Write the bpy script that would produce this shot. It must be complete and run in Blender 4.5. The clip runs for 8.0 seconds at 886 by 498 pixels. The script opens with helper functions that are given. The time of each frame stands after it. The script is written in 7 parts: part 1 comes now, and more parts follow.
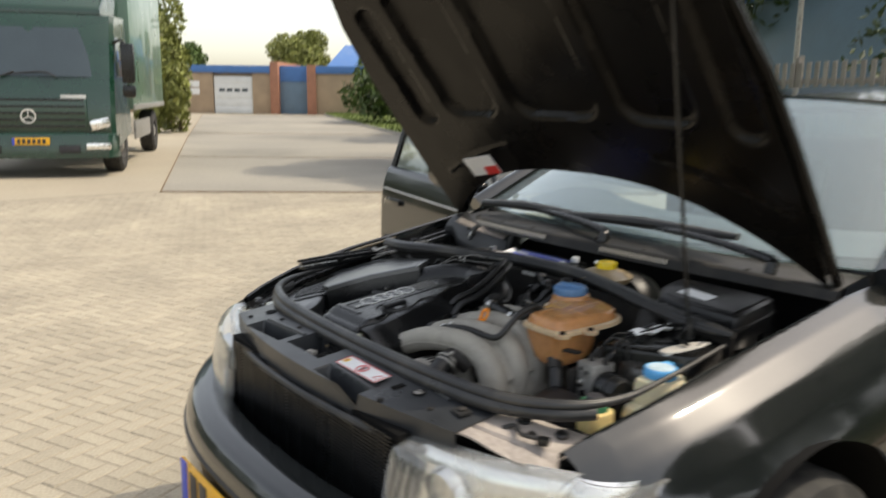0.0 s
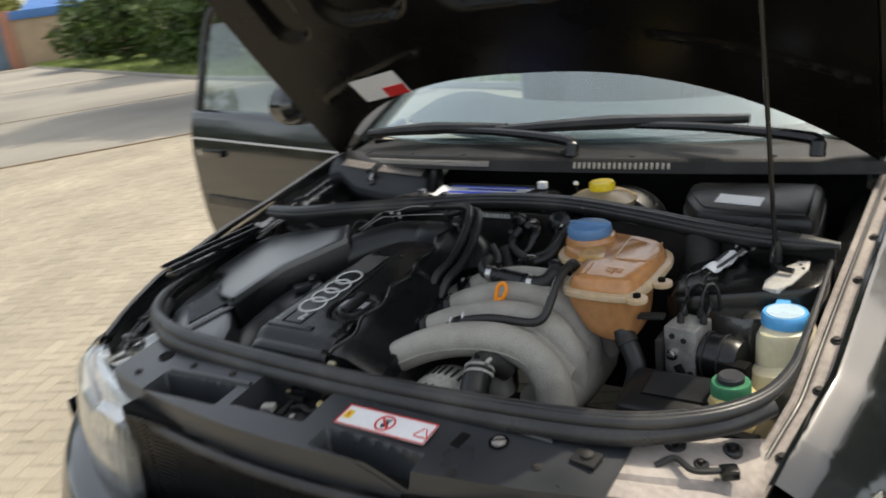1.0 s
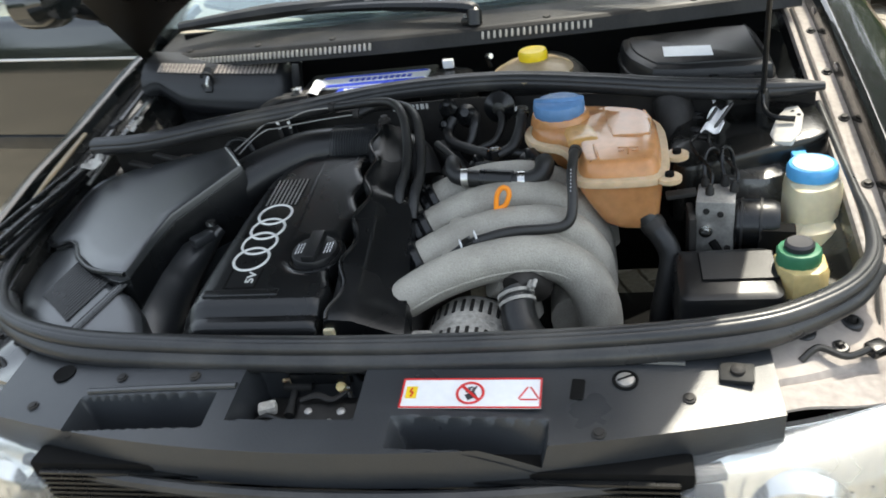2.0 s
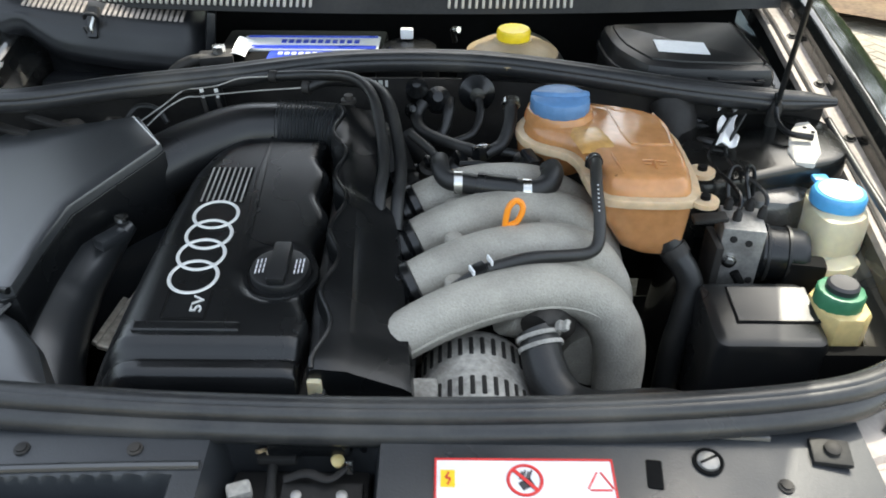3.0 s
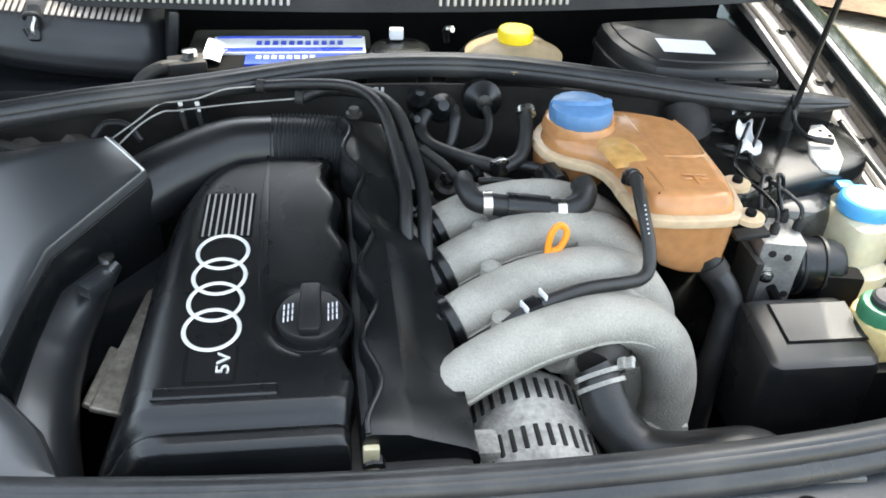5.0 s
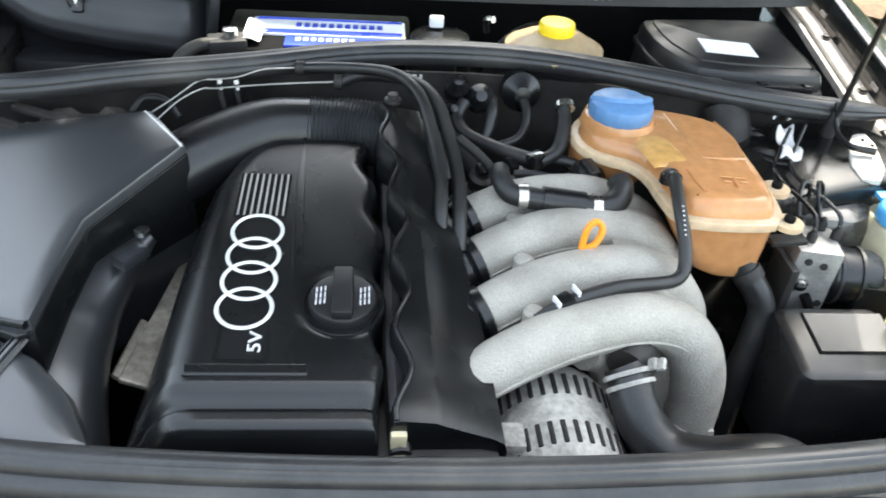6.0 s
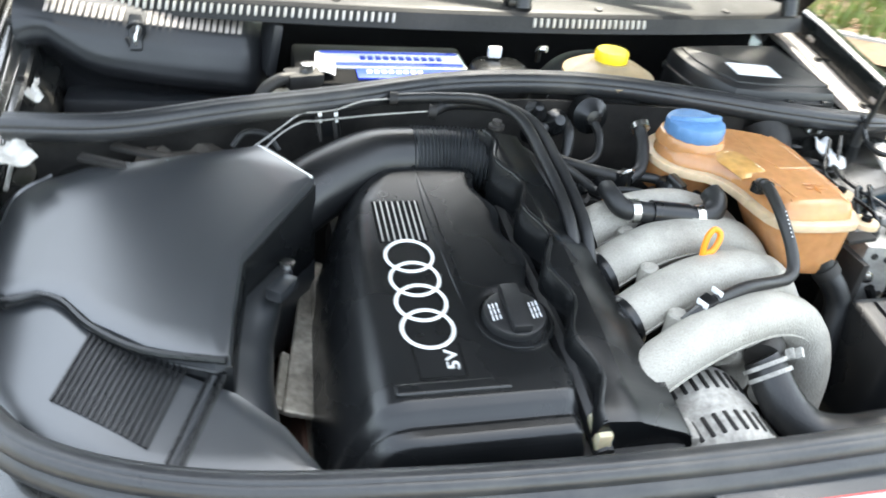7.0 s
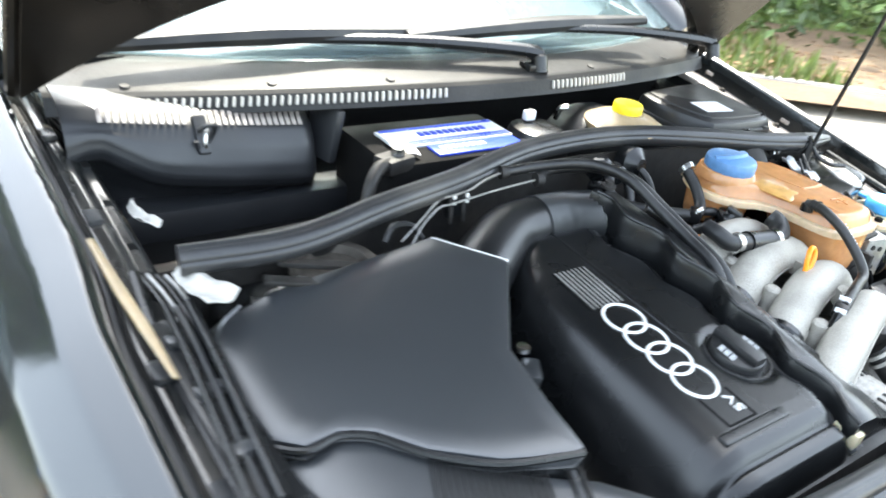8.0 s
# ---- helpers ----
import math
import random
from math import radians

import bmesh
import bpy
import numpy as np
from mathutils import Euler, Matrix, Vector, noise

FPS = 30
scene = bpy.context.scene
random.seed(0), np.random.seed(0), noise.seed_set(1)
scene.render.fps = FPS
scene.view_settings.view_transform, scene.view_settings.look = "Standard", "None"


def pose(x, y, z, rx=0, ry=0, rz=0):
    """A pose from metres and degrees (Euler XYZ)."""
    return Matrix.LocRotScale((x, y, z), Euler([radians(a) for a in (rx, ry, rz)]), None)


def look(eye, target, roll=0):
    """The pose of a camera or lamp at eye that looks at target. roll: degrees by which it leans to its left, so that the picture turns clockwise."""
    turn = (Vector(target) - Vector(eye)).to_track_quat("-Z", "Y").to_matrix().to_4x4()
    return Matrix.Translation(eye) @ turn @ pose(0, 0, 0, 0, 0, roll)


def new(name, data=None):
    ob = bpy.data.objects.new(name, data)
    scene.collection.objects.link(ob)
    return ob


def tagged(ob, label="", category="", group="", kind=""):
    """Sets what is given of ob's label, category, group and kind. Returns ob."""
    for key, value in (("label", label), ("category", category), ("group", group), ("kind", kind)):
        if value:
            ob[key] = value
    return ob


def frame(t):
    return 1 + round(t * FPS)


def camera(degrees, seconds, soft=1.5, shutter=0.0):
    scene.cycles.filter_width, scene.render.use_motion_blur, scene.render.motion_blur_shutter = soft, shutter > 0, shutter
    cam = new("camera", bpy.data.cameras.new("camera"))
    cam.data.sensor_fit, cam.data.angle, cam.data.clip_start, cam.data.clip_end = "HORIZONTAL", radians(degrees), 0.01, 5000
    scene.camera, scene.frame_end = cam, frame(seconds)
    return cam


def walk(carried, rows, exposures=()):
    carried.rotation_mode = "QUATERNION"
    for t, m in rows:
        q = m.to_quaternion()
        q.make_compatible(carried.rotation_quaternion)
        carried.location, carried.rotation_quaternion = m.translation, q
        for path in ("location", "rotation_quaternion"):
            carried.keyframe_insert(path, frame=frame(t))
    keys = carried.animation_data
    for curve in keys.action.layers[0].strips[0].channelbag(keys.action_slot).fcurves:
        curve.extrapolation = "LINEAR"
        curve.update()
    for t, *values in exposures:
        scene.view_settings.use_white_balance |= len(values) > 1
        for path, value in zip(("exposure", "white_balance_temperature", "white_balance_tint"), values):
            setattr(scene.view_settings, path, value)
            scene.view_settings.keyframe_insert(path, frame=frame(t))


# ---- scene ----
cam = camera(59.1, 8.0, soft=1.7, shutter=0.5)
PATH = [
    (0, (1.409, -0.71, 1.33), (-0.142, 0.492, 0.942), 0.7),
    (0.2, (1.27, -0.705, 1.35), (-0.275, 0.47, 0.868), -0.2),
    (0.5, (1.052, -0.704, 1.371), (-0.354, 0.588, 0.775), -5.5),
    (0.9, (0.785, -0.605, 1.354), (-0.373, 0.893, 0.706), -6.2),
    (1, (0.733, -0.596, 1.32), (-0.369, 0.949, 0.686), -7.7),
    (1.2, (0.623, -0.541, 1.354), (-0.264, 1.095, 0.621), -5.9),
    (1.5, (0.446, -0.536, 1.313), (-0.179, 1.183, 0.505), -4.2),
    (1.6, (0.398, -0.531, 1.316), (-0.181, 1.169, 0.435), -5.4),
    (1.7, (0.36, -0.543, 1.332), (-0.199, 1.129, 0.387), -8.1),
    (2.8, (0.074, -0.36, 1.299), (0.013, 1.312, 0.204), -1.2),
    (3, (0.039, -0.332, 1.301), (0.038, 1.318, 0.17), 0.4),
    (3.5, (-0.041, -0.277, 1.308), (0.082, 1.357, 0.161), 1.2),
    (4, (-0.099, -0.256, 1.315), (0.13, 1.374, 0.179), 1.1),
    (4.5, (-0.096, -0.242, 1.311), (0.134, 1.381, 0.165), 2.8),
    (4.7, (-0.092, -0.23, 1.302), (0.138, 1.384, 0.144), 2.8),
    (6, (-0.109, -0.225, 1.294), (0.078, 1.372, 0.104), 5.0),
    (6.5, (-0.173, -0.215, 1.275), (-0.013, 1.375, 0.072), 8.2),
    (6.8, (-0.288, -0.219, 1.281), (0.028, 1.38, 0.12), 9.2),
    (7, (-0.378, -0.227, 1.284), (0.09, 1.374, 0.181), 7.1),
    (7.2, (-0.456, -0.212, 1.287), (0.165, 1.361, 0.219), 8.7),
    (7.5, (-0.579, -0.148, 1.279), (0.242, 1.407, 0.325), 8.4),
    (7.8, (-0.756, -0.06, 1.289), (0.24, 1.359, 0.292), 8.9),
    (8, (-0.861, -0.019, 1.285), (0.246, 1.345, 0.327), 9.1),
]
walk_rows = [(t, look(eye, target, roll)) for t, eye, target, roll in PATH]
walk(cam, walk_rows, exposures=[(0.0, 0.72, 7450, 9), (1.0, 0.78, 7250, 8), (1.6, 1.20, 6900, 6), (3.0, 1.75, 6800, 4), (4.5, 2.35, 6800, 4), (6.5, 2.70, 6850, 4), (7.2, 2.98, 6800, 4), (8.0, 3.05, 6650, 4)])

# ---- light ----
SUN = Vector((0.31, 0.55, 1.0))
world = bpy.data.worlds.new("sky")
scene.world = world
world.use_nodes = True
wn = world.node_tree
sky = wn.nodes.new("ShaderNodeTexSky")
sky.sky_type, sky.sun_disc = "NISHITA", False
sky.sun_elevation = math.atan2(SUN.z, math.hypot(SUN.x, SUN.y))
sky.sun_rotation = math.atan2(SUN.x, SUN.y)
sky.air_density, sky.dust_density, sky.ozone_density = 1.0, 2.2, 1.0
hazy = wn.nodes.new("ShaderNodeHueSaturation")
hazy.inputs["Saturation"].default_value, hazy.inputs["Value"].default_value = 0.55, 1.26
wn.links.new(sky.outputs[0], hazy.inputs["Color"])
wn.links.new(hazy.outputs[0], wn.nodes["Background"].inputs[0])
wn.nodes["Background"].inputs[1].default_value = 0.15
sun = new("sun", bpy.data.lights.new("sun", "SUN"))
sun.data.energy, sun.data.angle, sun.data.color = 1.8, radians(0.55), (1.0, 0.94, 0.85)
sun.matrix_world = look(SUN * 20, (0, 0, 0))


# ---- materials ----
def material(name, base, rough=0.5, metal=0.0, var=0.15, scale=8.0, fine=120.0, bump=0.05, coat=0.0, spec=0.5,
             dirt=None, dirt_amount=0.3, sss=0.0, trans=0.0, rand=0.0, rough_var=0.1, coat_ior=1.5, coat_rough=0.04):
    """Principled surface with variation at two scales, fine relief, and dirt (on the concrete, tree shade) in patches.
    """
    m = bpy.data.materials.new(name)
    m.use_nodes = True
    nt = m.node_tree
    n, l = nt.nodes, nt.links
    b = n["Principled BSDF"]
    b.inputs["Metallic"].default_value = metal
    b.inputs["Coat Weight"].default_value = coat
    b.inputs["Coat Roughness"].default_value = coat_rough
    b.inputs["Coat IOR"].default_value = coat_ior
    b.inputs["Specular IOR Level"].default_value = spec
    b.inputs["Transmission Weight"].default_value = trans
    if sss:
        b.inputs["Subsurface Weight"].default_value = sss
        b.inputs["Subsurface Radius"].default_value = (0.02, 0.012, 0.006)
        b.inputs["Subsurface Scale"].default_value = 0.5
    tc = n.new("ShaderNodeTexCoord")
    big, small = n.new("ShaderNodeTexNoise"), n.new("ShaderNodeTexNoise")
    for node, s, d in ((big, scale, 4), (small, fine, 3)):
        node.inputs["Scale"].default_value, node.inputs["Detail"].default_value = s, d
        l.new(tc.outputs["Object"], node.inputs["Vector"])
    add = n.new("ShaderNodeMath")
    add.operation = "ADD"
    l.new(big.outputs[0], add.inputs[0])
    l.new(small.outputs[0], add.inputs[1])
    ramp = n.new("ShaderNodeMapRange")
    ramp.inputs[1].default_value, ramp.inputs[2].default_value = 0.7, 1.3
    ramp.inputs[3].default_value, ramp.inputs[4].default_value = 1 - var, 1 + var
    l.new(add.outputs[0], ramp.inputs[0])
    mul = n.new("ShaderNodeVectorMath")
    mul.operation = "SCALE"
    mul.inputs[0].default_value = base
    l.new(ramp.outputs[0], mul.inputs["Scale"])
    colour = mul.outputs[0]
    if rand:
        oi = n.new("ShaderNodeObjectInfo")
        gi = n.new("ShaderNodeNewGeometry")
        ad = n.new("ShaderNodeMath")
        ad.operation = "ADD"
        l.new(oi.outputs["Random"], ad.inputs[0])
        l.new(gi.outputs["Random Per Island"], ad.inputs[1])
        fr = n.new("ShaderNodeMath")
        fr.operation = "FRACT"
        l.new(ad.outputs[0], fr.inputs[0])
        mr = n.new("ShaderNodeMapRange")
        mr.inputs[3].default_value, mr.inputs[4].default_value = 1 - rand, 1 + rand
        l.new(fr.outputs[0], mr.inputs[0])
        m2 = n.new("ShaderNodeVectorMath")
        m2.operation = "SCALE"
        l.new(colour, m2.inputs[0])
        l.new(mr.outputs[0], m2.inputs["Scale"])
        colour = m2.outputs[0]
    if dirt:
        patch = n.new("ShaderNodeTexNoise")
        patch.inputs["Scale"].default_value, patch.inputs["Detail"].default_value = scale * 0.7, 6
        l.new(tc.outputs["Object"], patch.inputs["Vector"])
        pr = n.new("ShaderNodeMapRange")
        pr.inputs[1].default_value, pr.inputs[2].default_value, pr.inputs[4].default_value = 0.48, 0.72, dirt_amount
        l.new(patch.outputs[0], pr.inputs[0])
        mix = n.new("ShaderNodeMix")
        mix.data_type = "RGBA"
        mix.inputs[7].default_value = (*dirt, 1)
        l.new(pr.outputs[0], mix.inputs[0])
        l.new(colour, mix.inputs[6])
        colour = mix.outputs[2]
    l.new(colour, b.inputs["Base Color"])
    rr = n.new("ShaderNodeMapRange")
    rr.inputs[1].default_value, rr.inputs[2].default_value = 0.3, 0.7
    rr.inputs[3].default_value, rr.inputs[4].default_value = max(0.02, rough - rough_var), min(1, rough + rough_var)
    l.new(big.outputs[0], rr.inputs[0])
    l.new(rr.outputs[0], b.inputs["Roughness"])
    if bump:
        bp = n.new("ShaderNodeBump")
        bp.inputs["Strength"].default_value, bp.inputs["Distance"].default_value = bump, 0.002
        l.new(small.outputs[0], bp.inputs["Height"])
        l.new(bp.outputs[0], b.inputs["Normal"])
    return m


DUST = (0.16, 0.15, 0.13)
PAINT = material("black_green_paint", (0.0055, 0.0075, 0.0078), 0.4, 0.0, 0.12, 6, 300, 0.0, coat=1.0, spec=0.1, dirt=DUST, dirt_amount=0.015, rough_var=0.04, coat_ior=1.75, coat_rough=0.09)
GUTTER = material("black_gutter_paint", (0.010, 0.011, 0.011), 0.24, 0.0, 0.2, 9, 90, 0.05, coat=0.7, dirt=(0.20, 0.18, 0.155), dirt_amount=0.28)
PLASTIC = material("black_plastic", (0.0085, 0.009, 0.0098), 0.34, 0.0, 0.2, 10, 700, 0.08, dirt=DUST, dirt_amount=0.04)
SOFT = material("grey_black_plastic", (0.022, 0.0243, 0.0268), 0.34, 0.0, 0.10, 5, 900, 0.05, spec=0.9, rough_var=0.02, coat=0.5, coat_ior=1.55, coat_rough=0.28)
SATIN = material("satin_black_plastic", (0.0052, 0.0058, 0.0064), 0.27, 0.0, 0.18, 9, 800, 0.08, spec=0.5, dirt=(0.04, 0.04, 0.04), dirt_amount=0.10, rough_var=0.06)
RUBBER = material("black_rubber", (0.0115, 0.012, 0.0125), 0.42, 0.0, 0.2, 14, 300, 0.12, dirt=DUST, dirt_amount=0.14)
SEAL = material("grey_rubber_seal", (0.024, 0.025, 0.0265), 0.36, 0.0, 0.2, 12, 220, 0.10, dirt=DUST, dirt_amount=0.3)
DEEP = material("grimy_dark_metal", (0.018, 0.017, 0.016), 0.6, 0.2, 0.4, 12, 80, 0.3, dirt=(0.07, 0.06, 0.05), dirt_amount=0.5)
CAST = material("cast_aluminium", (0.37, 0.35, 0.305), 0.5, 0.0, 0.16, 22, 420, 0.75, dirt=(0.15, 0.137, 0.115), dirt_amount=0.5)
ALU = material("dull_aluminium", (0.42, 0.41, 0.39), 0.45, 0.6, 0.2, 25, 220, 0.3, dirt=(0.12, 0.11, 0.1), dirt_amount=0.5)
STEEL = material("bright_steel", (0.62, 0.62, 0.6), 0.28, 1.0, 0.1, 20, 200, 0.1)
CHROME = material("silver_trim", (0.66, 0.66, 0.64), 0.35, 0.15, 0.05, 20, 200, 0.05)
AMBER = material("amber_tank_plastic", (0.51, 0.250, 0.105), 0.12, 0.0, 0.18, 9, 60, 0.04, sss=0.4, dirt=(0.36, 0.155, 0.055), dirt_amount=0.40)
AMBER_PALE = material("pale_amber_flange", (0.60, 0.45, 0.29), 0.35, 0.0, 0.15, 12, 90, 0.06, sss=0.3)
CREAM = material("cream_plastic", (0.66, 0.60, 0.42), 0.35, 0.0, 0.1, 8, 90, 0.06, sss=0.3, dirt=(0.45, 0.38, 0.22), dirt_amount=0.35)
TAN = material("tan_reservoir_plastic", (0.33, 0.25, 0.15), 0.38, 0.0, 0.15, 14, 90, 0.06, sss=0.2, dirt=(0.28, 0.21, 0.12), dirt_amount=0.5)
OCHRE = material("yellow_stained_plastic", (0.70, 0.55, 0.25), 0.38, 0.0, 0.15, 14, 90, 0.06, sss=0.2)
BLUE = material("blue_cap_plastic", (0.10, 0.225, 0.43), 0.38, 0.0, 0.12, 14, 120, 0.08)
SKYBLUE = material("light_blue_cap_plastic", (0.10, 0.42, 0.80), 0.35, 0.0, 0.08, 14, 120, 0.05)
GREEN = material("green_cap_plastic", (0.05, 0.22, 0.11), 0.4, 0.0, 0.12, 14, 120, 0.08)
YELLOW = material("yellow_cap_plastic", (0.85, 0.62, 0.02), 0.35, 0.0, 0.08, 14, 120, 0.05)
ORANGE = material("orange_plastic", (0.95, 0.30, 0.015), 0.35, 0.0, 0.06, 14, 120, 0.03)
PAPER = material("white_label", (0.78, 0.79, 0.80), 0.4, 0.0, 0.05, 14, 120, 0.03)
GLOSS = material("glossy_black_paint", (0.0045, 0.005, 0.005), 0.24, 0.0, 0.2, 12, 140, 0.04, spec=0.4, coat=0.15, dirt=(0.05, 0.045, 0.04), dirt_amount=0.2)
RED = material("red_print", (0.62, 0.03, 0.03), 0.4, 0.0, 0.05, 14, 120, 0.0)
ROYAL = material("royal_blue_print", (0.03, 0.07, 0.55), 0.35, 0.0, 0.05, 14, 120, 0.0)
INK = material("dark_print", (0.03, 0.03, 0.035), 0.5, 0.0, 0.05, 14, 120, 0.0)
YPRINT = material("yellow_print", (0.85, 0.6, 0.03), 0.4, 0.0, 0.05, 14, 120, 0.0)
PLATE = material("yellow_plate", (0.80, 0.42, 0.02), 0.35, 0.0, 0.05, 14, 120, 0.0)
TYRE = material("tyre_rubber", (0.022, 0.022, 0.022), 0.75, 0.0, 0.2, 30, 300, 0.2, dirt=DUST, dirt_amount=0.3)
LENS = material("headlight_glass", (0.95, 0.96, 0.95), 0.03, 0.0, 0.0, 14, 200, 0.0, trans=0.93, rough_var=0.01)
REFLECTOR = material("headlight_reflector", (0.93, 0.93, 0.92), 0.22, 0.9, 0.05, 14, 200, 0.0)
GLASS = material("tinted_glass", (0.62, 0.72, 0.70), 0.02, 0.0, 0.0, 14, 200, 0.0, trans=1.0, rough_var=0.01)
# pale blue, slightly diffuse base stands in for the bright sky's reflection
WINDSCREEN = material("dusty_windscreen_glass", (0.58, 0.74, 0.80), 0.02, 0.0, 0.0, 3, 60, 0.0, trans=0.94, rough_var=0.0)
TRIM = material("dark_interior_trim", (0.05, 0.05, 0.055), 0.7, 0.0, 0.15, 14, 200, 0.1)
SCUTTLE = material("grey_scuttle_plastic", (0.020, 0.020, 0.0195), 0.5, 0.0, 0.2, 9, 200, 0.15, spec=0.25, dirt=(0.11, 0.10, 0.088), dirt_amount=0.3)
UNDERHOOD = material("hood_inner_panel", (0.0050, 0.0044, 0.0038), 0.3, 0.0, 0.25, 7, 120, 0.05, spec=0.2, dirt=(0.017, 0.0135, 0.010), dirt_amount=0.3)
# beige dust, made paler to carry the sun's glare in its colour
DUSTY_SUNLIT = material("dust_covered_paint", (0.30, 0.265, 0.24), 0.6, 0.0, 0.3, 14, 90, 0.15, dirt=(0.50, 0.44, 0.39), dirt_amount=0.85)
ALTER = material("rough_pale_casting", (0.40, 0.385, 0.35), 0.7, 0.0, 0.35, 30, 160, 0.9, dirt=(0.16, 0.14, 0.12), dirt_amount=0.6)
# foil grey; also paints daylight in the slots and sun on a plate
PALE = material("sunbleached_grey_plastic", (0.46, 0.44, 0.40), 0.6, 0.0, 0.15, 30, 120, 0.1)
SLAM = material("grey_black_panel_plastic", (0.027, 0.030, 0.034), 0.36, 0.0, 0.15, 8, 500, 0.10, spec=0.6, dirt=DUST, dirt_amount=0.08)
MATT = material("dull_black_plastic", (0.015, 0.016, 0.018), 0.40, 0.0, 0.15, 9, 500, 0.10, spec=0.55, dirt=(0.05, 0.05, 0.05), dirt_amount=0.12)
GREYBROWN = material("dusty_grey_brown_rubber", (0.115, 0.10, 0.082), 0.7, 0.0, 0.3, 22, 160, 0.3, dirt=(0.05, 0.045, 0.04), dirt_amount=0.5)
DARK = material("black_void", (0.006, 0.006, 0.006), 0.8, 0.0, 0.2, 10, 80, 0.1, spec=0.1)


# ---- mesh helpers ----
def part(name, bm, mat, parent=None, label="", smooth=38, at=None):
    bmesh.ops.recalc_face_normals(bm, faces=bm.faces)
    me = bpy.data.meshes.new(name)
    bm.to_mesh(me)
    bm.free()
    me.materials.append(mat)
    me.polygons.foreach_set("use_smooth", [True] * len(me.polygons))
    me.set_sharp_from_angle(angle=radians(smooth))
    ob = new(name, me)
    while parent is not None and parent.parent is not None and parent.parent.parent is not None:
        parent = parent.parent
    if parent is not None:
        ob.parent = parent
    if at is not None:
        ob.matrix_basis = at
    if label:
        ob["label"] = label
    return ob


def twin(ob, m, parent):
    """Another part on the same mesh, at the pose m."""
    o = new(ob.name.split(".")[0], ob.data)
    o.parent, o.matrix_basis = parent, m
    if "label" in ob:
        o["label"] = ob["label"]
    return o


def smooth_path(pts, steps=6):
    """A Catmull-Rom line through the points."""
    p = [Vector(q) for q in pts]
    p = [2 * p[0] - p[1]] + p + [2 * p[-1] - p[-2]]
    out = []
    for i in range(1, len(p) - 2):
        for k in range(steps):
            u = k / steps
            a, b, c, d = p[i - 1:i + 3]
            out.append(0.5 * (2 * b + (c - a) * u + (2 * a - 5 * b + 4 * c - d) * u * u + (3 * b - a - 3 * c + d) * u ** 3))
    return out + [p[-2]]


def skin(bm, rings, closed=True, cap=True):
    """Faces between rings of equally many points."""
    vs = [[bm.verts.new(q) for q in r] for r in rings]
    n = len(vs[0])
    for a, b in zip(vs, vs[1:]):
        for i in range(n if closed else n - 1):
            bm.faces.new((a[i], a[(i + 1) % n], b[(i + 1) % n], b[i]))
    if cap and closed:
        bm.faces.new(vs[0][::-1])
        bm.faces.new(vs[-1])
    return vs


def tube(pts, r, seg=12, steps=6, bm=None, flat=1.0):
    """A round pipe along a smooth line; r: one radius, or one for each point."""
    bm = bm or bmesh.new()
    line = smooth_path(pts, steps) if steps > 1 else [Vector(q) for q in pts]
    rs = [r] * len(line) if not isinstance(r, (list, tuple)) else list(np.interp(np.linspace(0, len(r) - 1, len(line)), range(len(r)), r))
    rings, up = [], None
    for i, q in enumerate(line):
        d = (line[min(i + 1, len(line) - 1)] - line[max(i - 1, 0)]).normalized()
        if up is None:
            up = d.orthogonal().normalized() if abs(d.z) > 0.95 else d.cross(Vector((0, 0, 1))).normalized()
        up = (up - d * up.dot(d)).normalized()
        side = d.cross(up)
        rings.append([q + (up * math.cos(a) + side * math.sin(a) * flat) * rs[i] for a in (2 * math.pi * k / seg for k in range(seg))])
    skin(bm, rings)
    return bm


def sweep(pts, section, scales=(1, 1), steps=8):
    """A section of (sideways, up) points along a smooth line; sideways lies to the right of the way, level."""
    line = smooth_path(pts, steps)
    ks = np.interp(np.linspace(0, 1, len(line)), np.linspace(0, 1, len(scales)), scales)
    rings = []
    for i, q in enumerate(line):
        d = (line[min(i + 1, len(line) - 1)] - line[max(i - 1, 0)]).normalized()
        side = d.cross(Vector((0, 0, 1))).normalized()
        rings.append([q + (side * a + side.cross(d) * b) * float(ks[i]) for a, b in section])
    bm = bmesh.new()
    skin(bm, rings)
    return bm


def grooved(r, grooves, depth=0.0028, high=0.85, seg=40):
    """A round section with grooves at those angles."""
    out = []
    for k in range(seg):
        a = 360 * k / seg
        d = max([0.0] + [1 - abs((a - g + 180) % 360 - 180) / 11 for g in grooves])
        out.append(((r - depth * d) * math.cos(radians(a)), (r - depth * d) * high * math.sin(radians(a))))
    return out


def ribbed(pts, r, pitch=0.006, depth=0.004, seg=16, bm=None):
    """A corrugated hose."""
    line = smooth_path(pts, 8)
    length = sum((b - a).length for a, b in zip(line, line[1:]))
    n = max(8, int(length / pitch) * 2)
    cum = np.cumsum([0] + [(b - a).length for a, b in zip(line, line[1:])])
    qs = [Vector([np.interp(s, cum, [p[k] for p in line]) for k in range(3)]) for s in np.linspace(0, cum[-1], n)]
    return tube(qs, [r - (depth if i % 2 else 0) for i in range(n)], seg, 1, bm)


def inset(outline, d):
    """The outline, anticlockwise, moved inwards by d."""
    out, n = [], len(outline)
    for i in range(n):
        a, b, c = Vector(outline[i - 1]), Vector(outline[i]), Vector(outline[(i + 1) % n])
        e, f = (b - a).normalized(), (c - b).normalized()
        ne, nf = Vector((-e.y, e.x)), Vector((-f.y, f.x))
        m = ne + nf
        k = m.length_squared / 2
        out.append(tuple(b + m * (d / max(k, 0.5))))
    return out


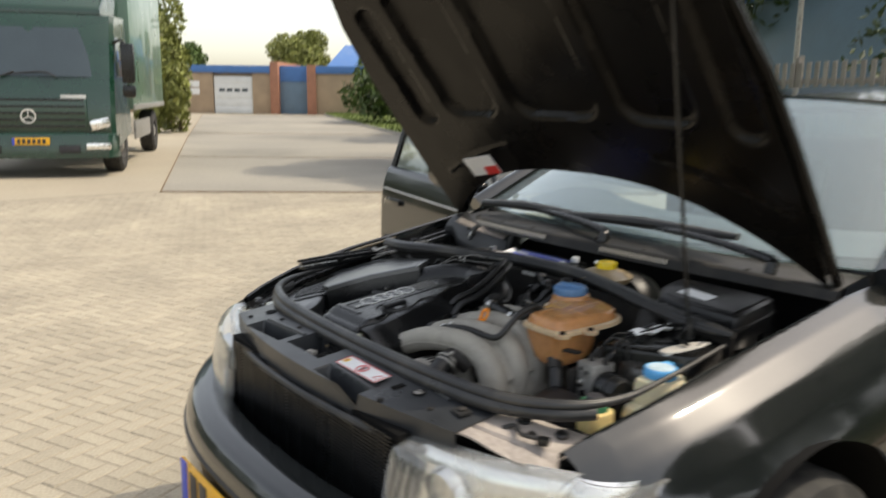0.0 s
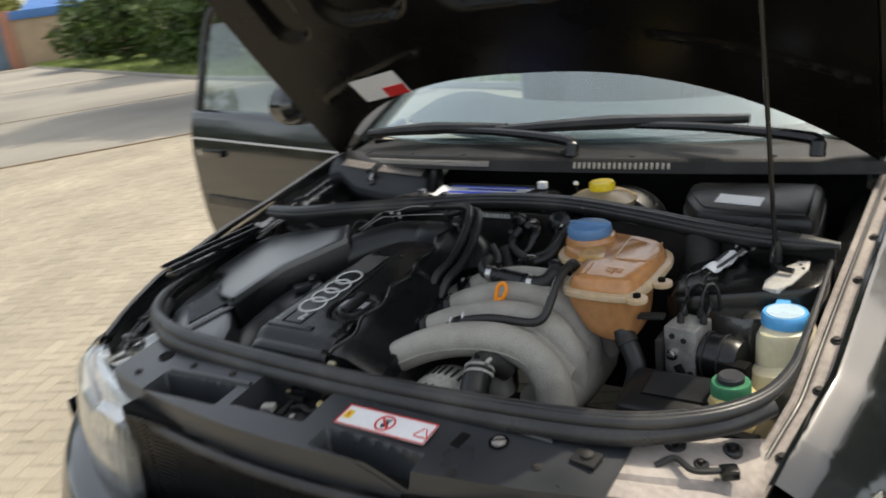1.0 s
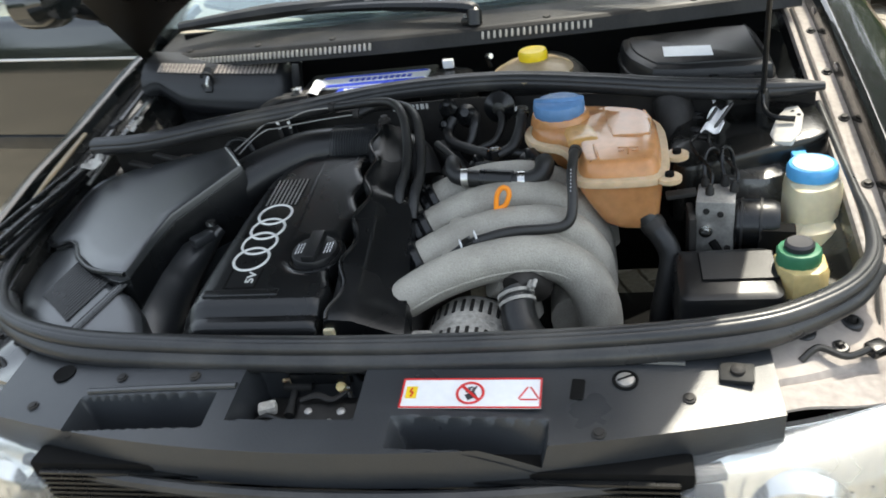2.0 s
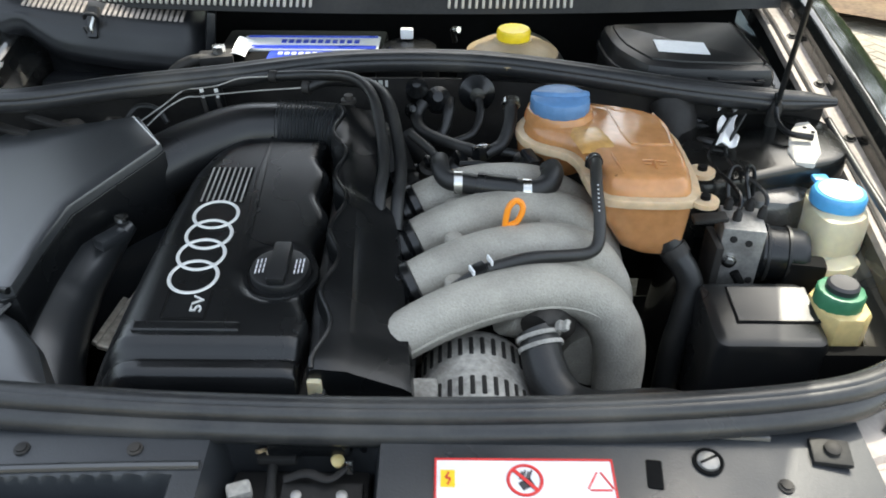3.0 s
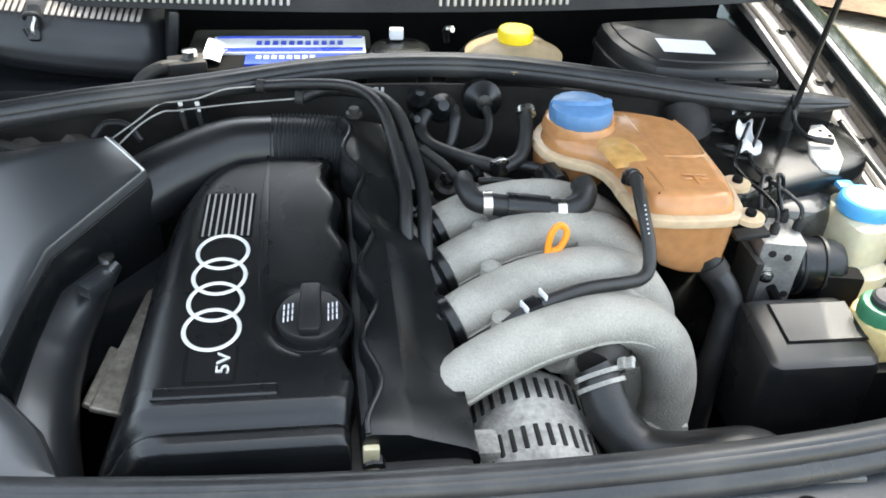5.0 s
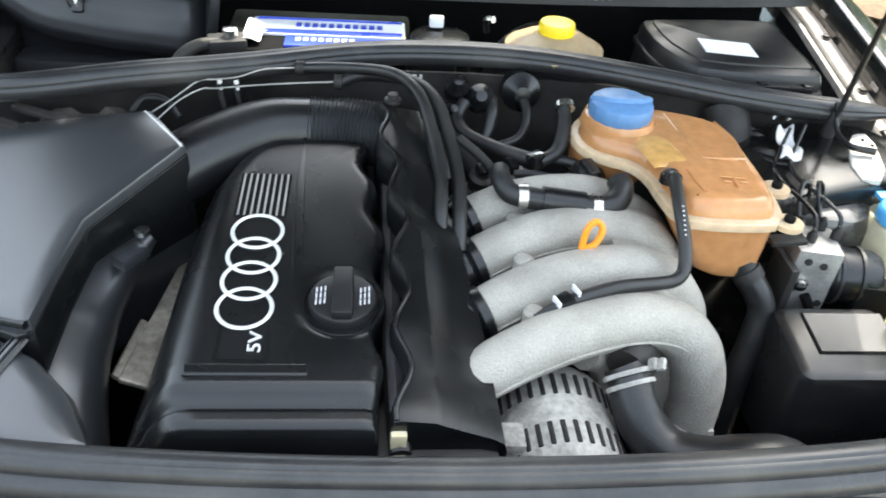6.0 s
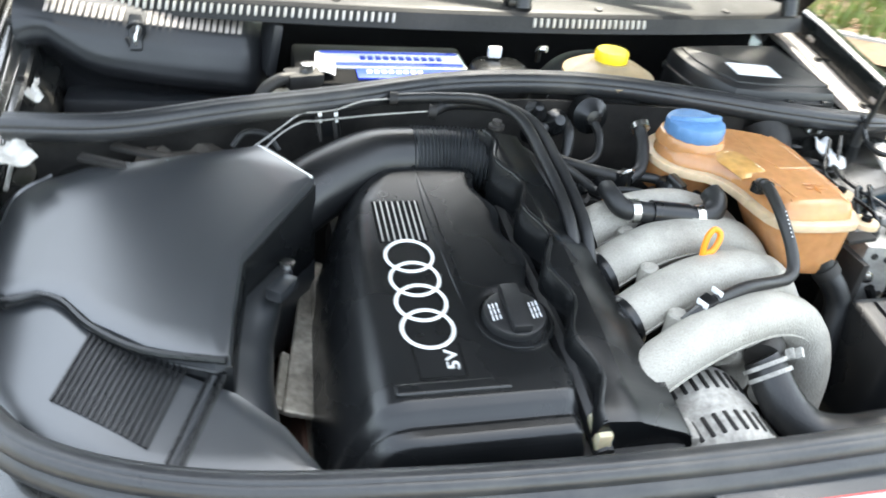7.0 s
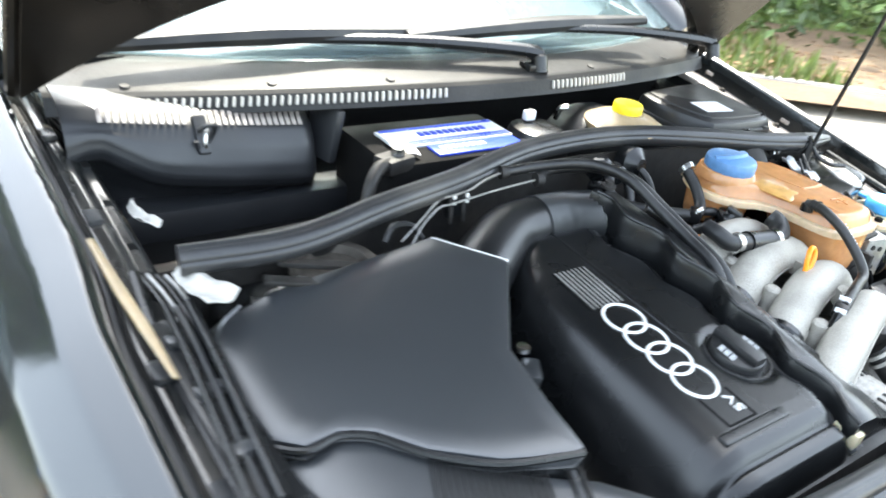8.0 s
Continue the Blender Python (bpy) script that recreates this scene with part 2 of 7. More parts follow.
def rounded(outline, times=2):
    """Corners cut, again and again (Chaikin)."""
    for _ in range(times):
        out = []
        for a, b in zip(outline, outline[1:] + outline[:1]):
            out += [(0.75 * a[0] + 0.25 * b[0], 0.75 * a[1] + 0.25 * b[1]), (0.25 * a[0] + 0.75 * b[0], 0.25 * a[1] + 0.75 * b[1])]
        outline = out
    return outline


def round_rect(x0, x1, y0, y1, r, seg=5):
    """A rectangle with round corners."""
    out = []
    for cx, cy, a0 in ((x1 - r, y0 + r, -90), (x1 - r, y1 - r, 0), (x0 + r, y1 - r, 90), (x0 + r, y0 + r, 180)):
        out += [(cx + r * math.cos(radians(a0 + 90 * k / seg)), cy + r * math.sin(radians(a0 + 90 * k / seg))) for k in range(seg + 1)]
    return out


def plane_z(z0, bx=0.0, by=0.0, x0=0.0, y0=0.0):
    return lambda x, y: z0 + bx * (x - x0) + by * (y - y0)


def prism(outline, top, bottom, bevel=0.006, flare=0.0, bm=None, crown=None):
    """A body with that outline from bottom to top, with a rounded upper edge; crown: the middle from which a curved top spreads. top, bottom: a height, or a function of x and y."""
    bm = bm or bmesh.new()
    area = sum(a[0] * b[1] - b[0] * a[1] for a, b in zip(outline, outline[1:] + outline[:1]))
    if area < 0:
        outline = outline[::-1]
    ft = top if callable(top) else (lambda x, y: top)
    fb = bottom if callable(bottom) else (lambda x, y: bottom)
    low = inset(outline, -flare) if flare else outline
    rings = [[Vector((x, y, fb(x, y))) for x, y in low]]
    for drop, inn in ((1.0, 0.0), (0.3, 0.3), (0.0, 1.0)):
        o = inset(outline, bevel * inn) if inn else outline
        rings.append([Vector((x, y, ft(x, y) - bevel * drop)) for x, y in o])
    if crown:
        mx, my = crown
        for k in (0.8, 0.6, 0.4, 0.2, 0.08):
            rings.append([Vector((mx + (x - mx) * k, my + (y - my) * k, ft(mx + (x - mx) * k, my + (y - my) * k))) for x, y in o])
    skin(bm, rings)
    return bm


def rbox(c, size, bevel=0.004, turn=(0, 0, 0), bm=None, seg=2):
    """A box with rounded edges."""
    bm = bm or bmesh.new()
    t = bmesh.new()
    bmesh.ops.create_cube(t, size=1)
    bmesh.ops.scale(t, vec=size, verts=t.verts)
    if bevel:
        bmesh.ops.bevel(t, geom=t.edges[:], offset=bevel, segments=seg, affect="EDGES", profile=0.6)
    bmesh.ops.transform(t, matrix=pose(*c, *turn), verts=t.verts)
    me = bpy.data.meshes.new("tmp")
    t.to_mesh(me)
    t.free()
    bm.from_mesh(me)
    bpy.data.meshes.remove(me)
    return bm


def lathe(profile, m=None, seg=24, bm=None, lobes=0, lobe=0.0):
    """A turned body: profile of (radius, height), set by the pose m; lobes: ridges round the rim."""
    bm = bm or bmesh.new()
    m = m or Matrix()
    rings = []
    for r, z in profile:
        ring = []
        for k in range(seg):
            a = 2 * math.pi * k / seg
            rr = r * (1 - (lobe if lobes and (k * lobes * 2 // seg) % 2 else 0))
            ring.append(m @ Vector((rr * math.cos(a), rr * math.sin(a), z)))
        rings.append(ring)
    skin(bm, rings)
    return bm


def sheet(f, us, vs, thick=0.0, bm=None, keep=None):
    """A curved sheet f(u, v), with a thickness."""
    bm = bm or bmesh.new()
    g = [[bm.verts.new(f(u, v)) for v in vs] for u in us]
    made = []
    for i in range(len(us) - 1):
        for j in range(len(vs) - 1):
            if keep is None or keep(0.5 * (us[i] + us[i + 1]), 0.5 * (vs[j] + vs[j + 1])):
                made.append(bm.faces.new((g[i][j], g[i + 1][j], g[i + 1][j + 1], g[i][j + 1])))
    bmesh.ops.delete(bm, geom=[v for v in bm.verts if not v.link_faces], context="VERTS")
    if thick:
        bmesh.ops.solidify(bm, geom=made, thickness=thick)
    return bm


def lettering(body, size, m, depth=0.0008):
    """Raised letters in the built-in font."""
    cu = bpy.data.curves.new("letters", "FONT")
    cu.body, cu.size, cu.extrude, cu.align_x, cu.align_y = body, size, depth, "CENTER", "CENTER"
    ob = bpy.data.objects.new("letters", cu)
    me = bpy.data.meshes.new_from_object(ob)
    bm = bmesh.new()
    bm.from_mesh(me)
    bmesh.ops.transform(bm, matrix=m, verts=bm.verts)
    bpy.data.objects.remove(ob)
    bpy.data.curves.remove(cu)
    bpy.data.meshes.remove(me)
    return bm


def lin(a, b, n):
    return [a + (b - a) * i / (n - 1) for i in range(n)]


def curve(table):
    """A function through (x, y) pairs, straight between them."""
    xs, ys = zip(*table)
    return lambda v: float(np.interp(v, xs, ys))


def thing(name, label, category, m=None, group="", kind=""):
    e = new(name)
    e.empty_display_size = 0.1
    if m is not None:
        e.matrix_basis = m
    return tagged(e, label, category, group, kind)


# ---- the car ----
CX = -0.04
car = thing("car", "black-green estate car with its hood propped open, parked on brick paving", "car", pose(0, 0, 0))

inner_w = curve([(0.0, 0.56), (0.15, 0.60), (0.37, 0.645), (0.70, 0.66), (1.05, 0.675), (1.5, 0.70)])
outer_w = curve([(0.05, 0.66), (0.15, 0.735), (0.30, 0.805), (0.50, 0.842), (0.75, 0.855), (1.0, 0.862), (1.5, 0.866)])
crown_z = curve([(0.0, 0.70), (0.15, 0.735), (0.25, 0.772), (0.37, 0.805), (0.55, 0.84), (0.70, 0.866), (1.0, 0.912), (1.35, 0.945), (1.5, 0.95)])
edge_out = curve([(0.15, 0.022), (0.30, 0.030), (0.60, 0.031), (0.72, 0.017), (1.1, 0.015), (1.4, 0.0)])
inner_edge = lambda y, side: inner_w(y) + (edge_out(y) if side < 0 else 0.0)
WHEEL_Y, WHEEL_Z = 0.64, 0.33


def fender(side):
    def f(y, v):
        wi, wo, z = inner_edge(y, side), outer_w(y), crown_z(y)
        w = wo - wi
        prof = [(wi, z - 0.02), (wi + 0.004, z - 0.004), (wi + 0.012, z), (wi + 0.28 * w, z - 0.016), (wi + 0.52 * w, z - 0.048),
                (wi + 0.74 * w, z - 0.096), (wi + 0.91 * w, z - 0.152), (wo - 0.003, z - 0.210), (wo + 0.004, z - 0.275), (wo - 0.004, 0.45), (wo - 0.03, 0.24)]
        d = 0.385 ** 2 - (y - WHEEL_Y) ** 2
        arch = WHEEL_Z + math.sqrt(d) if d > 0 else 0.0
        end = len(prof) - 1
        for j in range(len(prof) - 1):
            if prof[j + 1][1] < arch:
                end = j + (prof[j][1] - arch) / (prof[j][1] - prof[j + 1][1])
                break
        k = v * end
        i = min(int(k), len(prof) - 2)
        a, b, u = prof[i], prof[i + 1], k - i
        return Vector((CX + side * (a[0] + (b[0] - a[0]) * u), y, a[1] + (b[1] - a[1]) * u))
    ys = sorted(lin(0.19, 1.36, 48) + [WHEEL_Y + s * 0.385 * math.cos(a) for s in (-1, 1) for a in (0.02, 0.06, 0.12, 0.2, 0.3)])
    bm = sheet(f, ys, lin(0, 1, 51))
    return part("fender", bm, PAINT, car, "glossy dark front fender", 50)


def arch_liner(side):
    bm = bmesh.new()
    rings = []
    for a in lin(-0.2, math.pi + 0.2, 22):
        y, z = WHEEL_Y + 0.39 * math.cos(a), WHEEL_Z + 0.39 * math.sin(a)
        rings.append([Vector((CX + side * w, y, z)) for w in (0.50, 0.60, 0.70, 0.78, 0.838)])
    skin(bm, rings, closed=False)
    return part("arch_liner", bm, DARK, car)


def wheel(side, y=WHEEL_Y):
    m = pose(CX + side * 0.745, y, WHEEL_Z, 0, 90 * side, 0)
    tyre = part("wheel", lathe([(0.19, -0.1), (0.27, -0.105), (0.3, -0.09), (0.312, -0.06), (0.312, 0.06), (0.3, 0.09), (0.27, 0.105), (0.19, 0.1)], m, 40), TYRE, car, "black tyre on a light alloy wheel")
    bm = lathe([(0.02, 0.06), (0.06, 0.075), (0.065, 0.04), (0.19, 0.03), (0.2, 0.095), (0.21, 0.1), (0.205, -0.08), (0.1, -0.08)], m, 40)
    for k in range(7):
        t = rbox((0.13, 0, 0.06), (0.15, 0.035, 0.025), 0.006)
        bmesh.ops.transform(t, matrix=m @ pose(0, 0, 0, 0, 0, 360 * k / 7), verts=t.verts)
        me = bpy.data.meshes.new("tmp")
        t.to_mesh(me)
        t.free()
        bm.from_mesh(me)
        bpy.data.meshes.remove(me)
    part("rim", bm, ALU, tyre, "dull alloy rim")
    return tyre


for s in (-1, 1):
    fender(s)
    arch_liner(s)
    wheel(s)
    wheel(s, WHEEL_Y + 2.6)


# gutters beside the engine bay, with a folded edge and clips
def gutter(side):
    def f(y, v):
        wi, z = inner_edge(y, side), crown_z(y)
        if side > 0:
            prof = [(wi + 0.002, z - 0.02), (wi - 0.002, z - 0.045), (wi - 0.012, z - 0.047), (wi - 0.023, z - 0.045), (wi - 0.029, z - 0.052),
                    (wi - 0.036, z - 0.046), (wi - 0.042, z - 0.047), (wi - 0.050, z - 0.075), (wi - 0.08, z - 0.09), (wi - 0.085, 0.45)]
        else:
            prof = [(wi + 0.002, z - 0.02), (wi - 0.002, z - 0.045), (wi - 0.012, z - 0.048), (wi - 0.022, z - 0.034), (wi - 0.034, z - 0.034),
                    (wi - 0.045, z - 0.044), (wi - 0.058, z - 0.044), (wi - 0.064, z - 0.075), (wi - 0.08, z - 0.09), (wi - 0.085, 0.45)]
        k = v * (len(prof) - 1)
        i = min(int(k), len(prof) - 2)
        a, b, u = prof[i], prof[i + 1], k - i
        return Vector((CX + side * (a[0] + (b[0] - a[0]) * u), y, a[1] + (b[1] - a[1]) * u))
    ys = lin(0.19, 1.12, 38)
    v0, v1 = (1.05 / 9, 6.3 / 9) if side > 0 else (0.30, 0.70)
    # the right flange's pale colour holds dust and sun glare together
    g = part("fender_gutter", sheet(f, ys, lin(v0, v1, 16), 0.003), DUSTY_SUNLIT if side > 0 else GUTTER, car, "dusty painted gutter flange beside the engine bay, sun glare coloured into the right one", 30)
    part("outer_channel", sheet(f, ys, lin(0, v0, 9), 0.003), GUTTER, g, "glossy black painted channel", 30)
    part("inner_drop", sheet(f, ys, lin(v1, 1, 9), 0.003), GUTTER, g, "glossy black painted drop", 30)
    at = lambda y, d, up: (CX + side * (inner_edge(y, side) - d), y, crown_z(y) - up)
    if side > 0:
        part("edge_strip", tube([at(y, 0.0295, 0.0490) for y in lin(0.24, 1.06, 14)], 0.0030, 8, 3), SEAL, g, "black rubber strip along the gutter")
        for y in (0.27, 0.39, 0.50, 0.66, 0.80, 0.95):
            x, yy, z = at(y, 0.012, 0.0465)
            ring = part("flange_bolt", lathe([(0.0085, 0), (0.0085, 0.002), (0.005, 0.003), (0.005, 0.006), (0.0005, 0.0065)], pose(x, yy, z, 8, 0, 0), 10), DEEP, g, "dusty bolt in the flange")
        for y in (0.45, 0.79, 1.0):
            x, yy, z = at(y, -0.0005, 0.032)
            part("wall_slot", rbox((x - 0.002, yy, z), (0.003, 0.020, 0.008), 0.002, (8, 0, 0)), DUSTY_SUNLIT, g, "pale oblong slot")
    else:
        for y in lin(0.26, 1.02, 10):
            part("gutter_slot", rbox(at(y, 0.053, 0.0445), (0.011, 0.042, 0.006), 0.002, (5, 0, 3), seg=1), DARK, g)
        for y in (0.28, 0.42, 0.56, 0.80, 0.98):
            part("clip", rbox(at(y, 0.028, 0.032), (0.016, 0.030, 0.010), 0.003), SEAL, g)
        part("drip_rail", tube([at(y, 0.010, 0.040) for y in lin(0.2, 1.08, 14)], 0.0045, 8, 3), SEAL, g)
        part("edge_strip", tube([at(y, 0.040, 0.036) for y in lin(0.24, 0.70, 8)], 0.007, 8, 3), SATIN, g, "weathered rubber strip along the gutter")
    return g


for s in (-1, 1):
    gutter(s)

# inner wings, bulkhead and a floor that close the bay
bm = bmesh.new()
rbox((CX, 0.80, 0.62), (1.22, 0.02, 0.30), 0.004, bm=bm)
part("bulkhead", bm, DEEP, car, "dark painted bulkhead behind the engine")
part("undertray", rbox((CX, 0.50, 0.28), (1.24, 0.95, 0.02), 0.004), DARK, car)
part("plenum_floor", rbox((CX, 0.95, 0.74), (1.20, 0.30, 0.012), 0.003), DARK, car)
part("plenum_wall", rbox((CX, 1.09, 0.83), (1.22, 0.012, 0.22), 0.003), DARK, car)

# suspension turrets
for s in (-1, 1):
    t = part("strut_tower", prism(rounded([(CX + s * 0.56, 0.50), (CX + s * 0.43, 0.52), (CX + s * 0.41, 0.64), (CX + s * 0.46, 0.72), (CX + s * 0.58, 0.72)], 2), plane_z(0.80), 0.50, 0.02, 0.02), GUTTER, car, "dark painted suspension turret")
    part("strut_cap", lathe([(0.05, 0), (0.05, 0.012), (0.03, 0.022), (0.005, 0.024)], pose(CX + s * 0.49, 0.62, 0.80), 24), STEEL if s < 0 else SATIN, t)

# ---- front: slam panel, radiator, bumper, headlights ----
slam_z = lambda x, y: 0.782 - 0.12 * (0.14 - y) - 0.10 * (x - CX) ** 2
slam_front = lambda x: 0.015 + 0.34 * (x - CX) ** 2
slam_back = lambda x: 0.16 + 0.25 * (x - CX) ** 2


def slam_panel():
    holes = [(-0.360, -0.195, 0.056, 0.094), (-0.155, -0.02, 0.066, 0.150), (0.035, 0.185, 0.030, 0.058)]

    def depth(x, y):
        d = 0.0
        for i, (a, b, c, e) in enumerate(holes):
            m = min(x - a, b - x, y - c, e - y)
            if m > -0.006:
                d = max(d, (0.055, 0.09, 0.045)[i] * min(1, (m + 0.006) / 0.012))
        return d

    def f(x, v):
        y = slam_front(x) + v * (slam_back(x) - slam_front(x)) if v >= 0 else slam_front(x)
        z = slam_z(x, y) - depth(x, y)
        if v < 0:
            z += v
        return Vector((x, y, z))
    xs = lin(CX - 0.46, CX + 0.46, 230)
    bm = sheet(f, xs, [-0.05, -0.02, -0.004] + lin(0.0, 1.0, 64), 0.003)
    return part("slam_panel", bm, SLAM, car, "grey-black plastic panel over the radiator", 40)


slam = slam_panel()


def on_slam(x, y, up=0.002):
    """A pose on the slam panel, with z along its normal."""
    return Matrix.Translation((x, y, slam_z(x, y) + up)) @ Euler((math.atan(0.12), 0, 0)).to_matrix().to_4x4()


def flat(m, cx, cy, sx, sy, t=0.0012, z=0.0, turn=0, bm=None):
    """A thin plate in the plane of the pose m."""
    bm = bm or bmesh.new()
    n0 = len(bm.verts)
    rbox((0, 0, 0), (sx, sy, t), 0, bm=bm)
    bm.verts.ensure_lookup_table()
    bmesh.ops.transform(bm, matrix=m @ pose(cx, cy, z, 0, 0, turn), verts=bm.verts[n0:])
    return bm


def ring_flat(m, c, r, w, t=0.001, seg=32, bm=None):
    """A flat ring in the plane of the pose m."""
    bm = bm or bmesh.new()
    rings = []
    for k in range(seg):
        a = 2 * math.pi * k / seg
        e = Vector((math.cos(a), math.sin(a), 0))
        o = Vector((*c, 0))
        rings.append([m @ (o + e * (r + dr) + Vector((0, 0, dz))) for dr, dz in ((-w / 2, 0), (-w / 4, t), (w / 4, t), (w / 2, 0))])
    skin(bm, rings + [rings[0]], closed=False)
    bmesh.ops.remove_doubles(bm, verts=bm.verts, dist=1e-6)
    return bm


m = on_slam(0.108, 0.094, 0.0025)
label = part("warning_label", flat(m, 0, 0, 0.150, 0.040, 0.001), PAPER, slam, "white warning label with a red border")
bm = bmesh.new()
for a in ((0, 0.0195, 0.150, 0.0018), (0, -0.0195, 0.150, 0.0018), (-0.0742, 0, 0.0018, 0.040), (0.0742, 0, 0.0018, 0.040)):
    flat(m, *a, 0.0006, 0.0012, bm=bm)
part("border", bm, RED, label)
part("ban_sign", flat(m, 0, 0, 0.030, 0.003, 0.0006, 0.0016, -45, ring_flat(m @ pose(0, 0, 0.001), (0, 0), 0.014, 0.003)), RED, label)
bm = flat(m, 0.001, -0.0035, 0.011, 0.008, 0.0004, 0.0008, 30)
for k in range(4):
    flat(m, -0.003 + 0.0026 * k, 0.0045 + 0.0012 * (k % 2), 0.0016, 0.008, 0.0004, 0.0008, -20, bm)
part("print", bm, INK, label)
part("hazard_mark", flat(m, -0.064, 0.001, 0.012, 0.016, 0.0006, 0.001), YPRINT, label)
bm = flat(m, -0.0645, 0.004, 0.0016, 0.006, 0.0004, 0.0017, -25)
flat(m, -0.0635, 0.001, 0.004, 0.0014, 0.0004, 0.0017, 0, bm)
flat(m, -0.063, -0.0025, 0.0016, 0.006, 0.0004, 0.0017, -25, bm)
part("lightning", bm, RED, label)
bm = bmesh.new()
for a, b, tn in ((-0.006, 0, 60), (0.006, 0, -60), (0, -0.009, 0)):
    flat(m, 0.062 + a, b, 0.018, 0.0016, 0.0006, 0.001, tn, bm)
part("triangle_mark", bm, RED, label)

# latch in its well, holes and bolts of the slam panel
latch = part("hood_latch", rbox((-0.088, 0.105, 0.712), (0.125, 0.080, 0.03), 0.006), DEEP, slam, "greasy steel hood latch in its well")
part("latch_plate", rbox((-0.066, 0.100, 0.733), (0.072, 0.044, 0.006), 0.002, (8, 0, 0)), DEEP, latch)
part("striker", rbox((-0.109, 0.141, 0.746), (0.036, 0.010, 0.009), 0.003), SCUTTLE, latch, "worn steel striker bar")
part("latch_bolt", tube([(-0.113, 0.136, 0.742), (-0.111, 0.118, 0.740), (-0.109, 0.100, 0.738)], [0.0045, 0.0045, 0.0058], 12, 4), SCUTTLE, latch)
for x, y, r in ((-0.088, 0.108, 0.0048), (-0.072, 0.088, 0.0042), (-0.048, 0.108, 0.0052), (-0.058, 0.092, 0.0036)):
    part("rivet", lathe([(r, 0), (r, 0.003), (r * 0.5, 0.0045), (0.0005, 0.0046)], pose(x, y, 0.736, 8, 0, 0), 12), ALU, latch)
part("guide", rbox((-0.080, 0.146, 0.757), (0.075, 0.012, 0.016), 0.004), SATIN, latch)
part("release_lever", tube([(-0.100, 0.120, 0.744), (-0.080, 0.124, 0.748), (-0.060, 0.118, 0.747), (-0.045, 0.128, 0.750)], [0.004, 0.005, 0.004, 0.003], 8, 5, flat=0.5), DEEP, latch)
part("copper_spring", tube([(-0.128, 0.146, 0.750), (-0.124, 0.140, 0.757), (-0.119, 0.146, 0.752), (-0.116, 0.140, 0.747)], 0.0022, 6), TAN, latch)
part("clip_frame", tube([(-0.046, 0.150, 0.746), (-0.047, 0.140, 0.765), (-0.034, 0.140, 0.766), (-0.032, 0.150, 0.748)], 0.0026, 8, 5), SATIN, latch)
for k in range(4):
    part("coil", tube([(-0.0455, 0.133, 0.738 + 0.0045 * k), (-0.0395, 0.131, 0.740 + 0.0045 * k)], 0.0016, 6, 1), STEEL, latch)
part("nylon_bush", lathe([(0.006, 0), (0.006, 0.008), (0.003, 0.010), (0.001, 0.0102)], pose(-0.054, 0.140, 0.744, 30, 0, 0), 12), OCHRE, latch)
part("cable_end", rbox((-0.137, 0.108, 0.742), (0.022, 0.016, 0.012), 0.004, (0, 0, 20)), ALTER, latch)
part("cable_sheath", tube([(-0.155, 0.090, 0.728), (-0.140, 0.098, 0.738), (-0.120, 0.094, 0.738), (-0.095, 0.082, 0.732)], 0.004, 8, 5), RUBBER, latch)
for x0, x1, y0, y1 in ((0.212, 0.226, 0.092, 0.120),):
    part("panel_slot", rbox(((x0 + x1) / 2, (y0 + y1) / 2, slam_z((x0 + x1) / 2, (y0 + y1) / 2) - 0.002), (x1 - x0, y1 - y0, 0.008), 0.002, (7, 0, -6)), DARK, slam)
part("slotted_screw", lathe([(0.0135, 0), (0.0135, 0.0012), (0.0115, 0.0016), (0.010, -0.001), (0.001, -0.0014)], on_slam(0.268, 0.120, 0.0014), 24), DARK, slam)
part("screw_head", lathe([(0.0100, 0), (0.0092, 0.0028), (0.006, 0.0040), (0.0005, 0.0042)], on_slam(0.268, 0.120, 0.001), 20), ALU, slam, "dull metal screw")
part("screw_cut", flat(on_slam(0.268, 0.120, 0.0052), 0, 0, 0.018, 0.0022, 0.0008, 0, 25), DARK, slam)
part("corner_bracket", rbox((0.380, 0.134, slam_z(0.380, 0.134) + 0.004), (0.034, 0.026, 0.006), 0.002, (7, 0, -8)), SCUTTLE, slam, "dull metal bracket")
part("bracket_screw", lathe([(0.0075, 0), (0.0075, 0.003), (0.005, 0.0045), (0.0005, 0.0047)], on_slam(0.381, 0.135, 0.0075), 14), DEEP, slam)
for x, y, r in ((-0.415, 0.14, 0.014),):
    part("panel_hole", lathe([(r, 0), (r, 0.0016), (r * 0.8, 0.0008)], on_slam(x, y, 0.0012), 20), DARK, slam)
for x, y in ((-0.325, 0.127), (-0.225, 0.124), (-0.43, 0.09), (0.33, 0.10), (0.24, 0.05)):
    part("bolt", lathe([(0.0070, 0), (0.0068, 0.001), (0.0048, 0.0014), (0.0045, 0.0030), (0.001, 0.0033)], on_slam(x, y, 0.001), 12), DEEP, slam)
for x0, x1, y in ((-0.36, -0.165, 0.107), (0.06, 0.33, 0.148)):
    part("rib", tube([(x, y, slam_z(x, y) + 0.001) for x in lin(x0, x1, 6)], 0.004, 8, 2), SOFT, slam)

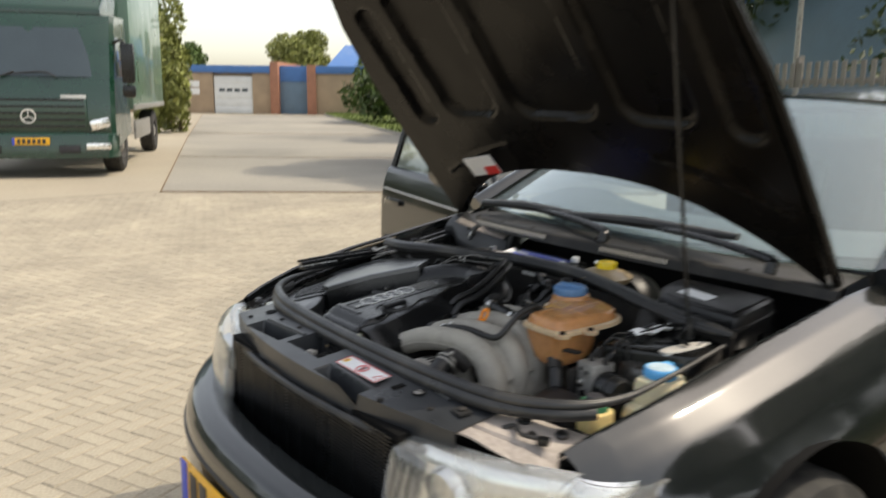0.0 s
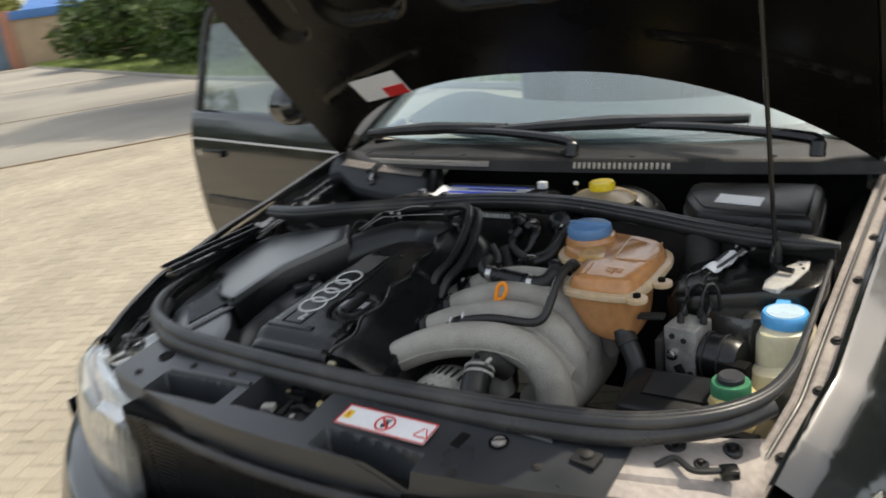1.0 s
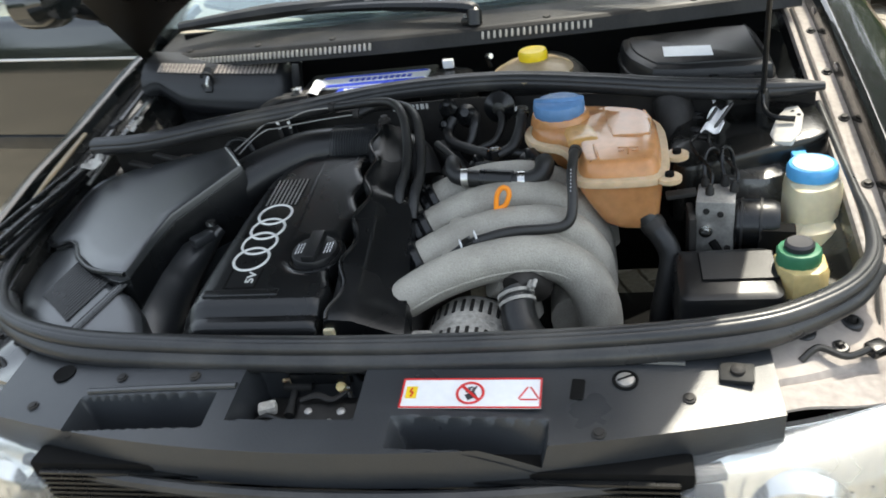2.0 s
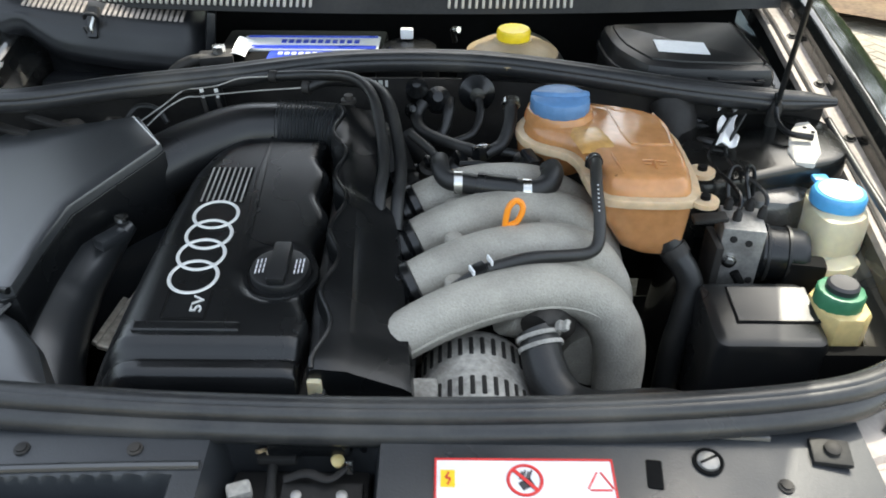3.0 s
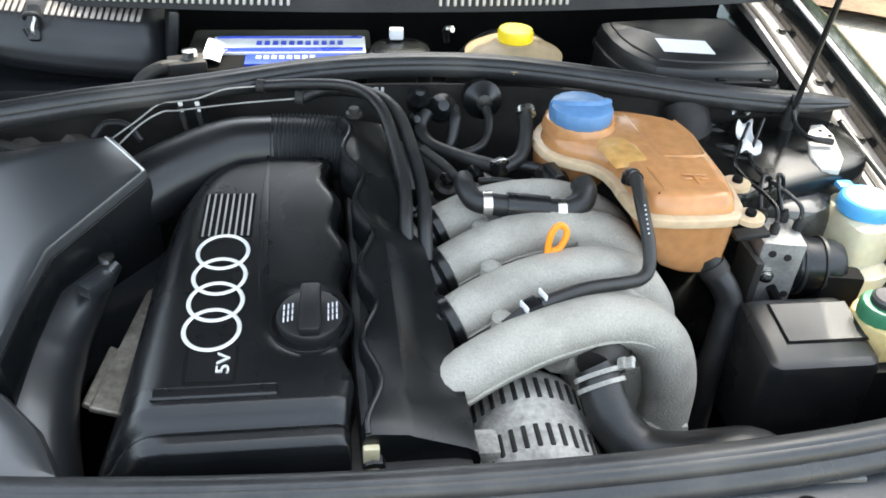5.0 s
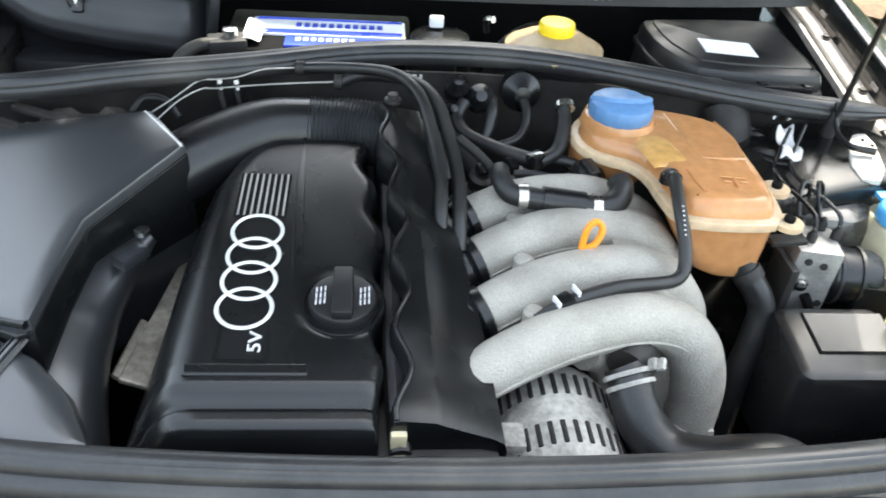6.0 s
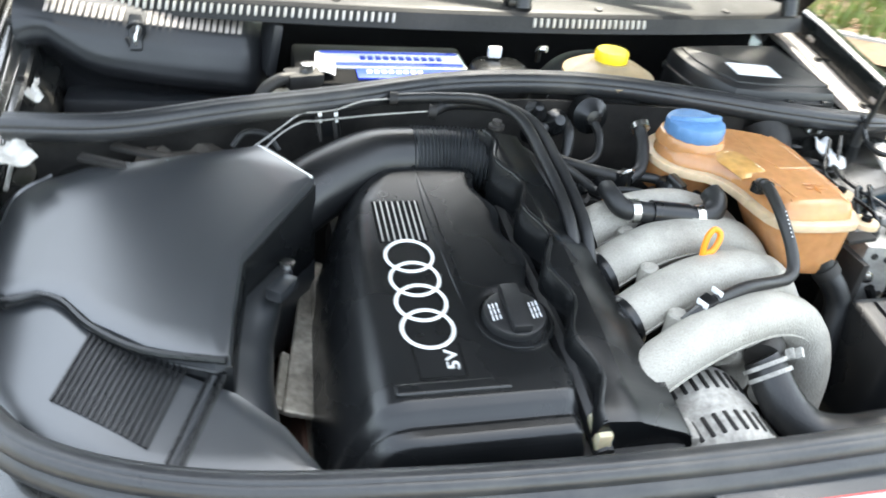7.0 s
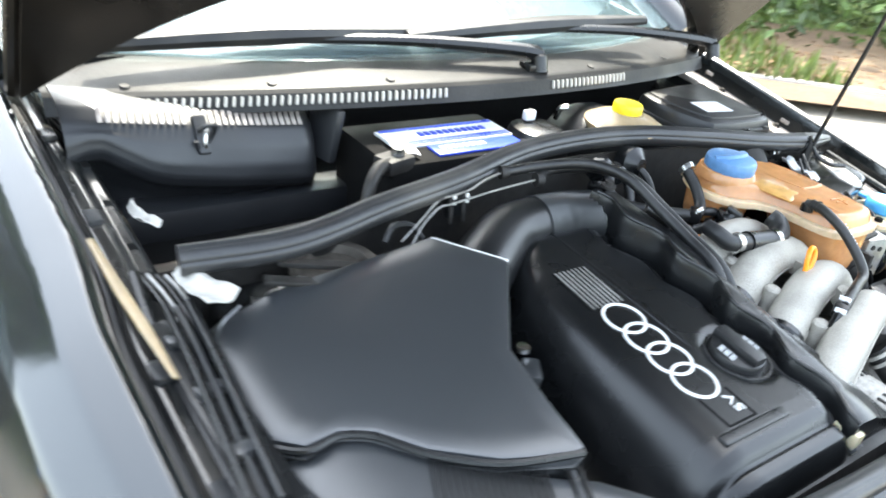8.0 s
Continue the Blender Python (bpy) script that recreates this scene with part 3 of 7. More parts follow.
# painted front corners; the right one dusty, with sunlight put into its colour
for s in (-1, 1):
    def corner(u, v, s=s):
        w0, w1 = 0.452, 0.605
        w = w0 + (w1 - w0) * u
        x = CX + s * w
        y = slam_front(CX + s * w) + 0.01 + v * (0.10 + 0.06 * u)
        z = slam_z(x, y) - 0.006 - 0.03 * u * u + 0.002 * math.sin(9 * u + 5 * v) - 0.006 * (0.3 < v < 0.38)
        return Vector((x, y, z))
    c = part("front_corner", sheet(corner, lin(0, 1, 24), lin(0, 1, 24), 0.004), DUSTY_SUNLIT if s > 0 else GUTTER, car, "dusty painted corner panel behind the headlight, sunlight coloured into the right one")
    for w, v, r in ((0.50, 0.70, 0.014), (0.535, 0.52, 0.010), (0.56, 0.78, 0.012)):
        x = CX + s * w
        y = slam_front(x) + 0.01 + v * 0.15
        z = slam_z(x, y) - 0.010 - 0.03 * ((w - 0.40) / 0.205) ** 2
        part("washer", lathe([(r, 0), (r, 0.006), (r * 0.8, 0.008), (r * 0.55, 0.008), (r * 0.5, 0.003), (0.001, 0.003)], pose(x, y, z + 0.004, 8, 4 * s, 0), 20), SEAL, c)
        part("screw", lathe([(r * 0.4, 0), (r * 0.4, 0.012), (0.001, 0.013)], pose(x, y, z + 0.004), 8), DEEP, c)
    p0 = Vector((CX + s * 0.49, slam_front(CX + s * 0.49) + 0.075, 0.752))
    part("lamp_wire", tube([p0, p0 + Vector((s * 0.020, 0.012, 0.008)), p0 + Vector((s * 0.045, 0.002, 0.004)), p0 + Vector((s * 0.075, 0.02, 0.0))], 0.004, 8, 6), RUBBER, c)
    part("lamp_plug", rbox(p0 + Vector((s * 0.08, 0.022, -0.002)), (0.022, 0.018, 0.014), 0.004, (0, 0, 30 * s)), SATIN, c)

# radiator pack behind the open front
rad = part("radiator", rbox((CX, 0.045, 0.55), (0.74, 0.03, 0.36), 0.004), DARK, car, "black finned radiator with a pale upper edge")
fin = None
for i in range(44):
    mm = pose(CX, 0.026, 0.385 + i * 0.0078)
    if fin is None:
        fin = part("fin", rbox((0, 0, 0), (0.71, 0.006, 0.0032), 0), SATIN, rad, at=mm)
    else:
        twin(fin, mm, rad)
part("upper_edge", tube([(x, slam_front(x) - 0.012, slam_z(x, slam_front(x)) - 0.052) for x in lin(CX - 0.40, CX + 0.40, 10)], 0.008, 8, 3), SEAL, rad)
for s in (-1, 1):
    part("side_frame", rbox((CX + s * 0.385, 0.055, 0.53), (0.03, 0.06, 0.32), 0.006), SATIN, rad)

bump_front = lambda x: -0.135 + 0.30 * (abs(x - CX) / 0.8) ** 2.6


def bumper():
    def f(u, v):
        x = CX + u * 0.82
        y = bump_front(x)
        prof = [(0.11, 0.575), (0.06, 0.578), (0.022, 0.568), (0.006, 0.545), (0.0, 0.51), (0.0, 0.46), (0.004, 0.40), (0.012, 0.34), (0.04, 0.25), (0.08, 0.21)]
        k = v * (len(prof) - 1)
        i = min(int(k), len(prof) - 2)
        a, b, w = prof[i], prof[i + 1], k - i
        return Vector((x, y + a[0] + (b[0] - a[0]) * w, a[1] + (b[1] - a[1]) * w))
    b = part("bumper", sheet(f, lin(-1, 1, 60), lin(0, 1, 28), 0.004), PAINT, car, "dark glossy front bumper", 50)
    for s in (-1, 1):
        part("bumper_end", sheet(lambda u, v, s=s: Vector((CX + s * (0.82 + 0.03 * u), 0.165 + 0.22 * u, 0.575 - 0.36 * v)), lin(0, 1, 8), lin(0, 1, 8), 0.004), PAINT, b)
    part("rubbing_strip", tube([(CX + u * 0.80, bump_front(CX + u * 0.80) - 0.002, 0.512) for u in lin(-1, 1, 30)], 0.006, 8, 2), RUBBER, b)
    p = part("number_plate", rbox((CX, -0.148, 0.44), (0.52, 0.006, 0.11), 0.002), PLATE, b, "yellow number plate with a blue edge band")
    part("band", rbox((CX - 0.242, -0.1516, 0.44), (0.036, 0.003, 0.106), 0.0005), ROYAL, p)
    for i, w in enumerate((0.045, 0.045, 0.018, 0.045, 0.045, 0.018, 0.045, 0.045)):
        part("bar", rbox((CX - 0.185 + i * 0.056, -0.1516, 0.44), (w, 0.002, 0.075 if w > 0.02 else 0.012), 0.0005), INK, p)
    return b


bumper()


def headlight(side):
    """A bulging clear lens whose upper edge rolls back, over a bright reflector, with a wrapped corner indicator."""
    def f(u, v):
        w = 0.345 + 0.318 * u
        x = CX + side * w
        roll = max(0.0, 1 - v / 0.22)
        end = max(0.0, 1 - u / 0.10) ** 2 * 0.02
        y = 0.045 + 0.105 * u ** 2.3 - 0.050 * v * (1 - 0.4 * u) + 0.052 * roll ** 2.2 + end
        z = 0.735 + 0.006 * u - 0.170 * v - 0.012 * u * v - 0.016 * roll ** 3
        return Vector((x, y - 0.016 * math.sin(math.pi * min(1.0, 0.15 + 0.85 * v)), z))

    def corner(u, v):
        roll = max(0.0, 1 - v / 0.25)
        x = 0.666 + 0.075 * math.sin(u * math.pi / 2)
        return Vector((CX + side * x, 0.150 + 0.13 * (1 - math.cos(u * math.pi / 2)) + 0.03 * roll ** 2, 0.733 - 0.012 * roll ** 2 - 0.004 * u - (0.165 - 0.02 * u) * v))
    h = part("headlight", sheet(lambda u, v: f(u, v) + Vector((0, 0.030 + 0.018 * math.sin(math.pi * v), -0.004)), lin(0.02, 0.98, 20), lin(0.04, 1, 12), 0.006), REFLECTOR, car, "clear glass headlight with ribbed lens")
    part("lens", sheet(f, lin(0, 1, 30), lin(0, 1, 24), 0.004), LENS, h)
    for u in lin(0.08, 0.92, 14):
        part("flute", tube([f(u, v) + Vector((0, 0.004, 0)) for v in (0.26, 0.4, 0.55, 0.8, 0.95)], 0.0022, 6, 2), LENS, h)
    part("bulb_shield", lathe([(0.055, 0.0), (0.05, 0.02), (0.02, 0.03), (0.004, 0.031)], pose(CX + side * 0.47, 0.075, 0.645, 100, 0, 0), 24), REFLECTOR, h)
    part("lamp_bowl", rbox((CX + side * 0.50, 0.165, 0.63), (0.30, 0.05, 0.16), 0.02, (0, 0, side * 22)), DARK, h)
    ind = part("indicator", sheet(corner, lin(0, 1, 14), lin(0, 1, 14), 0.005), LENS, h, "clear corner indicator")
    part("indicator_bowl", sheet(lambda u, v: corner(u, v) + Vector((-side * 0.018, 0.018, 0)), lin(0.02, 1, 10), lin(0.03, 1, 10), 0.003), REFLECTOR, ind)
    return h


for s in (-1, 1):
    headlight(s)

# ---- windscreen, scuttle, roof, pillars ----
base_y = lambda x: 0.955 + 0.42 * (x - CX) ** 2
base_z = lambda x: 0.955 - 0.02 * (x - CX) ** 2


def glass_at(x, v):
    u = (x - CX) / 0.69
    return Vector((CX + u * (0.69 - 0.13 * v), base_y(x) + v * (0.80 - 0.05 * u * u), base_z(x) + 0.44 * v - 0.06 * v * v - 0.03 * u * u * v))


screen = part("windscreen", sheet(glass_at, lin(CX - 0.69, CX + 0.69, 30), lin(0, 1, 14), 0.005), WINDSCREEN, car, "sloping windscreen that mirrors the bright sky")
screen.visible_shadow = False
roof = part("roof", sheet(lambda u, v: Vector((CX + u * (0.56 + 0.02 * v), base_y(CX + u * 0.69) + 0.80 - 0.05 * u * u + v * (2.75 - 0.1 * u * u), 1.338 - 0.03 * u * u + 0.06 * math.sin(math.pi * min(1, v * 1.2 + 0.08)) - 0.012)),
                          lin(-1, 1, 20), lin(0, 1, 16), 0.01), PAINT, car, "dark glossy roof")
for s in (-1, 1):
    part("pillar", tube([glass_at(CX + s * 0.69, v) + Vector((s * 0.022, 0, -0.004)) for v in lin(-0.04, 1.0, 8)], [0.045, 0.038, 0.034, 0.034, 0.036], 10, 3), PAINT, car, "dark glossy windscreen pillar")
    side = part("side_panel", sheet(lambda u, v, s=s: Vector((CX + s * 0.866, (1.36 if s > 0 else 2.45) + u * ((3.4 if s > 0 else 2.3)), 0.94 - 0.68 * v)), lin(0, 1, 6), lin(0, 1, 6), 0.01), PAINT, car, "dark body side")
    part("side_glass", sheet(lambda u, v, s=s: Vector((CX + s * (0.84 - 0.25 * v), (1.62 if s > 0 else 2.5) + 0.45 * v * (s > 0) + u * (2.6 - 0.5 * v), 0.945 + 0.42 * v)), lin(0, 1, 6), lin(0, 1, 6), 0.005), GLASS, car)
part("dashboard", sheet(lambda u, v: Vector((CX + u * 0.68, 1.05 + 0.3 * u * u + 0.45 * v, 0.945 + 0.03 * math.sin(v * 3))), lin(-1, 1, 14), lin(0, 1, 8), 0.01), TRIM, car)
part("cabin_floor", rbox((CX, 2.6, 0.35), (1.55, 2.6, 0.05), 0.01), TRIM, car)
for x in (-0.40, 0.32):
    seat = part("seat", rbox((x, 2.35, 0.78), (0.5, 0.16, 0.65), 0.05, (-14, 0, 0)), TRIM, car, "dark cloth front seat")
    part("headrest", rbox((x, 2.45, 1.18), (0.26, 0.1, 0.17), 0.04, (-10, 0, 0)), TRIM, seat)

part("rear_seat", rbox((CX, 3.25, 0.80), (1.30, 0.18, 0.70), 0.05, (-12, 0, 0)), TRIM, car, "dark cloth rear seat")
part("rear_wall", rbox((CX, 4.72, 0.62), (1.66, 0.06, 0.66), 0.03), PAINT, car, "dark body rear")
part("rear_glass", sheet(lambda u, v: Vector((CX + u * (0.80 - 0.22 * v), 4.74 - 0.24 * v, 0.94 + 0.38 * v)), lin(-1, 1, 8), lin(0, 1, 5), 0.006), TRIM, car, "dark rear window")
part("headliner", sheet(lambda u, v: Vector((CX + u * 0.55, 1.86 + 0.08 * u * u + v * 2.8, 1.30 - 0.03 * u * u)), lin(-1, 1, 8), lin(0, 1, 6), 0.01), TRIM, car)
part("parcel_cover", rbox((CX, 3.95, 0.93), (1.35, 1.2, 0.02), 0.005), TRIM, car)

grille_y = lambda x: 0.872 + 0.32 * (x - CX) ** 2


def scuttle():
    def f(u, v):
        x = CX + u * 0.655
        prof = [(0.002, 0.916), (0.004, 0.920), (0.010, 0.938), (0.016, 0.943), (0.055, 0.950), (0.10, 0.958), (0.115, 0.953)]
        k = v * (len(prof) - 1)
        i = min(int(k), len(prof) - 2)
        a, b, w = prof[i], prof[i + 1], k - i
        return Vector((x, grille_y(x) + (a[0] + (b[0] - a[0]) * w) * (1 + 0.35 * u * u), a[1] + (b[1] - a[1]) * w - 0.028 * u * u))
    sc = part("scuttle_panel", sheet(f, lin(-1, 1, 50), lin(0, 1, 25), 0.003), SCUTTLE, car, "dusty grey scuttle panel below the windscreen", 30)
    # solid pale bars paint the daylight showing in the vent slots
    slot = None
    for a, b in ((-0.60, -0.16), (0.045, 0.248)):
        n = int((b - a) / 0.0102)
        for i in range(n):
            x = a + (b - a) * i / n
            u = (x - CX) / 0.655
            mm = pose(x, grille_y(x) + 0.0065, 0.930 - 0.028 * u * u, -18, 5, math.degrees(math.atan(0.64 * (x - CX))))
            if slot is None:
                slot = part("slot", rbox((0, 0, 0), (0.0044, 0.006, 0.0136), 0.0020, seg=2), PALE, sc, "vent slot coloured pale for the daylight in it", at=mm)
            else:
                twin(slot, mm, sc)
    for x in (-0.60, -0.42, -0.25, 0.16, 0.42):
        u = (x - CX) / 0.655
        part("screw", lathe([(0.007, 0), (0.006, 0.002), (0.002, 0.002)], pose(x, grille_y(x) + 0.03, 0.946 - 0.028 * u * u, 12, 0, 0), 12), DEEP, sc)
    return sc


scuttle()


def wiper(px, py, tip, rest):
    arm = part("wiper", tube([(px, py, 0.962), (px + 0.05 * (tip[0] - px), py + 0.01, 0.975), (0.5 * (px + tip[0]), 0.5 * (py + tip[1]), 0.5 * (0.99 + tip[2])), tip], [0.013, 0.012, 0.009, 0.007], 8, 5), SATIN, car, "black windscreen wiper at rest")
    part("spindle", lathe([(0.014, -0.02), (0.014, 0.006), (0.009, 0.012), (0.002, 0.013)], pose(px, py, 0.962, -20, 0, 0), 18), SATIN, arm)
    d = Vector(rest) - Vector(tip)
    a = Vector(tip) - d * 1.0
    part("blade", tube([a, Vector(tip) + Vector((0, -0.004, 0.006)), Vector(rest)], [0.012, 0.020, 0.013], 8, 6, flat=0.8), RUBBER, arm)
    return arm


wiper(0.03, 0.91, (-0.40, 1.02, 0.978), (-0.63, 1.05, 0.966))
wiper(0.505, 0.925, (0.09, 0.990, 0.992), (-0.19, 0.978, 0.986))
part("washer_nozzle", rbox((0.02, 0.915, 0.95), (0.03, 0.03, 0.014), 0.004), SATIN, car)

# ---- hood, propped open ----
HINGE = Vector((-0.062, 1.055, 0.915))
ANG = radians(51.3)
ALONG, UP = Vector((0, -math.cos(ANG), math.sin(ANG))), Vector((0, math.sin(ANG), math.cos(ANG)))
hood_half = curve([(0.0, 0.668), (0.15, 0.672), (0.4, 0.674), (0.6, 0.668), (0.8, 0.64), (0.95, 0.58), (1.06, 0.48)])
hood_rear = lambda u: 0.265 * (1 - abs(u) ** 2.6)


def hood_point(u, v, up=0.0):
    s = hood_rear(u) + v * (1.06 - hood_rear(u) - 0.05 * u * u)
    w = hood_half(s)
    return HINGE + Vector((u * w, 0, 0)) + ALONG * s + UP * (up + 0.03 * (1 - u * u) - 0.05 * max(0, s - 0.9))


def hood_inner(u, v):
    """Depth of the pressed frame under the hood: sunken fields with round corners, and a bead behind the rear edge."""
    r = hood_rear(u)
    s = r + v * (1.06 - r - 0.05 * u * u)
    x = abs(u * hood_half(s) - 0.045)
    k = 0.0
    for cx, hx, cs, hs in ((0.0, 0.155, 0.70, 0.245), (0.325, 0.115, 0.68, 0.225), (0.545, 0.050, 0.64, 0.21)):
        rad = min(0.07, hx * 0.9)
        qx, qs = max(0.0, abs(x - cx) - hx + rad), max(0.0, abs(s - cs) - hs + rad)
        d = rad - math.hypot(qx, qs)
        k = max(k, min(1.0, max(0.0, d / 0.016)))
    bead = max(0.0, 1 - abs(s - (0.388 - 0.42 * x * x)) / 0.010) * (0.25 < x < 0.60)
    return -0.034 + 0.020 * k * k * (3 - 2 * k) - 0.006 * bead


hood = part("hood", sheet(lambda u, v: hood_point(u, v, 0.0), lin(-1, 1, 40), lin(0, 1, 36), 0.004), PAINT, car, "dark glossy hood raised on a prop rod", 50)
part("inner_frame", sheet(lambda u, v: hood_point(u, v, hood_inner(u, v)), lin(-0.985, 0.985, 170), lin(0.012, 0.99, 120), 0.002), UNDERHOOD, hood, "dark pressed frame with ribs", 50)
for s in (-1, 1):
    part("hood_seam", tube([hood_point(s * 0.99, v, -0.010) for v in lin(0.0, 0.95, 12)], 0.010, 8, 3), UNDERHOOD, hood)
for s in (-1, 1):
    bm = rbox((0, 0, 0), (0.014, 0.08, 0.018), 0.004)
    bmesh.ops.transform(bm, matrix=pose(CX + s * 0.625, 1.06, 0.885, -30, 0, 0), verts=bm.verts)
    part("hinge", bm, DEEP, hood)
hm = Matrix((Vector((1, 0, 0)), ALONG, UP)).transposed().to_4x4()
hm = Matrix.Translation(HINGE + Vector((-0.358, 0, 0)) + ALONG * 0.283 + UP * -0.030) @ hm @ pose(0, 0, 0, 0, 0, 12)
st = part("sticker", flat(hm, 0, 0, 0.150, 0.070, 0.002), PAPER, hood, "white and red sticker")
part("red_field", flat(hm, 0.040, -0.020, 0.068, 0.030, 0.002, -0.002), RED, st)

rod = part("prop_rod", tube([(0.489, 0.655, 0.82), (0.486, 0.64, 0.93), (0.4725, 0.543, 1.530)], 0.0038, 8, 2), SATIN, car, "thin black prop rod holding up the hood")
part("rod_socket", lathe([(0.009, -0.02), (0.009, 0.012), (0.006, 0.022), (0.004, 0.023)], pose(0.489, 0.655, 0.85, 6, 0, 0), 12), RUBBER, rod)

# ---- open front door and mirrors ----
DM = pose(CX - 0.86, 1.36, 0, 0, 0, 80) @ Matrix.Diagonal((1, 0.97, 1, 1))


def door():
    """The door along its own y axis from the hinge, outer face towards -x, swung open."""
    def f(u, v):
        prof = [(0.02, 0.945), (-0.006, 0.935), (-0.03, 0.86), (-0.042, 0.78), (-0.046, 0.62), (-0.044, 0.50), (-0.03, 0.36), (-0.01, 0.28)]
        k = v * (len(prof) - 1)
        i = min(int(k), len(prof) - 2)
        a, b, w = prof[i], prof[i + 1], k - i
        cut = 0.06 * max(0, (v - 0.55) / 0.45) ** 2
        return Vector((a[0] + (b[0] - a[0]) * w, 0.02 + u * (1.10 - cut), a[1] + (b[1] - a[1]) * w + 0.02 * u))
    d = part("door", sheet(f, lin(0, 1, 24), lin(0, 1, 28), 0.03), PAINT, car, "dark glossy front door swung wide open", 50, at=DM)
    part("rubbing_strip", rbox((-0.05, 0.55, 0.60), (0.012, 1.02, 0.04), 0.005), RUBBER, d)
    part("crease", tube([(-0.036, y, 0.835 + 0.02 * y) for y in lin(0.03, 1.1, 6)], 0.004, 6, 2), CHROME, d, "thin bright trim line")
    part("handle", rbox((-0.05, 0.95, 0.80), (0.02, 0.16, 0.03), 0.008), PAINT, d)
    part("lock", lathe([(0.012, 0), (0.012, 0.004), (0.002, 0.005)], pose(-0.046, 1.05, 0.80, 0, -90, 0), 14), STEEL, d)
    fr = part("window_frame", tube([(0.02, 0.04, 0.95), (0.10, 0.32, 1.14), (0.16, 0.60, 1.31), (0.17, 0.85, 1.36), (0.14, 1.06, 1.33), (0.03, 1.12, 0.96)], 0.018, 8, 5), SATIN, d, "black window frame")
    part("pane", sheet(lambda u, v: Vector((0.03 + 0.10 * v, 0.08 + 1.0 * u * (1 - 0.4 * v) + 0.4 * v, 0.95 + 0.34 * v * min(1, 0.2 + 2 * u))), lin(0, 1, 8), lin(0, 1, 8), 0.004), GLASS, fr)
    mi = part("mirror", lathe([(0.02, -0.03), (0.07, -0.025), (0.095, 0.0), (0.098, 0.06), (0.09, 0.065)], pose(-0.12, 0.15, 1.02, -90, 0, 0) @ Matrix.Diagonal((1.0, 0.72, 1.0, 1)), 24), PAINT, d, "dark oval door mirror")
    part("mirror_glass", lathe([(0.088, 0.0655), (0.088, 0.068), (0.001, 0.0685)], pose(-0.12, 0.15, 1.02, -90, 0, 0) @ Matrix.Diagonal((1.0, 0.72, 1.0, 1)), 24), STEEL, mi)
    part("mirror_foot", tube([(-0.06, 0.16, 0.98), (-0.02, 0.15, 0.96), (0.02, 0.14, 0.95)], 0.025, 10), SATIN, mi)
    return d


door()
mi = part("mirror", lathe([(0.02, -0.03), (0.07, -0.025), (0.095, 0.0), (0.098, 0.06), (0.09, 0.065)], pose(CX + 0.87, 1.60, 0.94, -90, 0, 0) @ Matrix.Diagonal((1.3, 0.62, 1.0, 1)), 24), PAINT, car, "dark oval door mirror")
part("mirror_foot", tube([(CX + 0.84, 1.64, 0.96), (CX + 0.83, 1.64, 0.95), (CX + 0.80, 1.64, 0.94)], 0.025, 10), SATIN, mi)


# ---- engine bay ----
# rubber seals
bay = [(-0.660, 0.60, 0.822), (-0.658, 0.50, 0.812), (-0.640, 0.37, 0.802), (-0.605, 0.290, 0.800), (-0.54, 0.225, 0.797), (-0.42, 0.180, 0.796), (-0.25, 0.160, 0.797), (-0.04, 0.152, 0.797),
       (0.15, 0.155, 0.797), (0.30, 0.165, 0.797), (0.40, 0.181, 0.797), (0.46, 0.206, 0.797), (0.515, 0.246, 0.798), (0.550, 0.300, 0.799), (0.565, 0.37, 0.801), (0.567, 0.44, 0.808), (0.568, 0.54, 0.822), (0.568, 0.66, 0.842)]
part("bay_seal", sweep(bay, grooved(0.0135, (62,), 0.0014), [0.3, 0.4, 0.5, 0.75, 0.9, 1, 1, 1, 1, 1, 1, 1, 0.9, 0.75, 0.6, 0.45, 0.35, 0.35]), SEAL, car, "thick grey rubber seal round the engine bay")
part("seal_foot", sweep([(x, y - 0.006 if 0.1 < y < 0.2 else y, z - 0.016) for x, y, z in bay[3:14]], grooved(0.0165, ())), SEAL, car)
seal = part("cowl_seal", sweep([(-0.645, 0.660, 0.862), (-0.53, 0.642, 0.870), (-0.40, 0.670, 0.878), (-0.27, 0.698, 0.883), (-0.13, 0.742, 0.886), (0.0, 0.755, 0.887), (0.12, 0.745, 0.886), (0.25, 0.716, 0.880),
                               (0.37, 0.688, 0.872), (0.48, 0.672, 0.866), (0.578, 0.674, 0.862)], grooved(0.0175, (18, 78), 0.0020, 0.92), [1] * 20 + [0.85, 0.4]), SEAL, car, "long grey rubber seal across the bulkhead")
wall = part("cowl_wall", sheet(lambda u, v: Vector((-0.63 + 1.20 * u, 0.69 + 0.065 * math.sin(math.pi * min(1, max(0, (u - 0.02) / 0.98))) ** 2, 0.861 - 0.28 * v)), lin(0, 1, 30), lin(0, 1, 6), 0.006), DEEP, car, "dark bulkhead panel")
bm = bmesh.new()
for i, w in enumerate((0.004, 0.006, 0.004, 0.006, 0.006, 0.004, 0.006, 0.004)):
    rbox((-0.105 + i * 0.0085, 0.742, 0.856), (w, 0.002, 0.009), 0, bm=bm)
part("stamped_number", bm, CHROME, wall)

# -- engine block and cover --
GRIMY = material("oil_stained_metal", (0.36, 0.325, 0.27), 0.5, 0.4, 0.4, 18, 120, 0.6, dirt=(0.06, 0.05, 0.04), dirt_amount=0.8)
block = part("engine_block", rbox((-0.14, 0.41, 0.64), (0.30, 0.44, 0.24), 0.02), DEEP, car, "grimy engine block with a metal cylinder head")
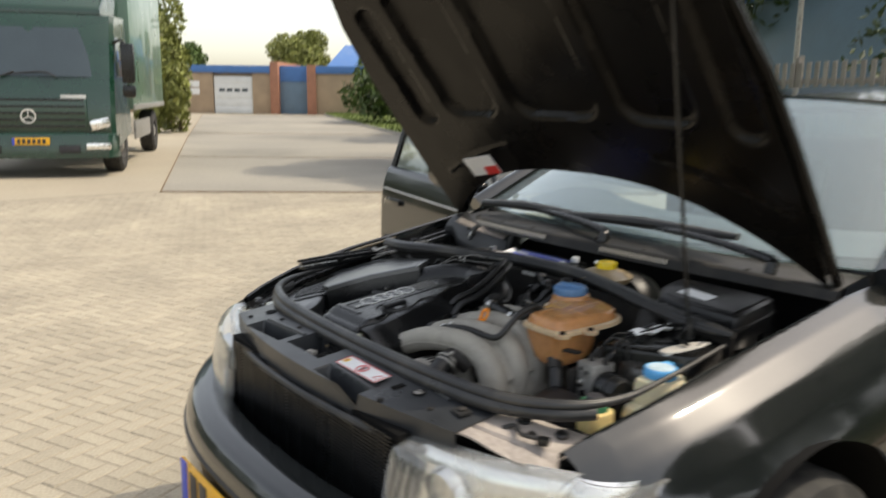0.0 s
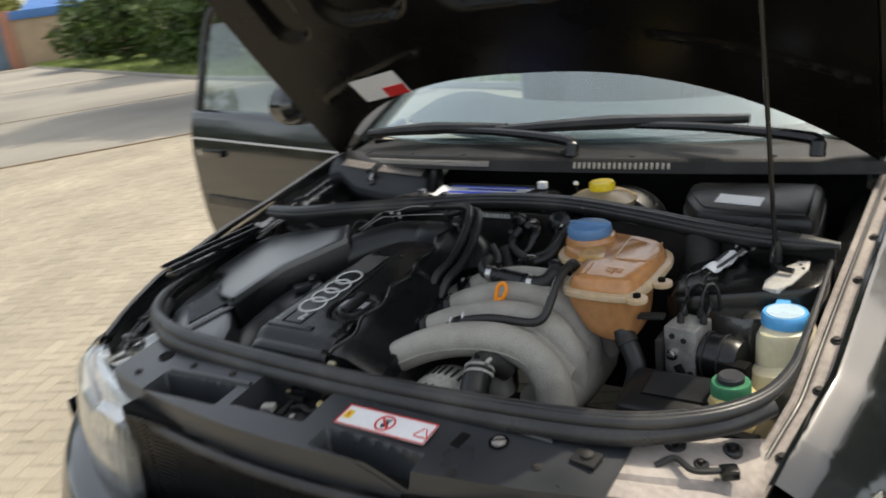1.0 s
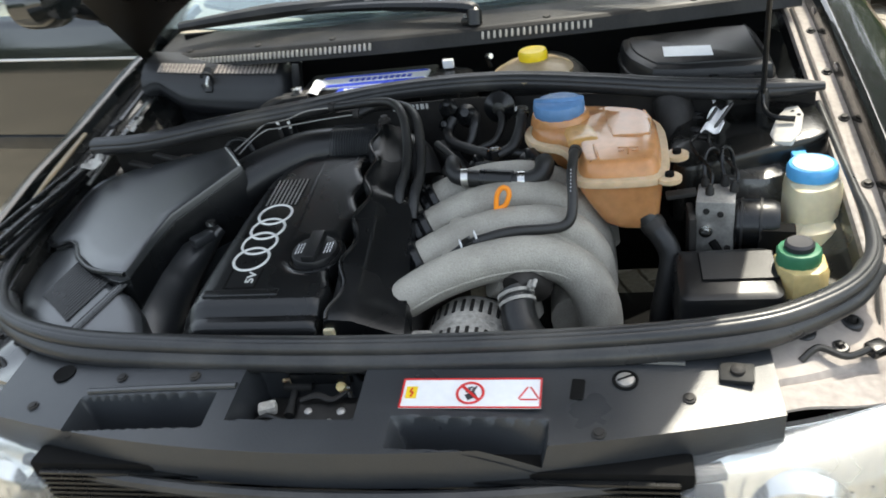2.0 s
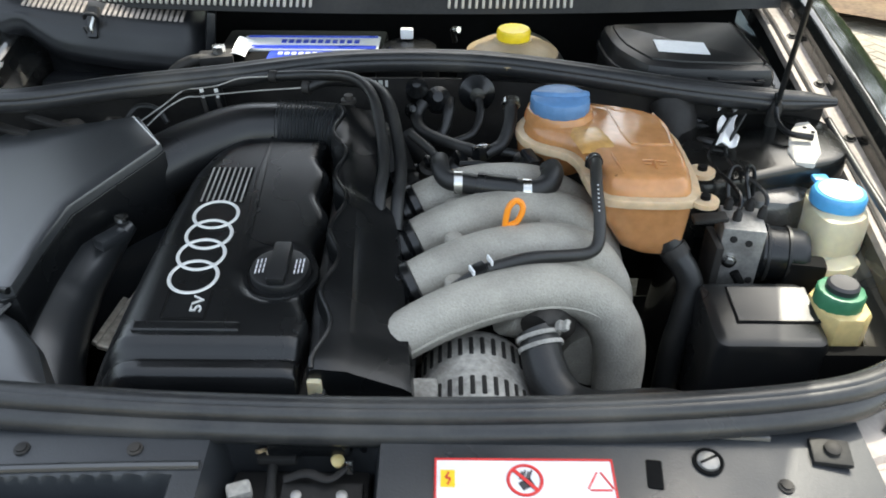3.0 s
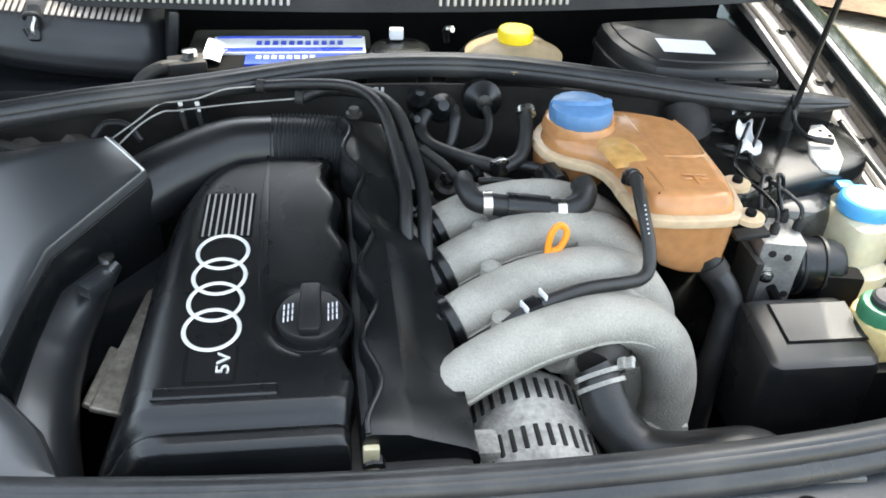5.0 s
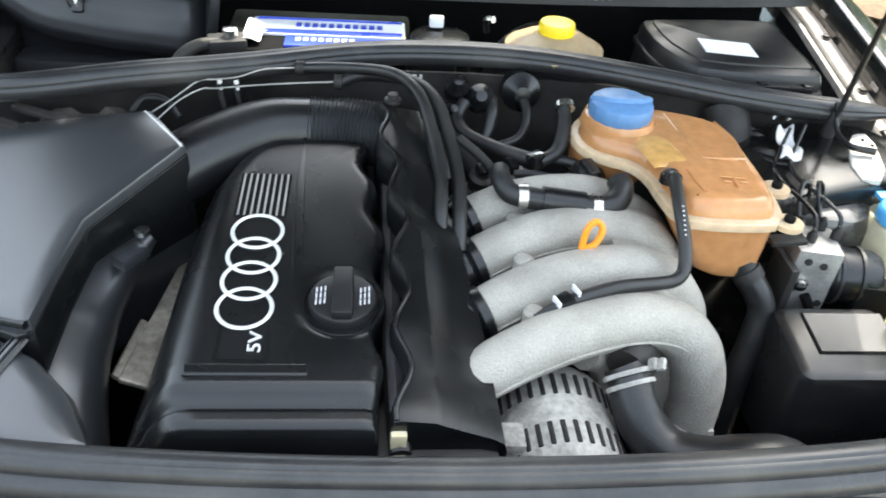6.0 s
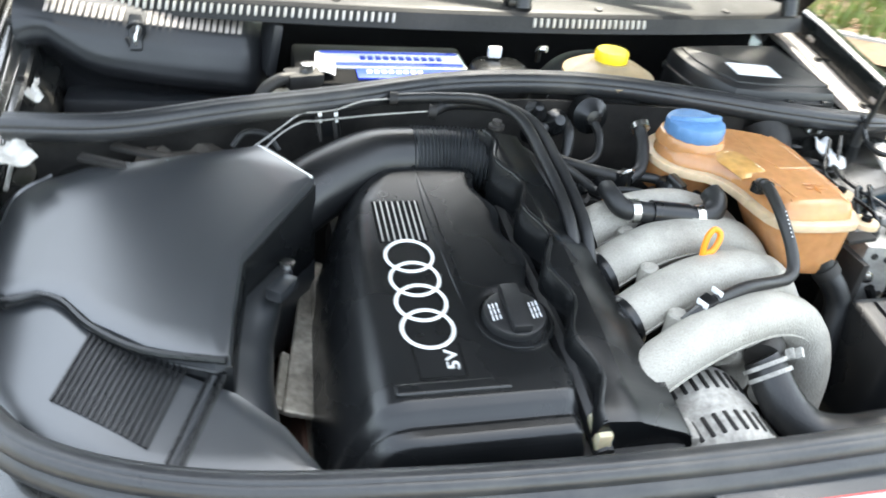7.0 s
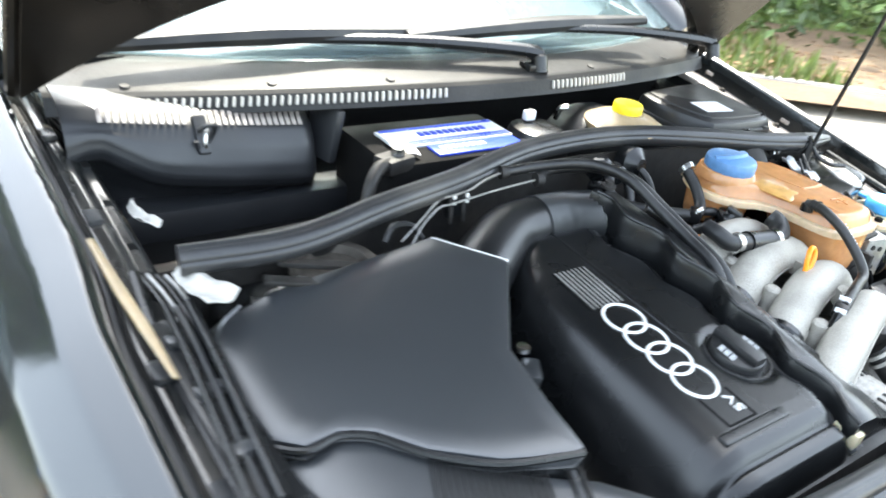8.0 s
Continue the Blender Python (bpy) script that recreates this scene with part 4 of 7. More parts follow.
part("cylinder_head", rbox((-0.312, 0.41, 0.685), (0.024, 0.34, 0.07), 0.010, (0, 18, 0)), GRIMY, block, "oil-stained bare metal edge of the head")

cover_z = plane_z(0.8135, 0.0, 0.10, 0, 0.324)
cover_left = curve([(0.196, -0.258), (0.200, -0.270), (0.208, -0.278), (0.220, -0.283), (0.24, -0.285), (0.30, -0.284), (0.45, -0.279), (0.53, -0.272), (0.565, -0.261), (0.59, -0.245), (0.608, -0.222), (0.618, -0.195), (0.626, -0.165)])
cover_nose = curve([(0.196, 0.748), (0.199, 0.766), (0.203, 0.778), (0.208, 0.7862), (0.213, 0.7888), (0.222, 0.7908), (0.2255, 0.7893), (0.2285, 0.7935), (0.2335, 0.7992), (0.242, 0.8042), (0.26, 0.8071), (0.27, 0.84)])


def engine_cover():
    """Sections across the cover: a flared left flank, a wide soft shoulder, the flat top and a scalloped right edge."""
    rings = []
    for y in lin(0.196, 0.262, 40) + lin(0.266, 0.626, 80):
        xl = cover_left(y)
        xr = -0.0985 + 0.0055 * math.sin(2 * math.pi * (y - 0.235) / 0.085) * min(1, max(0, (y - 0.24) / 0.03)) - 0.02 * max(0, (y - 0.45) / 0.15)
        z = min(cover_z(0, y), cover_nose(y)) - 0.022 * max(0.0, (y - 0.585) / 0.041) ** 2
        dish = [math.hypot(x + 0.133, y - 0.334) for x in lin(xl + 0.030, xr - 0.012, 26)]
        top = [Vector((x, y, z - 0.0042 * max(0.0, min(1.0, (0.046 - d) / 0.010)))) for x, d in zip(lin(xl + 0.030, xr - 0.012, 26), dish)]
        rings.append([Vector(p) for p in ((xl - 0.046, y, 0.69), (xl - 0.033, y, 0.73), (xl - 0.018, y, z - 0.044), (xl - 0.008, y, z - 0.026), (xl, y, z - 0.015), (xl + 0.008, y, z - 0.007), (xl + 0.017, y, z - 0.0025))]
                     + top + [Vector(p) for p in ((xr - 0.005, y, z - 0.002), (xr - 0.0015, y, z - 0.006), (xr, y, z - 0.014), (xr, y, 0.69))])
    bm = bmesh.new()
    skin(bm, rings)
    return part("engine_cover", bm, SATIN, car, "matt black plastic engine cover with silver rings", 45)


cover = engine_cover()
cm = lambda x, y, up=0.0: Matrix.Translation((x, y, cover_z(x, y) + up)) @ Euler((math.atan(0.10), 0, 0)).to_matrix().to_4x4()
part("ridge", tube([(x, y, cover_z(x, y) - 0.001) for x, y in ((-0.187, 0.60), (-0.185, 0.50), (-0.180, 0.40), (-0.179, 0.345))], [0.002, 0.006, 0.006, 0.002], 8, 3, flat=0.5), SATIN, cover)
part("front_band", rbox((-0.212, 0.2530, cover_z(-0.212, 0.2530) - 0.0012), (0.105, 0.013, 0.006), 0.0029, (6, 0, 0), seg=4), SATIN, cover)
bm = bmesh.new()
for a, b in (((-0.241, 0.303), (-0.240, 0.263)), ((-0.240, 0.263), (-0.197, 0.263)), ((-0.197, 0.263), (-0.197, 0.303))):
    tube([(*a, cover_z(*a)), (*b, cover_z(*b))], 0.0013, 6, 1, bm)
part("panel_line", bm, DARK, cover)
for i in range(4):
    part("badge_ring", ring_flat(cm(-0.222, 0.324 + 0.035 * i, 0.0006 + 0.0004 * (i % 2)), (0, 0), 0.0248, 0.0042, 0.0014, 40), CHROME, cover, "silver ring")
part("badge_text", lettering("5V", 0.0165, cm(-0.207, 0.283, 0.0012) @ pose(0, 0, 0, 0, 0, 90) @ Matrix.Diagonal((1.35, 1.0, 1.0, 1.0))), CHROME, cover, "silver letters")
for i in range(8):
    x = -0.2455 + i * 0.0066
    part("badge_bar", flat(cm(x, 0.489, 0.0008), 0, 0, 0.0019, 0.070, 0.0014), ALU, cover, "thin dull metal bar")
part("badge_field", flat(cm(-0.2225, 0.489, 0.0002), 0, 0, 0.054, 0.072, 0.0008), DARK, cover)
# oil filler cap in its dish
part("filler_dish", ring_flat(cm(-0.133, 0.334, -0.0045), (0, 0), 0.0375, 0.006, 0.0022, 40), SATIN, cover)
capm = cm(-0.133, 0.336, -0.005) @ Matrix.Diagonal((0.93, 0.93, 1, 1))
cap = part("oil_cap", lathe([(0.034, -0.01), (0.0345, 0.006), (0.033, 0.009), (0.030, 0.010), (0.002, 0.0095)], capm, 36), PLASTIC, cover, "round black oil filler cap with a grip")
bm = rbox((0, 0.002, 0.013), (0.021, 0.066, 0.012), 0.004)
bmesh.ops.transform(bm, matrix=capm, verts=bm.verts)
part("grip", bm, PLASTIC, cap)
for sgn in (-1, 1):
    bm = bmesh.new()
    for k in range(3):
        for j in range(3):
            flat(capm, sgn * 0.022 + (k - 1) * 0.0042, (j - 1) * 0.0085 + 0.001 * k, 0.0014, 0.0066, 0.0006, 0.0104, 0, bm)
    part("cap_print", bm, PAPER, cap)

# -- rail cover beside the engine cover, wavy edge --
rail_l = lambda y: -0.083 + 0.007 * math.sin(2 * math.pi * (y - 0.235) / 0.085) - 0.02 * max(0, (y - 0.45) / 0.15)
rail_z = curve([(0.19, 0.788), (0.215, 0.799), (0.30, 0.820), (0.40, 0.842), (0.45, 0.852), (0.52, 0.866), (0.62, 0.880)])
rail_r = curve([(0.19, 0.014), (0.30, 0.004), (0.42, -0.012), (0.435, -0.016), (0.45, -0.032), (0.62, -0.050)])


def rail_cover():
    bm = bmesh.new()
    rings = []
    for y in lin(0.206, 0.62, 64):
        xl, xr, z = rail_l(y), rail_r(y), rail_z(y)
        xm = -0.083 - 0.02 * max(0, (y - 0.45) / 0.15)
        d = 0.012 + 0.018 * min(1, max(0, (0.47 - y) / 0.05))
        flat_in = 0.005 * min(1, max(0, (y - 0.235) / 0.02)) * min(1, max(0, (0.43 - y) / 0.03))
        rings.append([Vector(p) for p in ((xl + 0.004, y, 0.69), (xl, y, z - 0.010), (xl + 0.003, y, z - 0.002), (xl + 0.009, y, z), (xm + 0.34 * (xr - xm), y, z - 0.003), (xm + 0.40 * (xr - xm), y, z - 0.006 - flat_in),
                                          (xr - 0.012, y, z - d * 0.8 - flat_in), (xr - 0.003, y, z - d), (xr, y, z - d - 0.01), (xr - 0.002, y, 0.69))])
    skin(bm, rings)
    return part("rail_cover", bm, SATIN, car, "grey-black plastic cover with a wavy edge", 35)


rail = rail_cover()
part("edge_ridge", tube([(rail_l(y) + 0.005, y, rail_z(y)) for y in lin(0.207, 0.615, 50)], 0.0026, 8, 1), SATIN, rail)
part("cover_bolt", lathe([(0.010, 0), (0.010, 0.004), (0.006, 0.005), (0.006, 0.010), (0.001, 0.0105)], pose(-0.085, 0.61, 0.885), 12), DEEP, rail)
part("ignition_lead", tube([(-0.09, 0.60, 0.82), (-0.088, 0.45, 0.80), (-0.086, 0.30, 0.79), (-0.080, 0.20, 0.76)], 0.010, 8), RUBBER, rail)
part("connector", rbox((-0.082, 0.215, 0.768), (0.014, 0.03, 0.03), 0.003), CREAM, rail)

# -- air box, elbow and intake snorkel --
ab_z = lambda x, y: 0.862 + 0.16 * (x + 0.369) + 0.13 * (y - 0.609) - 0.30 * max(0.0, -0.47 - x) ** 2
ab_out = [(-0.640, 0.50), (-0.635, 0.455), (-0.612, 0.432), (-0.582, 0.430), (-0.555, 0.412), (-0.525, 0.372), (-0.475, 0.330), (-0.415, 0.300), (-0.402, 0.303), (-0.398, 0.36), (-0.390, 0.43), (-0.316, 0.532), (-0.312, 0.540), (-0.362, 0.612), (-0.372, 0.614), (-0.56, 0.622), (-0.615, 0.612), (-0.638, 0.585)]
box = part("air_box", prism(ab_out, ab_z, 0.66, 0.005, 0.004, crown=(-0.48, 0.48)), SOFT, car, "grey-black plastic air filter box", 32)
wide = ab_out if sum(a[0] * b[1] - b[0] * a[1] for a, b in zip(ab_out, ab_out[1:] + ab_out[:1])) > 0 else ab_out[::-1]
part("filter_body", prism([tuple(p) for p in inset(wide, -0.0022)], lambda x, y: ab_z(x, y) - 0.013, 0.655, 0.002), SATIN, box, "black lower half of the filter box")
edge_l = smooth_path([(-0.600, 0.6165, 0), (-0.628, 0.600, 0), (-0.638, 0.572, 0), (-0.640, 0.50, 0), (-0.636, 0.458, 0)], 6)
part("lid_chamfer", sheet(lambda u, v: edge_l[u] + Vector((-0.024 * v * (u > 3) - 0.012 * v * (u <= 3) + 0.004, 0.006 * v * (u < 6), ab_z(edge_l[u].x, edge_l[u].y) + 0.0005 - 0.034 * v ** 1.4)), list(range(len(edge_l))), lin(0, 1, 7), 0.003), SOFT, box)
part("lid_edge", tube([(x, y, ab_z(x, y) - 0.004) for x, y in ((-0.64, 0.455), (-0.612, 0.430), (-0.582, 0.428), (-0.555, 0.410), (-0.525, 0.370), (-0.475, 0.328), (-0.405, 0.300))], 0.004, 8, 4), SATIN, box)
# thin silver tube paints a highlight along the black lid's edge
part("edge_highlight", tube([(-0.3695, 0.611, ab_z(-0.37, 0.61) - 0.001), (-0.314, 0.536, ab_z(-0.314, 0.536) - 0.001)], 0.0016, 6, 1), CHROME, box)
part("side_lug", rbox((-0.352, 0.43, 0.79), (0.02, 0.035, 0.015), 0.004, (0, 0, -35)), SOFT, box)
part("lid_bolt", lathe([(0.008, 0), (0.008, 0.005), (0.001, 0.006)], pose(-0.345, 0.455, 0.80), 10), STEEL, box)
elbow = part("intake_elbow", tube([(-0.385, 0.545, 0.795), (-0.338, 0.566, 0.806), (-0.292, 0.596, 0.820), (-0.235, 0.627, 0.831), (-0.183, 0.636, 0.832)], [0.040, 0.042, 0.041, 0.039, 0.038], 24, 8), PLASTIC, car, "black rubber intake elbow with a ribbed bellows")
part("bellows", ribbed([(-0.183, 0.636, 0.832), (-0.135, 0.634, 0.832), (-0.086, 0.624, 0.831)], 0.040, 0.0046, 0.0034, 24), SOFT, elbow)
part("bellows_end", tube([(-0.09, 0.625, 0.831), (-0.05, 0.605, 0.82), (-0.03, 0.57, 0.79)], 0.036, 16), PLASTIC, elbow)
sn_z = lambda x, y: 0.792 + 0.06 * (x + 0.42) + 0.16 * (y - 0.28) - 1.1 * max(0.0, -0.46 - x) ** 2
sn_out = [(-0.648, 0.40), (-0.640, 0.445), (-0.60, 0.455), (-0.56, 0.428), (-0.53, 0.39), (-0.49, 0.345), (-0.44, 0.312), (-0.395, 0.285), (-0.355, 0.245), (-0.325, 0.195), (-0.35, 0.182), (-0.44, 0.196), (-0.50, 0.216), (-0.555, 0.252), (-0.60, 0.30), (-0.635, 0.35)]
snork = part("intake_snorkel", prism(sn_out, sn_z, 0.70, 0.014, crown=(-0.505, 0.310)), SOFT, car, "grey-black plastic intake snorkel with grooves", 32)
snork_z = lambda x, y, up=0.0: (x, y, sn_z(x, y) + up)
RIB = Vector((0.033, 0.086)).normalized()
ACROSS = Vector((-RIB.y, RIB.x))
for k in range(17):
    a = Vector((-0.469, 0.235)) + ACROSS * (0.0062 * k) + RIB * (0.002 * k)
    part("groove", tube([snork_z(*(a + RIB * d), 0.0012) for d in lin(0.0, 0.095, 6)], 0.0017, 6, 2), SATIN, snork)
for o, r, mt in ((0.0, 0.0030, SATIN), (0.007, 0.0022, SOFT), (0.012, 0.0016, SATIN)):
    a = Vector((-0.441, 0.213)) + ACROSS * o
    part("joint", tube([snork_z(*(a + RIB * d), 0.0006) for d in lin(0.0, 0.092, 6)], r, 6, 2), mt, snork)
# warm-air duct between the air box and the engine
part("warm_air_duct", tube([(-0.345, 0.478, 0.780), (-0.378, 0.440, 0.758), (-0.402, 0.385, 0.735), (-0.404, 0.32, 0.712), (-0.385, 0.24, 0.67)], [0.008, 0.026, 0.040, 0.044, 0.042], 20, 8), SOFT, car, "smooth dark plastic warm-air duct")
shield = part("heat_shield", rbox((-0.322, 0.455, 0.704), (0.036, 0.240, 0.008), 0.003, (3, 14, -8), seg=3), GRIMY, car, "stained metal heat shield")
part("shield_lip", rbox((-0.350, 0.385, 0.698), (0.024, 0.080, 0.008), 0.003, (4, 30, -6), seg=3), GRIMY, shield)
part("exhaust_cover", rbox((-0.33, 0.40, 0.62), (0.05, 0.30, 0.08), 0.02, (0, 20, 0)), material("rusty_cast_iron", (0.09, 0.045, 0.03), 0.8, 0.2, 0.4, 20, 150, 0.4), car, "rusty exhaust manifold")
part("grey_bracket", lathe([(0.055, 0), (0.055, 0.03), (0.048, 0.036), (0.035, 0.037), (0.03, 0.028), (0.002, 0.028)], pose(-0.46, 0.665, 0.785, 0, 0, 0), 24), GREYBROWN, car, "dusty grey-brown round mount")
for k in range(3):
    part("mount_fold", tube([(-0.515 + 0.006 * k, 0.645, 0.812 - 0.012 * k), (-0.485, 0.618 + 0.004 * k, 0.818 - 0.013 * k), (-0.440, 0.622 + 0.004 * k, 0.814 - 0.013 * k), (-0.410 - 0.005 * k, 0.650, 0.806 - 0.012 * k)], [0.004, 0.008, 0.008, 0.004], 10, 6), GREYBROWN, car, "folded dusty rubber")
for a, b in (((-0.56, 0.63, 0.84), (-0.49, 0.60, 0.83)), ((-0.54, 0.655, 0.835), (-0.45, 0.64, 0.83))):
    part("metal_strap", rbox(((a[0] + b[0]) / 2, (a[1] + b[1]) / 2, (a[2] + b[2]) / 2), (0.09, 0.014, 0.006), 0.002, (0, 6, -18)), DEEP, car)
for x, y, w, h, tn in ((-0.634, 0.628, 0.014, 0.038, 16), (-0.645, 0.790, 0.007, 0.030, 10)):
    wm = pose(x, y, 0.850, 0, -14, tn)
    part("wrap_scrap", sheet(lambda u, v, w=w, h=h, wm=wm: wm @ Vector((w * u * (1 - 0.35 * v) + 0.004 * v * v, h * v + 0.006 * u * u, 0.004 * v * u + 0.003 * math.sin(3.5 * u + 2 * v) + 0.002 * math.sin(7 * v))), lin(-1, 1, 12), lin(-1, 1, 12), 0.001), PALE, car, "crumpled white foil")
for k in range(4):
    part("wing_pipe", tube([(-0.674 + 0.008 * k, 0.700 - 0.004 * k, 0.829), (-0.668 + 0.008 * k, 0.655, 0.826), (-0.664 + 0.008 * k, 0.595, 0.818)], 0.0028, 8, 5), ALU if k % 2 else SATIN, car, "thin metal strip on the inner wing")

for k, (dx, z, r, mt) in enumerate(((0.0, 0.838, 0.0045, SATIN), (0.012, 0.832, 0.0035, SEAL), (0.024, 0.834, 0.0060, SATIN))):
    part("wing_strip", tube([(-0.690 + dx, 0.36, z - 0.010), (-0.684 + dx, 0.45, z - 0.004), (-0.677 + dx, 0.54, z), (-0.673 + dx, 0.62, z + 0.003)], r, 10, 6), mt, car, "black strip along the inner wing")
part("wing_ledge", rbox((-0.668, 0.49, 0.815), (0.040, 0.26, 0.012), 0.004, (2, -6, 2)), SATIN, car, "black ledge along the inner wing")
for y in (0.42, 0.50, 0.58):
    part("ledge_clip", rbox((-0.672, y, 0.826), (0.024, 0.014, 0.010), 0.003, (0, -6, 2)), SOFT, car, "small plastic clip")
part("worn_strip", tube([(-0.694, 0.520, 0.832), (-0.700, 0.585, 0.842), (-0.706, 0.65, 0.850), (-0.712, 0.73, 0.862)], [0.003, 0.0055, 0.006, 0.004], 10, 6, flat=0.6), TAN, car, "sun-bleached tan rubber strip")

# -- inlet manifold: four cast runners that bend down into the plenum --
mani = part("inlet_manifold", tube([(0.215, 0.335, 0.690), (0.218, 0.42, 0.692), (0.216, 0.52, 0.692), (0.20, 0.56, 0.69)], [0.040, 0.048, 0.048, 0.040], 18, 6), CAST, car, "grey cast aluminium inlet manifold with four curved runners")
runners = [
    [(-0.004, 0.284, 0.768), (0.045, 0.300, 0.788), (0.10, 0.318, 0.797), (0.155, 0.334, 0.794), (0.200, 0.342, 0.776), (0.228, 0.342, 0.742), (0.240, 0.337, 0.70), (0.241, 0.329, 0.650)],
    [(-0.004, 0.357, 0.774), (0.045, 0.374, 0.793), (0.10, 0.392, 0.802), (0.155, 0.406, 0.799), (0.200, 0.410, 0.784), (0.230, 0.406, 0.745), (0.238, 0.40, 0.70)],
    [(-0.004, 0.432, 0.781), (0.045, 0.448, 0.800), (0.10, 0.463, 0.809), (0.155, 0.473, 0.805), (0.200, 0.474, 0.787), (0.230, 0.466, 0.745), (0.236, 0.46, 0.70)],
    [(-0.004, 0.503, 0.788), (0.045, 0.515, 0.806), (0.10, 0.525, 0.812), (0.155, 0.53, 0.805), (0.205, 0.526, 0.778), (0.236, 0.516, 0.735), (0.244, 0.51, 0.70)]]
for i, line in enumerate(runners):
    r = part("runner", tube([(-0.038, line[0][1] - 0.012, line[0][2] - 0.018)] + line, [0.026, 0.026, 0.027, 0.0275, 0.028, 0.030, 0.030, 0.028], 18, 7), CAST, mani)
    part("seam", tube([Vector(p) + Vector((0.004, -0.027, -0.004)) * (1 if i == 0 else 0.99) for p in line], 0.0016, 6, 6), CAST, r)
    i and part("boot", lathe([(0.027, -0.012), (0.031, -0.008), (0.031, 0.0), (0.028, 0.002), (0.031, 0.006), (0.030, 0.014), (0.026, 0.016)], Matrix.Translation(Vector(line[0]) + Vector((0.0, 0, 0))) @ Euler((0, radians(70), radians(17))).to_matrix().to_4x4(), 24), SATIN, mani, "glossy black rubber boot")
    if i:
        part("boss", lathe([(0.011, -0.02), (0.011, 0.012), (0.008, 0.015), (0.001, 0.0155)], pose(line[1][0] + 0.006, line[1][1] - 0.036, line[1][2] - 0.004), 14), CAST, mani)
part("throat", sheet(lambda u, v: Vector((0.150 + 0.088 * v, 0.352 + 0.172 * u, 0.792 - 0.030 * (2 * u - 1) ** 4 - 0.060 * v * v)), lin(0, 1, 14), lin(0, 1, 8), 0.02), CAST, mani)
part("end_lug", rbox((0.238, 0.318, 0.652), (0.05, 0.03, 0.025), 0.008), CAST, mani)
part("lug_bolt", lathe([(0.008, 0), (0.008, 0.004), (0.001, 0.005)], pose(0.240, 0.303, 0.652, 90, 0, 0), 10), DEEP, mani)
part("lower_arch", tube([(0.105, 0.325, 0.765), (0.135, 0.335, 0.745), (0.145, 0.34, 0.70)], 0.022, 12), CAST, mani)
dip = part("dipstick", tube([(0.0940, 0.3990, 0.8080), (0.1010, 0.4020, 0.8180), (0.1090, 0.4070, 0.8260)], 0.0040, 8), ORANGE, car, "orange dipstick with a loop handle")
part("loop", tube([(0.1110, 0.4080, 0.8260), (0.1210, 0.4090, 0.8310), (0.1270, 0.4120, 0.8430), (0.1260, 0.4150, 0.8510), (0.1190, 0.4160, 0.8540), (0.1120, 0.4130, 0.8480), (0.1090, 0.4100, 0.8360), (0.1080, 0.4070, 0.8240)], 0.0036, 8, 5), ORANGE, dip)
# breather hose over the runners and the clip connector
breath = part("vent_hose", tube([(0.2156, 0.4895, 0.8690), (0.2152, 0.482, 0.8720), (0.2145, 0.472, 0.8730), (0.213, 0.456, 0.8705), (0.211, 0.428, 0.860), (0.212, 0.400, 0.840), (0.209, 0.380, 0.823), (0.199, 0.371, 0.816), (0.180, 0.365, 0.816), (0.131, 0.349, 0.823), (0.085, 0.334, 0.819)], [0.0076, 0.0074, 0.0072, 0.0070, 0.0070, 0.0070, 0.0070, 0.0070, 0.0070, 0.0070, 0.0070], 14, 8), RUBBER, car, "black rubber vent hose from the expansion tank")
for y, z in ((0.483, 0.8718), (0.474, 0.8730)):
    part("hose_band", tube([(0.2151, y, z), (0.2149, y - 0.0024, z + 0.0003)], 0.0083, 16, 1), DEEP, breath)
for k in range(7):
    part("hose_print", rbox((0.2105 - 0.0001 * k, 0.4255 - 0.0042 * k, 0.8695 - 0.0030 * k), (0.0016, 0.0014, 0.0010), 0.0003, (35, 0, 0), seg=1), PAPER, breath)
part("hose_nipple", tube([(0.085, 0.336, 0.818), (0.068, 0.330, 0.812), (0.05, 0.325, 0.802)], [0.007, 0.006, 0.005], 8), SATIN, breath)
part("plug", rbox((0.078, 0.334, 0.816), (0.016, 0.018, 0.014), 0.003, (0, -20, 20)), SATIN, breath)
for x, y, z in ((0.069, 0.330, 0.816), (0.088, 0.338, 0.824)):
    part("white_mark", rbox((x, y, z + 0.004), (0.0022, 0.014, 0.006), 0.0005, (0, 0, 20)), PAPER, breath)
part("hose_seam", tube([(0.06, 0.40, 0.800), (0.09, 0.405, 0.808), (0.13, 0.414, 0.812)], 0.006, 8), SATIN, mani)

# -- crankcase pipe with two bright clamps --
pipe = part("crankcase_pipe", tube([(0.034, 0.524, 0.848), (0.035, 0.505, 0.846), (0.044, 0.490, 0.839), (0.07, 0.485, 0.836), (0.11, 0.481, 0.832), (0.145, 0.480, 0.831), (0.163, 0.487, 0.834), (0.170, 0.500, 0.842), (0.168, 0.512, 0.846)], [0.011, 0.0115, 0.012, 0.0125, 0.0125, 0.013, 0.014, 0.014, 0.013], 16, 7), RUBBER, car, "black rubber crankcase pipe with bright clamps")
for x, y, z in ((0.056, 0.487, 0.837), (0.138, 0.480, 0.831)):
    part("clamp", tube([(x - 0.005, y, z), (x + 0.005, y, z)], 0.0142, 18, 1), STEEL, pipe)
part("sleeve", tube([(0.078, 0.4845, 0.8355), (0.125, 0.4805, 0.8315)], 0.0150, 18, 1), SATIN, pipe)

